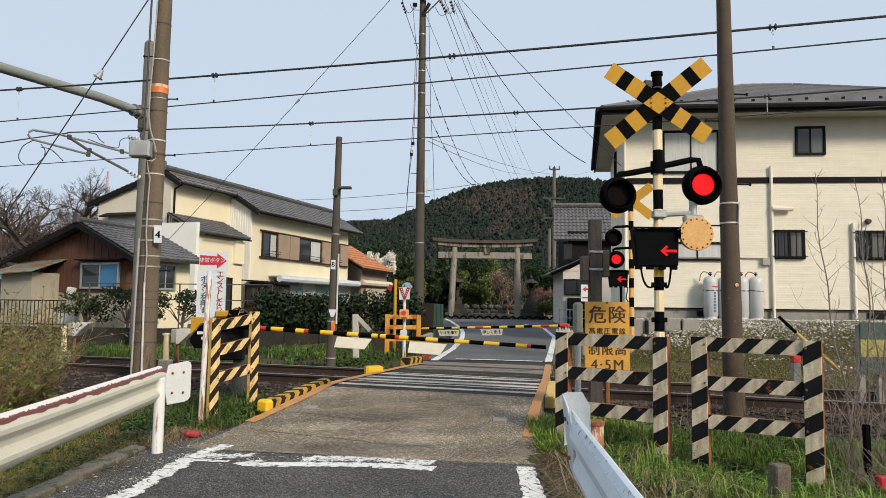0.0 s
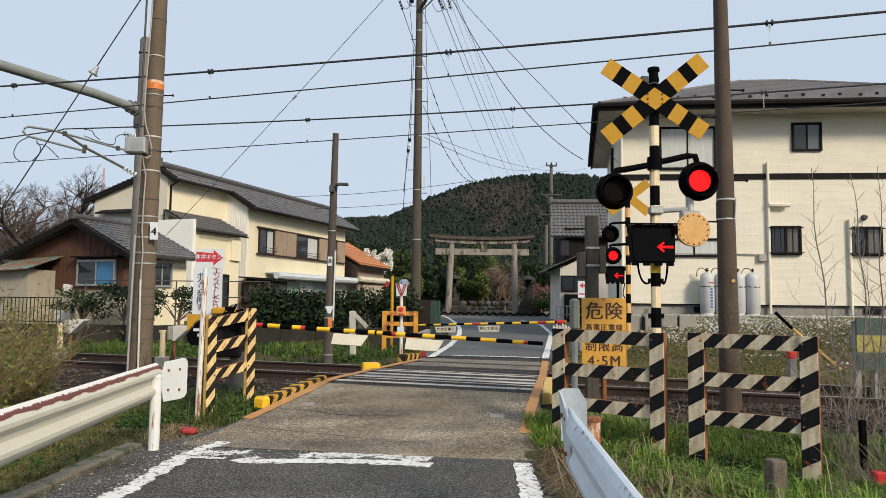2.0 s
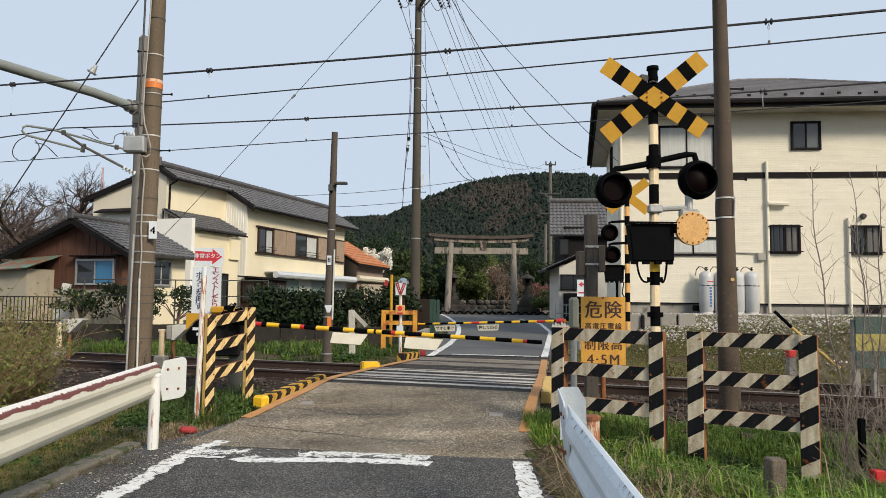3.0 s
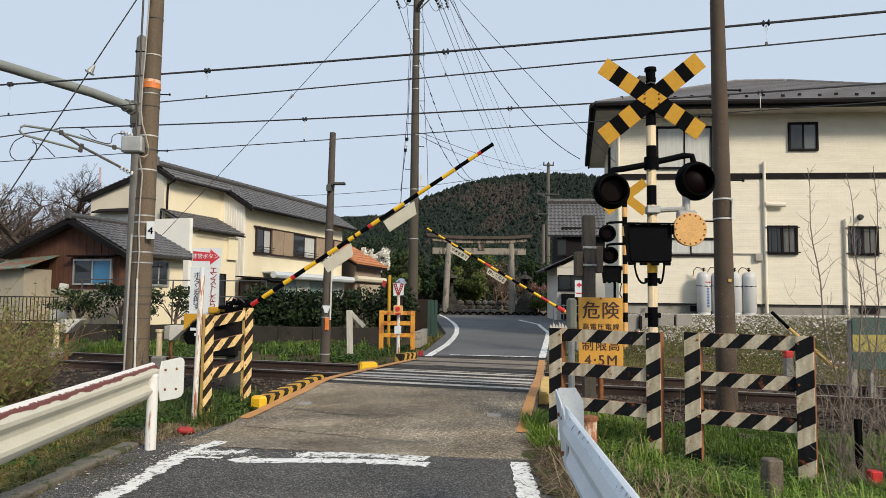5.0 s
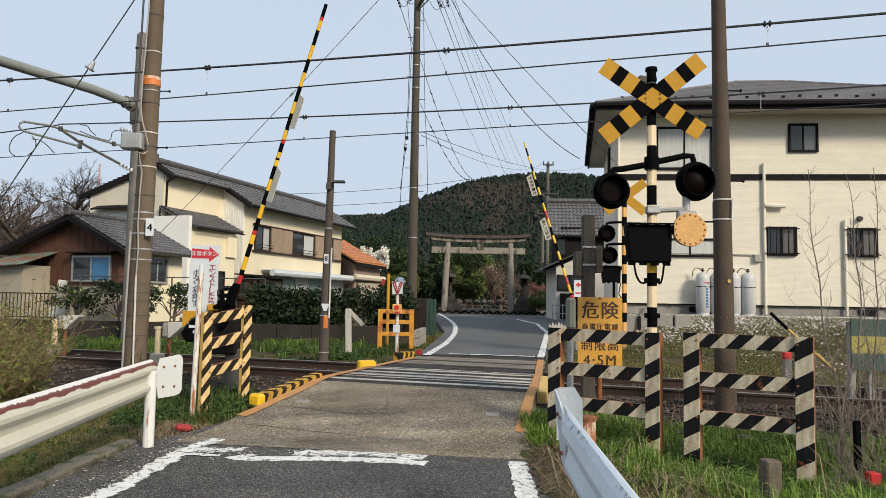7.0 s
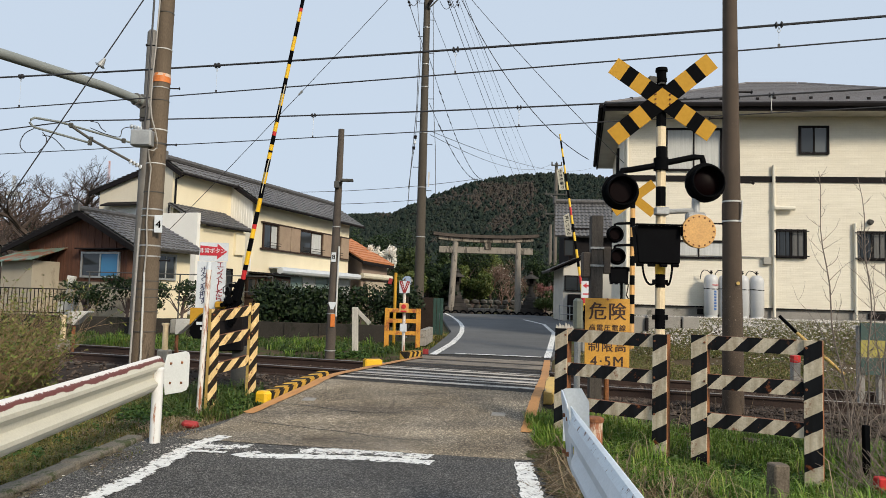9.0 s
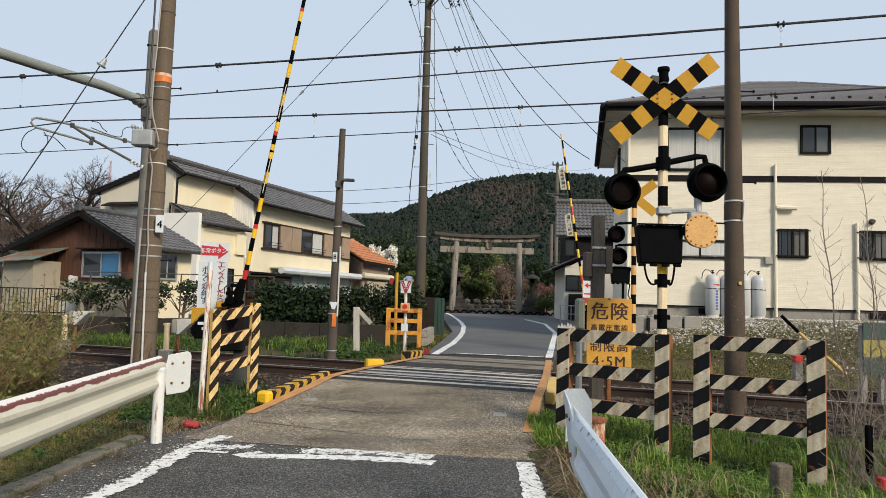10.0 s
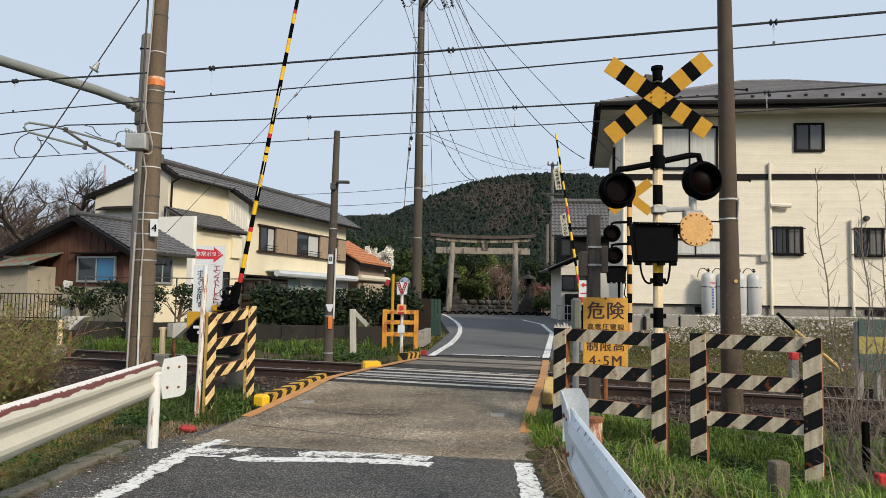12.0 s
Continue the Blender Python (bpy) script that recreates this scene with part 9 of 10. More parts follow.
    for k in range(5):
        for r in range(2):
            bm = B()
            box(bm, (-0.62 + 0.03 * k, 17.5 + k * 0.42, 0.45 + r * 0.2), (0.14, 0.41, 0.19), bev=0.006)
            part("block", bm, "concrete", t)
    # cabinet behind the danger sign
    t = thing("relay_cabinet", (1.66, 8.95, 0.25), "pale green-grey relay cabinet on a stand", "cabinet")
    bm = B()
    box(bm, (1.62, 8.95, 1.36), (0.11, 0.16, 0.4), bev=0.03)
    part("body", bm, "cabinet_green", t)
    bm = B()
    cyl(bm, (1.62, 8.95, 0.2), (1.62, 8.95, 1.18), 0.04, 0.04, 8)
    part("stand", bm, "galv", t)
    # gravel bank edge and blocks in front of the right house
    rs = np.random.RandomState(9)
    vs, fs = [], []
    for i in range(46000):
        x = rs.uniform(3.9, 14)
        y = 18.4 - (x - 5) * 0.1 - abs(rs.normal()) * 1.5 if rs.rand() < 0.8 else rs.uniform(17.5, 20.3)
        if rs.rand() < 0.10:
            y -= rs.rand() ** 1.6 * 5.5
            if noise.noise(Vector((x * 0.8, y * 0.8, 6))) < 0.1:
                continue
        if x < road_edge_right(y) + 0.5:
            continue
        r = 0.008 + 0.03 * rs.rand() ** 2
        z = land_z(x, y) + 0.01
        b = len(vs)
        for dx, dy, dz in ((1, 0, 0), (0, 1, 0), (-1, 0, 0), (0, -1, 0), (0.2, 0.1, 0.8)):
            j = rs.uniform(0.7, 1.3)
            vs.append((x + dx * r * j, y + dy * r * j, z + dz * r * j))
        for k in range(4):
            fs.append((b + k, b + (k + 1) % 4, b + 4))
    cloud("gravel", vs, fs, "gravel_white", None, "pale gravel spilling down the bank", "gravel")
    t = thing("concrete_blocks", (5.2, 17.2, 0.9), "row of grey concrete kerb blocks on the bank", "concrete block")
    for k, (x, h) in enumerate(((4.35, 0.28), (4.75, 0.3), (5.15, 0.3), (5.55, 0.3))):
        bm = B()
        box(bm, (x, 16.6 - 0.04 * k, 0.92 + h / 2 - 0.08), (0.38, 0.3, h + 0.24), bev=0.015)
        part("block", bm, "concrete", t)
    for x in (4.56, 5.35):
        bm = B()
        box(bm, (x, 16.4, 1.0), (0.06, 0.06, 0.42))
        part("stake", bm, "trim_dark", t)
    t = thing("guy_guard", (5.9, 11.5, 0.5), "faded yellow tube guard with a black end, fallen on the bank", "guy guard")
    pts = [Vector((5.37, 11.6, 1.39)), Vector((5.60, 11.5, 1.13)), Vector((5.82, 11.45, 0.92)), Vector((6.05, 11.4, 0.71)), Vector((6.27, 11.35, 0.50))]
    for a, b, m in zip(pts, pts[1:], ("black", "yellow_pale", "yellow_pale", "yellow_pale")):
        bm = B()
        tube(bm, [a, b], 0.028, 8)
        part("tube_section", bm, m, t, smooth=True)
    t = thing("boundary_post", (5.72, 11.8, 0.3), "grey concrete boundary post with a red top", "boundary post", "boundary posts")
    bm = B()
    box(bm, (5.72, 11.8, 0.45), (0.12, 0.12, 0.36), bev=0.008)
    part("post", bm, "concrete", t)
    bm = B()
    box(bm, (5.72, 11.8, 0.685), (0.124, 0.124, 0.12), bev=0.008)
    part("top", bm, "red", t)
    t = thing("boundary_post", (2.54, 5.55, 0), "squat square concrete post in the grass", "boundary post", "boundary posts")
    bm = B()
    box(bm, (2.525, 5.5, 0.135), (0.125, 0.12, 0.39), pose(0, 0, 0, 0, 1, 8), bev=0.012)
    part("post", bm, "post_brown", t)
    t = thing("boundary_post", (3.64, 6.05, 0), "short post with a flaking red cap", "boundary post", "boundary posts")
    bm = B()
    box(bm, (3.64, 6.05, -0.1), (0.09, 0.09, 0.2), bev=0.008)
    box(bm, (3.64, 6.05, 0.045), (0.094, 0.094, 0.16), bev=0.008, mi=1)
    part("post", bm, ["concrete", "red"], t)
    t = thing("black_stake", (3.66, 6.3, 0), "black plastic stake among dead weeds", "stake")
    bm = B()
    box(bm, (3.66, 6.3, 0.2), (0.05, 0.05, 0.62), bev=0.006)
    part("stake", bm, "black", t)
    t = thing("trackside_board", (6.02, 10.0, 0.2), "green and yellow striped trackside board on a post", "sign board")
    for z, m in ((1.22, "board_green"), (0.98, "board_yellow"), (0.74, "board_green")):
        bm = B()
        box(bm, (6.02, 10.0, z), (0.52, 0.02, 0.235))
        part("panel", bm, m, t)
    for x in (5.78, 6.05):
        bm = B()
        box(bm, (x, 10.05, 0.6), (0.09, 0.07, 1.4 if x < 5.9 else 1.0), bev=0.005)
        part("post", bm, "concrete", t)
    bm = B()
    cyl(bm, (6.32, 10, 0.2), (6.32, 10, 1.75), 0.05, 0.05, 10)
    part("marker_tube", bm, "yellow", t)
    # sunken cover and marks on the ramp
    for x, y, s in ((-1.73, 9.0, 0.09), (0.6, 8.26, 0.09)):
        t = thing("survey_plate", (x, y, road_z(x, y)), "small pale survey plate set in the asphalt", "road plate", "road plates")
        bm = B()
        box(bm, (x, y, road_z(x, y) + 0.006), (0.16, 0.13, 0.016), pose(0, 0, 0, 7, 0, -8), bev=0.004)
        part("plate", bm, "concrete", t)
    rs = random.Random(3)
    vs, fs = [], []
    for i in range(900):
        if i < 260:
            x, y = rs.uniform(-3.05, -2.35), rs.uniform(4.3, 7.6)
        elif i < 620:
            y = rs.uniform(4.2, 7.1)
            x = -2.5 + 0.04 * (y - 5.4) - 0.05 - abs(rs.gauss(0, 0.1))
        else:
            x, y = rs.uniform(-2.4, -0.1), 6.9 + rs.gauss(0, 0.12)
        r = rs.uniform(0.004, 0.017) * (1.3 if rs.random() < 0.1 else 0.8)
        b = len(vs)
        for dx, dy, dz in ((1, 0, 0), (0, 1, 0), (-1, 0, 0), (0, -1, 0), (0, 0, 0.5)):
            vs.append((x + dx * r * rs.uniform(0.6, 1.4), y + dy * r * rs.uniform(0.6, 1.4), road_z(x, y) + 0.008 + dz * r * 0.5))
        for k in range(4):
            fs.append((b + k, b + (k + 1) % 4, b + 4))
    dv, df = [], []
    for i in range(2600):
        x = -3.12 + abs(rs.gauss(0, 0.16))
        y = rs.uniform(3.6, 7.5)
        if noise.noise(Vector((x * 3, y * 1.5, 2))) < -0.05:
            continue
        r, a = rs.uniform(0.006, 0.02), rs.uniform(0, 6.28)
        b = len(dv)
        for k in range(4):
            dv.append((x + math.cos(a + k * 1.57) * r * (1 if k % 2 else 0.5), y + math.sin(a + k * 1.57) * r * (1 if k % 2 else 0.5), road_z(x, y) + 0.006 + rs.uniform(0, 0.006)))
        df.append((b, b + 1, b + 2, b + 3))
    for i in range(2600):
        x, y = 0.98 + rs.gauss(0, 0.09), rs.uniform(3.6, 7.5)
        r, a = rs.uniform(0.006, 0.022), rs.uniform(0, 6.28)
        b = len(dv)
        for k in range(4):
            dv.append((x + math.cos(a + k * 1.57) * r * (1 if k % 2 else 0.5), y + math.sin(a + k * 1.57) * r * (1 if k % 2 else 0.5), road_z(x, y) + 0.018 + rs.uniform(0, 0.006)))
        df.append((b, b + 1, b + 2, b + 3))
    cloud("leaf_litter", dv, df, "litter", None, "brown leaf litter and dirt along the road edges", "litter")
    cloud("paint_flakes", vs, fs, "gravel_white", None, "white paint flakes and grit in the gutter", "grit")
    # small notice on the far side
    t = thing("notice_sign", (2.92, 15.2, 0.4), "small white notice with a red arrow", "sign")
    bm = B()
    box(bm, (2.92, 15.2, 1.8), (0.2, 0.012, 0.36))
    pl = part("plate", bm, "sign_white", t)
    bm = B()
    slab(bm, [(2.85, 15.19, 1.88), (2.93, 15.19, 1.94), (2.93, 15.19, 1.9), (2.99, 15.19, 1.9), (2.99, 15.19, 1.86), (2.93, 15.19, 1.86), (2.93, 15.19, 1.82)], (0, 0.003, 0))
    part("arrow", bm, "sign_red", pl)
    bm = B()
    box(bm, (2.92, 15.192, 1.70), (0.14, 0.003, 0.03), mi=0)
    part("stripe", bm, "sign_red", pl)
    bm = B()
    cyl(bm, (2.95, 15.23, 0.3), (2.95, 15.23, 1.9), 0.025, 0.025, 8)
    part("post", bm, "galv", t)


M["red_dark"] = mat("red_dark", (0.34, 0.02, 0.02), (0.2, 0.015, 0.015), 8, 0.6, 0.1)
M["wood_white"] = mat("wood_white", (0.52, 0.50, 0.45), (0.36, 0.34, 0.30), 5, 0.85, 0.2, stretch=(5, 5, 0.7), spot=(0.2, 0.18, 0.15), spot_scale=5, spot_at=0.65)
M["yellow_rust"] = mat("yellow_rust", (0.62, 0.30, 0.03), (0.48, 0.20, 0.022), 4, 0.65, 0.1, spot=(0.30, 0.085, 0.02), spot_scale=2.6, spot_at=0.55)
M["mirror"] = mat("mirror", (0.6, 0.62, 0.64), None, 3, 0.08, 0.0, metal=1.0)
M["yellow_pale"] = mat("yellow_pale", (0.62, 0.42, 0.12), (0.5, 0.33, 0.1), 4, 0.6, 0.05, spot=(0.3, 0.2, 0.1), spot_scale=6, spot_at=0.66)
M["board_green"] = mat("board_green", (0.03, 0.07, 0.062), None, 5, 0.6, 0.03)
M["board_yellow"] = mat("board_yellow", (0.36, 0.31, 0.07), None, 5, 0.6, 0.03)


# ---- the far side: lanterns, stone wall, houses ----
def build_far():
    # stone steps and lanterns beside the gate
    for x, s, label in ((5.35, 1.0, "tall stone lantern on stepped plinths beside the gate"), (0.48, 1.0, "stone lantern half hidden behind the gate pillar")):
        y = 46.6
        t = thing("stone_lantern", (x, y, 0.6), label, "stone lantern", "stone lanterns")
        z = 0.55
        for k in range(5):
            wd = 1.8 - k * 0.28
            bm = B()
            box(bm, (x, y, z + 0.125), (wd, wd, 0.25), bev=0.02)
            part("step", bm, "stone_dark", t)
            z += 0.25
        for name, r0, r1, h, n in (("base", 0.34, 0.26, 0.22, 6), ("shaft", 0.17, 0.14, 0.5, 12), ("tray", 0.2, 0.33, 0.16, 6)):
            bm = B()
            cyl(bm, (x, y, z), (x, y, z + h), r0, r1, n)
            part(name, bm, "stone_lantern", t)
            z += h
        bm = B()
        for dx in (-1, 1):
            for dy in (-1, 1):
                box(bm, (x + dx * 0.19, y + dy * 0.19, z + 0.16), (0.1, 0.1, 0.32))
        box(bm, (x, y, z + 0.16), (0.26, 0.26, 0.3), mi=1)
        part("fire_box", bm, ["stone_lantern", "black"], t)
        z += 0.32
        bm = B()
        cyl(bm, (x, y, z), (x, y, z + 0.08), 0.56, 0.5, 6)
        cyl(bm, (x, y, z + 0.08), (x, y, z + 0.3), 0.5, 0.1, 6)
        part("cap", bm, "stone_lantern", t)
        bm = B()
        cyl(bm, (x, y, z + 0.28), (x, y, z + 0.38), 0.08, 0.13, 8)
        cyl(bm, (x, y, z + 0.38), (x, y, z + 0.55), 0.13, 0.02, 8)
        part("finial", bm, "stone_lantern", t)
    # rubble wall behind the gate
    t = thing("rubble_wall", (2.3, 49, 0.6), "rough field-stone wall behind the shrine gate", "stone wall")
    rnd = random.Random(8)
    for r in range(3):
        x = -2.2
        while x < 6.6:
            w = rnd.uniform(0.35, 0.75)
            bm = B()
            g = bmesh.ops.create_icosphere(bm, subdivisions=1, radius=0.5)
            for v in g["verts"]:
                v.co *= rnd.uniform(0.8, 1.1)
            bmesh.ops.transform(bm, matrix=Matrix.Translation((x + w / 2, 49 + rnd.uniform(-0.1, 0.1), 0.75 + r * 0.33)) @ Matrix.Diagonal((w * 1.05, 0.5, rnd.uniform(0.36, 0.5), 1)), verts=bm.verts[:])
            part("stone", bm, "rubble", t)
            x += w
    # edging of half-buried tyres
    t = thing("tyre_edging", (2.3, 45.2, 0.6), "row of half-buried dark tyres edging the lane", "edging")
    for k in range(17):
        bm = B()
        c = Vector((-1.7 + k * 0.52, 45.1, 0.60))
        tube(bm, [c + Vector((math.cos(a) * 0.22, 0, math.sin(a) * 0.22)) for a in [math.pi * i / 8 for i in range(9)]], 0.05, 6)
        part("tyre", bm, "black", t, smooth=True)
    t = thing("stone_bench", (2.3, 47.4, 0.6), "long low pale stone step behind the gate", "stone step")
    bm = B()
    box(bm, (2.4, 47.4, 0.85), (2.4, 0.5, 0.26), bev=0.03)
    part("slab", bm, "stone_old", t)
    # house with the grey tiled roof on the right of the lane
    h = thing("house", (7.0, 36.5, 0.6), "plastered house with a grey tiled roof beside the lane", "house")
    bm = B()
    box(bm, (7.6, 37.9, 1.95), (3.6, 3.4, 2.9))
    part("wall", bm, "plaster_grey", h, "pale grey plaster wall")
    bm = B()
    box(bm, (8.9, 40.0, 3.6), (5.0, 3.4, 4.0))
    part("upper_wall", bm, "trim_dark", h, "dark timber upper wall")
    def quad_roof(e0, e1, r0, r1, tile=0.3):
        tiled_slope(h, e0, e1, r0, r1, tile, course=0.3)
    quad_roof((5.6, 38.0, 5.1), (12.0, 37.6, 5.1), (5.95, 40.4, 7.2), (12.0, 40.0, 7.2), 0.22)
    ridge(h, (5.9, 40.4, 7.3), (12.0, 40.0, 7.3), 0.16)
    quad_roof((5.15, 36.0, 3.15), (5.15, 39.8, 3.15), (7.4, 36.0, 4.2), (7.4, 39.8, 4.2), 0.26)
    quad_roof((9.6, 36.0, 3.15), (9.6, 39.8, 3.15), (7.4, 36.0, 4.2), (7.4, 39.8, 4.2), 0.26)
    bm = B()
    slab(bm, [(5.1, 36.0, 3.2), (7.4, 36.0, 4.26), (9.7, 36.0, 3.2), (9.7, 36.0, 3.02), (7.4, 36.0, 4.08), (5.1, 36.0, 3.02)], (0, 0.06, 0))
    part("bargeboard", bm, "trim_dark", h)
    bm = B()
    slab(bm, [(5.9, 36.18, 3.3), (9.3, 36.18, 3.3), (7.45, 36.18, 4.1)], (0, 0.1, 0))
    part("gable", bm, "plaster_grey", h)
    window(h, (6.5, 36.18, 2.5), 1.25, 0.75, 0, 2, "glass_dark", "trim_dark")
    window(h, (6.4, 38.28, 4.5), 0.5, 0.9, 0, 1, "glass_dark", "trim_dark")
    bm = B()
    box(bm, (6.5, 36.05, 1.3), (1.0, 0.3, 1.3), bev=0.03)
    part("doorway", bm, "trim_dark", h, "dark curtained doorway")
    t = thing("lane_railing", (5.6, 35, 0.6), "thin grey railing along the lane", "railing")
    for z in (0.95, 1.35):
        bm = B()
        tube(bm, [(5.35, 34.5, z), (6.9, 34.3, z)], 0.02, 6)
        part("rail", bm, "galv", t)
    for k in range(4):
        bm = B()
        tube(bm, [(5.35 + k * 0.5, 34.5 - 0.06 * k, 0.5), (5.35 + k * 0.5, 34.5 - 0.06 * k, 1.4)], 0.022, 6)
        part("post", bm, "galv", t)
    # orange-roofed house
    h = thing("house", (-3.9, 32.5, 0.5), "single-storey grey house with an orange sheet roof", "house")
    def rz(x, y):
        return 3.6 - 0.37 * (x + 4.74) + 0.167 * (y - 32)
    bm = B()
    pts = [(-6.2, 33.4), (-3.84, 31.0), (-2.64, 33.0), (-5.0, 35.8)]
    slab(bm, [(x, y, rz(x, y)) for x, y in pts], (0, 0, 0.07))
    part("roof", bm, "roof_orange", h, "orange painted sheet roof")
    bm = B()
    for k in range(9):
        a = Vector(pts[0]).lerp(Vector(pts[1]), k / 8)
        b = Vector(pts[3]).lerp(Vector(pts[2]), k / 8)
        tube(bm, [(a.x, a.y, rz(a.x, a.y) + 0.08), (b.x, b.y, rz(b.x, b.y) + 0.08)], 0.02, 4)
    part("roof_batten", bm, "roof_orange", h)
    bm = B()
    slab(bm, [(-6.2, 33.4, rz(-6.2, 33.4)), (-3.84, 31.0, rz(-3.84, 31.0)), (-3.84, 31.0, rz(-3.84, 31) - 0.14), (-6.2, 33.4, rz(-6.2, 33.4) - 0.14)], (0.03, 0.04, 0))
    slab(bm, [(-3.84, 31.0, rz(-3.84, 31)), (-2.64, 33.0, rz(-2.64, 33.0)), (-2.64, 33.0, rz(-2.64, 33.0) - 0.14), (-3.84, 31.0, rz(-3.84, 31) - 0.14)], (-0.04, 0.03, 0))
    part("fascia", bm, "trim_dark", h)
    bm = B()
    w0, w1, w2, w3 = (-6.0, 33.6), (-3.95, 31.5), (-2.95, 33.1), (-5.0, 35.4)
    for (a, b) in ((w0, w1), (w1, w2)):
        v = Vector((b[1] - a[1], -(b[0] - a[0]), 0)).normalized() * -0.1
        slab(bm, [(*a, 0.4), (*b, 0.4), (*b, rz(*b) - 0.03), (*a, rz(*a) - 0.03)], v)
    part("wall", bm, "brown_wall", h)
    bm = B()
    tube(bm, [(-3.9, 31.25, 2.45), (-2.75, 32.95, 2.4)], 0.13, 8)
    part("rolled_awning", bm, "plate_cream", h, "pale rolled awning")
    bm = B()
    slab(bm, [(-3.78, 31.6, 1.1), (-3.0, 32.85, 1.1), (-3.0, 32.85, 2.2), (-3.78, 31.6, 2.2)], (0.05, -0.03, 0))
    part("shutter", bm, "shutter_pale", h)
    # pushed behind the nearer house from the camera's eye, fitted to the view
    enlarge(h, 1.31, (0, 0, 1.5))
    # distant pole and masts
    t = thing("utility_pole", (8.85, 60, 0.6), "distant utility pole with crossarms beside the lane", "utility pole", "poles")
    bm = B()
    cyl(bm, (8.85, 60, 0.5), (8.85, 60, 13.4), 0.18, 0.13, 10)
    part("shaft", bm, "pole_grey", t)
    for z, w in ((13.2, 0.9), (10.7, 1.9), (9.0, 1.9)):
        bm = B()
        box(bm, (8.85, 59.8, z), (w, 0.12, 0.1))
        for k in (-0.45, 0.0, 0.45):
            cyl(bm, (8.85 + k * w, 59.8, z), (8.85 + k * w, 59.8, z + 0.3), 0.07, 0.05, 6)
        part("crossarm", bm, "galv_dark", t)
    bm = B()
    cyl(bm, (8.3, 59, 0.5), (8.3, 59, 8.0), 0.16, 0.13, 10)
    part("stub_pole", bm, "pole_grey", t)
    for x, y, z0, z1, w, m, lab in ((-94.5, 150, 2, 25.5, 2.2, "galv", "distant lattice antenna mast"), (-148.2, 300, 2, 57, 3.2, "mast_red", "distant red and white lattice mast")):
        t = thing("lattice_mast", (x, y, 0), lab, "mast", "distant masts")
        bm = B()
        for dx, dy in ((-1, -1), (1, -1), (1, 1), (-1, 1)):
            tube(bm, [(x + dx * w / 2, y + dy * w / 2, z0 - 2), (x + dx * w * 0.06, y + dy * w * 0.06, z1)], 0.03 * w, 4)
        n = 14
        for i in range(n):
            a, b = i / n, (i + 1) / n
            wa, wb = w / 2 * (1 - 0.76 * a), w / 2 * (1 - 0.76 * b)
            za, zb = z0 + (z1 - z0) * a, z0 + (z1 - z0) * b
            tube(bm, [(x - wa, y - wa, za), (x + wb, y - wb, zb)], 0.015 * w, 3)
            tube(bm, [(x + wa, y - wa, za), (x - wb, y - wb, zb)], 0.015 * w, 3)
        if m == "galv":
            for z in (21.5, 19.5):
                box(bm, (x, y, z), (2.6, 2.6, 0.8))
        part("lattice", bm, m, t)


M["shutter_pale"] = mat("shutter_pale", (0.42, 0.36, 0.28), None, 3, 0.7, 0.05)
M["stone_lantern"] = mat("stone_lantern", (0.052, 0.046, 0.039), (0.026, 0.023, 0.020), 4, 0.9, 0.25)
M["brown_wall"] = mat("brown_wall", (0.27, 0.205, 0.165), (0.20, 0.155, 0.125), 2, 0.9, 0.1)
M["mast_red"] = mat("mast_red", (0.55, 0.32, 0.30), None, 2, 0.7, 0.0)

M["hood_pale"] = mat("hood_pale", (0.60, 0.60, 0.57), (0.46, 0.45, 0.42), 5, 0.6, 0.05, spot=(0.3, 0.24, 0.18), spot_scale=6, spot_at=0.66)

M["litter"] = leafy("litter", [(0.05, 0.035, 0.022), (0.12, 0.085, 0.05), (0.075, 0.07, 0.03), (0.18, 0.13, 0.08)])

M["grass_far"] = leafy("grass_far", [(0.014, 0.031, 0.006), (0.032, 0.066, 0.011), (0.062, 0.105, 0.019), (0.10, 0.105, 0.033)])
M["plaster_grey"] = mat("plaster_grey", (0.60, 0.575, 0.52), (0.5, 0.48, 0.43), 1.5, 0.9, 0.08)
M["beige_render"] = mat("beige_render", (0.42, 0.375, 0.295), (0.33, 0.295, 0.23), 1.4, 0.9, 0.1, spot=(0.25, 0.22, 0.17), spot_scale=1.6, spot_at=0.63, stretch=(1, 1, 0.4))

M["cabinet_green"] = mat("cabinet_green", (0.19, 0.205, 0.165), (0.13, 0.14, 0.115), 5, 0.6, 0.05, spot=(0.22, 0.12, 0.06), spot_scale=6, spot_at=0.68)


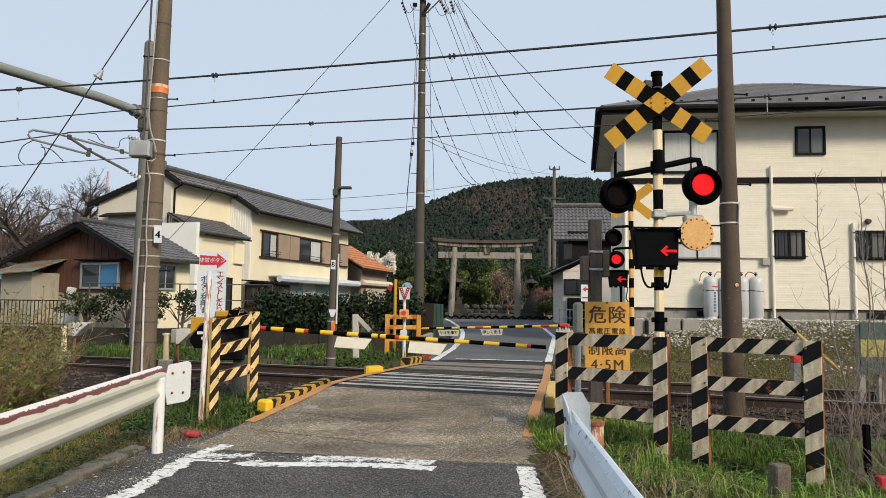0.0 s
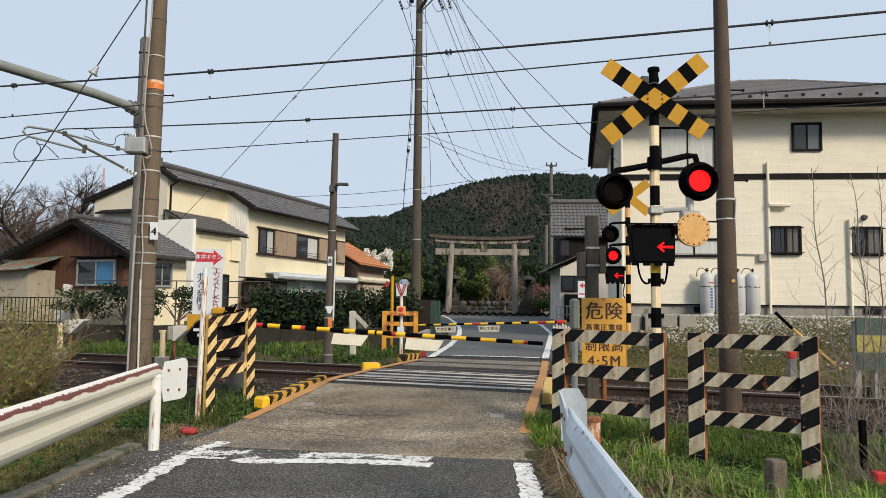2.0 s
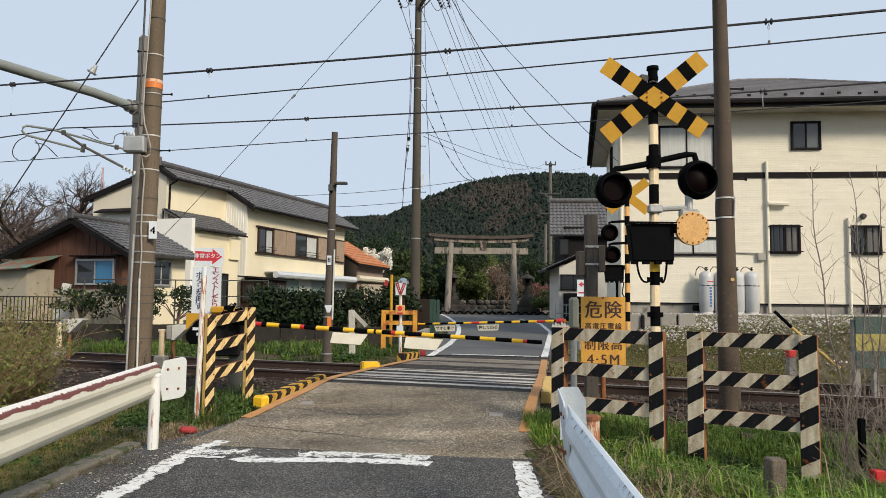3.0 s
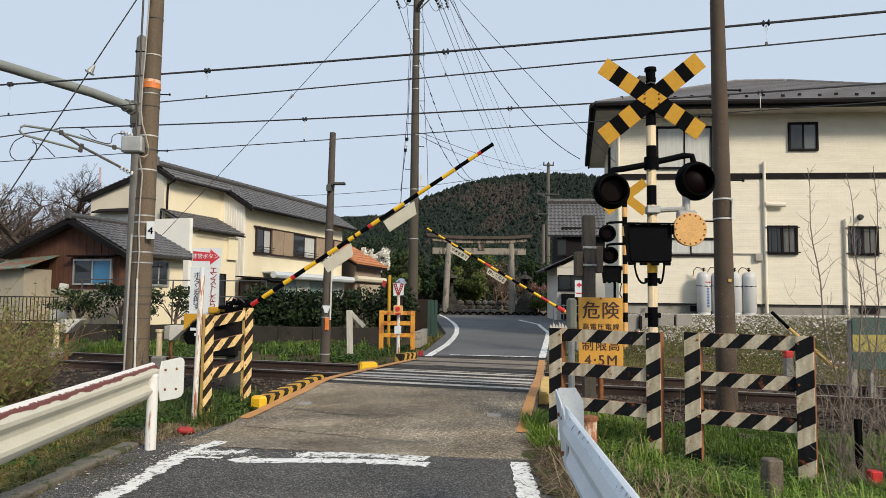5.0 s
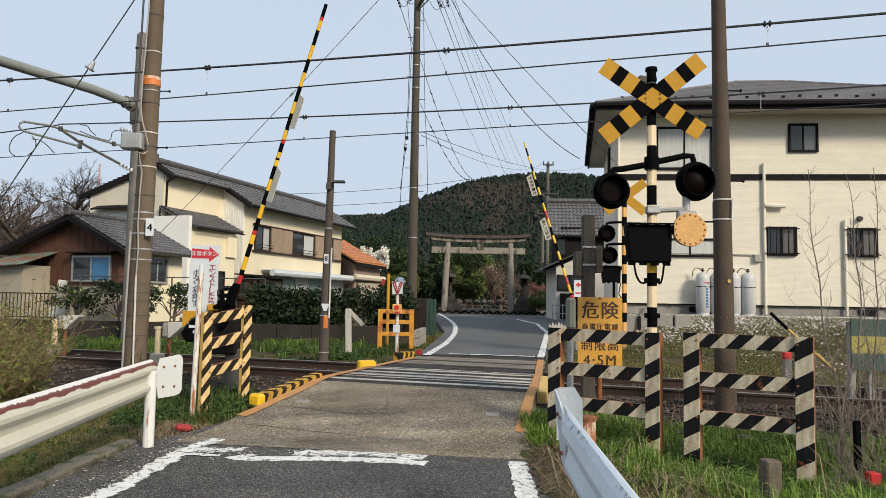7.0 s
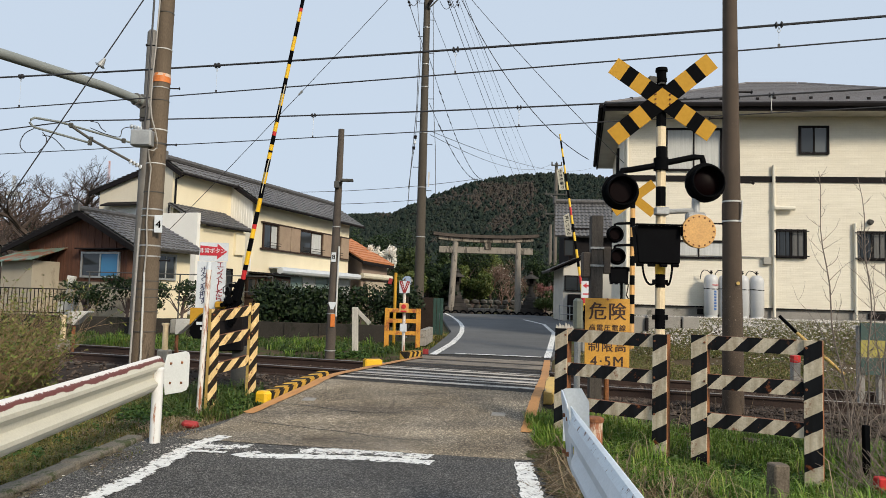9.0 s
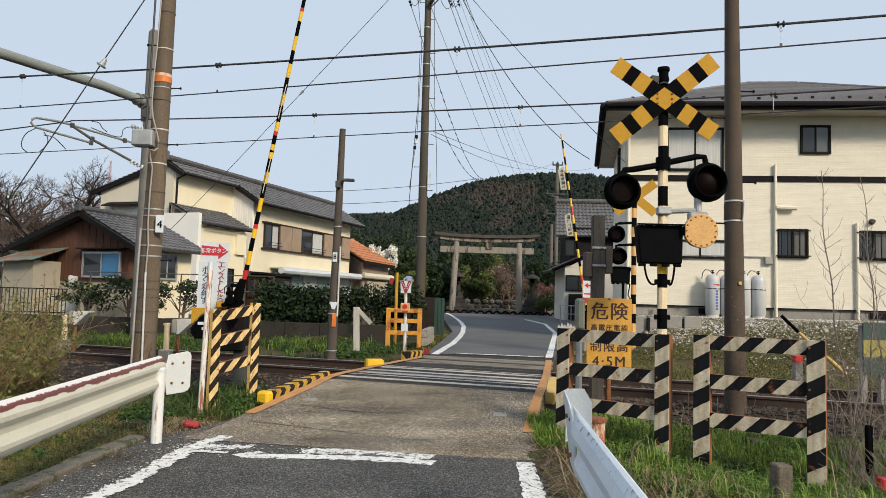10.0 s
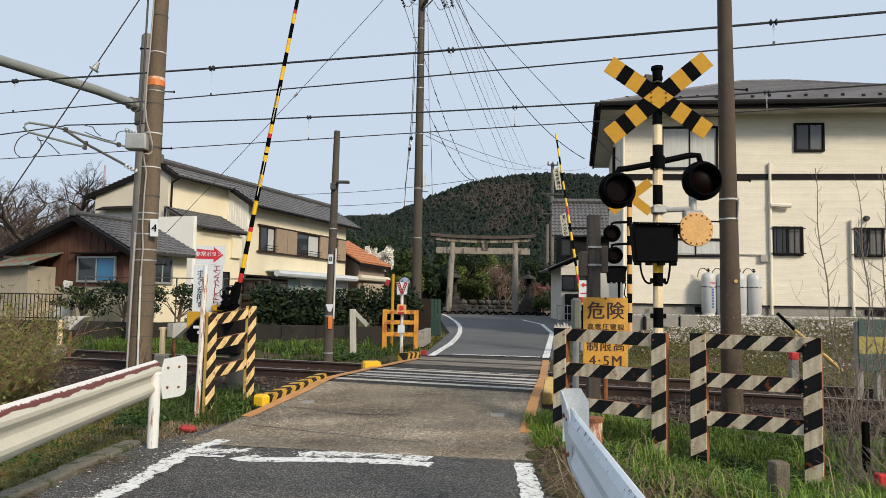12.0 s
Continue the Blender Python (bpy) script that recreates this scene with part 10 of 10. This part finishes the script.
def run_all():
    build_ground()
    build_road()
    build_track()
    build_lines()
    build_hill()
    build_house_left()
    build_shed()
    build_house_right()
    build_torii()
    rails3 = (0.945, 0.655, 0.367)
    build_fence((1.195, 7.55, 0.01), (2.06, 6.96, 0.0), 1.22, "hazard_post", "pale and black striped steel guard frame in weeds", rails3, 0.14, "hazard_rail_wide", (0.252, 0.139))
    build_fence((2.357, 6.72, 0.0), (3.155, 6.2, 0.0), 1.235, "hazard_post", "pale and black striped steel guard frame, dented at one corner", rails3, 0.145, "hazard_rail", (0.277, 0.176))
    build_fence((-2.93, 8.9, 0.10), (-2.6, 9.5, 0.18), 1.2, "hazard_yellow", "rusty yellow and black striped steel guard frame", (0.92, 0.66, 0.37), 0.14, flange="yellow_pale")
    build_guardrail("white steel guardrail with peeling rusty top edge", lambda y: -2.68 - 0.088 * (y - 4.0), 1.5, 7.28, 0.651, 1, "guard_peel", "guard_peel", [(-2.89, 7.12), (-2.72, 3.0)], ["post_white", "post_white"], 0.74, 0.5, rise=0.0094)
    build_guardrail("pale blue-white steel guardrail with rust flecks", lambda y: 0.62 + (y - 2.163) * 0.053, 1.3, 4.09, 0.737, -1, "guard_blue", "guard_fleck", [(0.945, 4.6), (0.72, 1.6)], ["pole_rusty", "rust"], 0.78, -0.02, 0.8, 0.11)
    build_broken_board()
    build_signal_near()
    build_signal_far()
    build_danger_sign()
    build_button_sign()
    build_gates()
    build_poles()
    build_wires()
    build_small()
    build_far()
    build_plants()


run_all()


def motions():
    near = [(0.0, -2.4), (3.3, -2.4), (3.55, 0.5), (3.8, 5.3), (4.3, 16.4), (4.8, 27.0), (5.0, 31.1), (5.5, 41.9), (6.0, 52.5), (6.5, 63.1), (6.8, 69.2), (7.0, 72.9), (7.2, 76.3), (7.5, 79.0), (7.8, 79.6), (12.0, 79.6)]
    leaning = [(0.0, -3.4), (3.3, -3.4), (3.55, -0.8), (3.8, 4.1), (4.3, 15.1), (4.8, 25.4), (5.0, 29.3), (5.5, 39.5), (6.0, 49.6), (6.5, 59.7), (6.8, 65.7), (7.0, 69.3), (7.2, 72.6), (7.5, 75.3), (7.8, 75.9), (12.0, 75.9)]
    turn = -math.degrees(ALPHA)
    (arm0, to0), (arm1, to1) = ARMS
    walk(arm0, [(t, to0 @ pose(*HINGE_NEAR, 0, 0, turn) @ pose(0, 0, 0, 2.85, 0, 0) @ pose(0, 0, 0, 0, -a, 0)) for t, a in leaning])
    walk(arm1, [(t, to1 @ pose(*GATE_FAR, 0, 0, 158.0) @ pose(0, 0, 0, 2.3, 0, 0) @ pose(0, 0, 0, 0, -(a - 1.1 * ease((a + 2) / 8) + 2.1 * ease((a - 72) / 7)), 0)) for t, a in near])
    # the hung plates swing round the arm as it goes up
    for plate, z in PLATES:
        walk(plate, [(t, pose(0, 0, z) @ pose(0, 0, 0, a, 0, 0) @ pose(0, 0, -z)) for t, a in ((0.0, -40), (3.3, -40), (4.0, -24), (4.8, -8), (5.5, -6), (6.0, -16), (6.5, -27), (7.0, -33), (7.5, -48), (8.2, -58), (12.0, -58))])
    # the warning lamps flash in turn until the train has gone; each array sits before its dark lens when lit and behind it when not
    flips, off = [0.067, 0.667, 1.267, 1.867, 2.467], 2.7
    step = 1.0 / FPS
    for led, at, phase in LEDS:
        lit = phase in ("b", "on")
        rows = [(0.0, lit)]
        if phase != "on":
            for f in flips:
                rows += [(f - step, lit), (f, not lit)]
                lit = not lit
        rows += [(off - step, lit), (off, False), (12.0, False)]
        walk(led, [(t, pose(at.x, at.y + (0.0 if on else 0.05), at.z)) for t, on in rows])


motions()
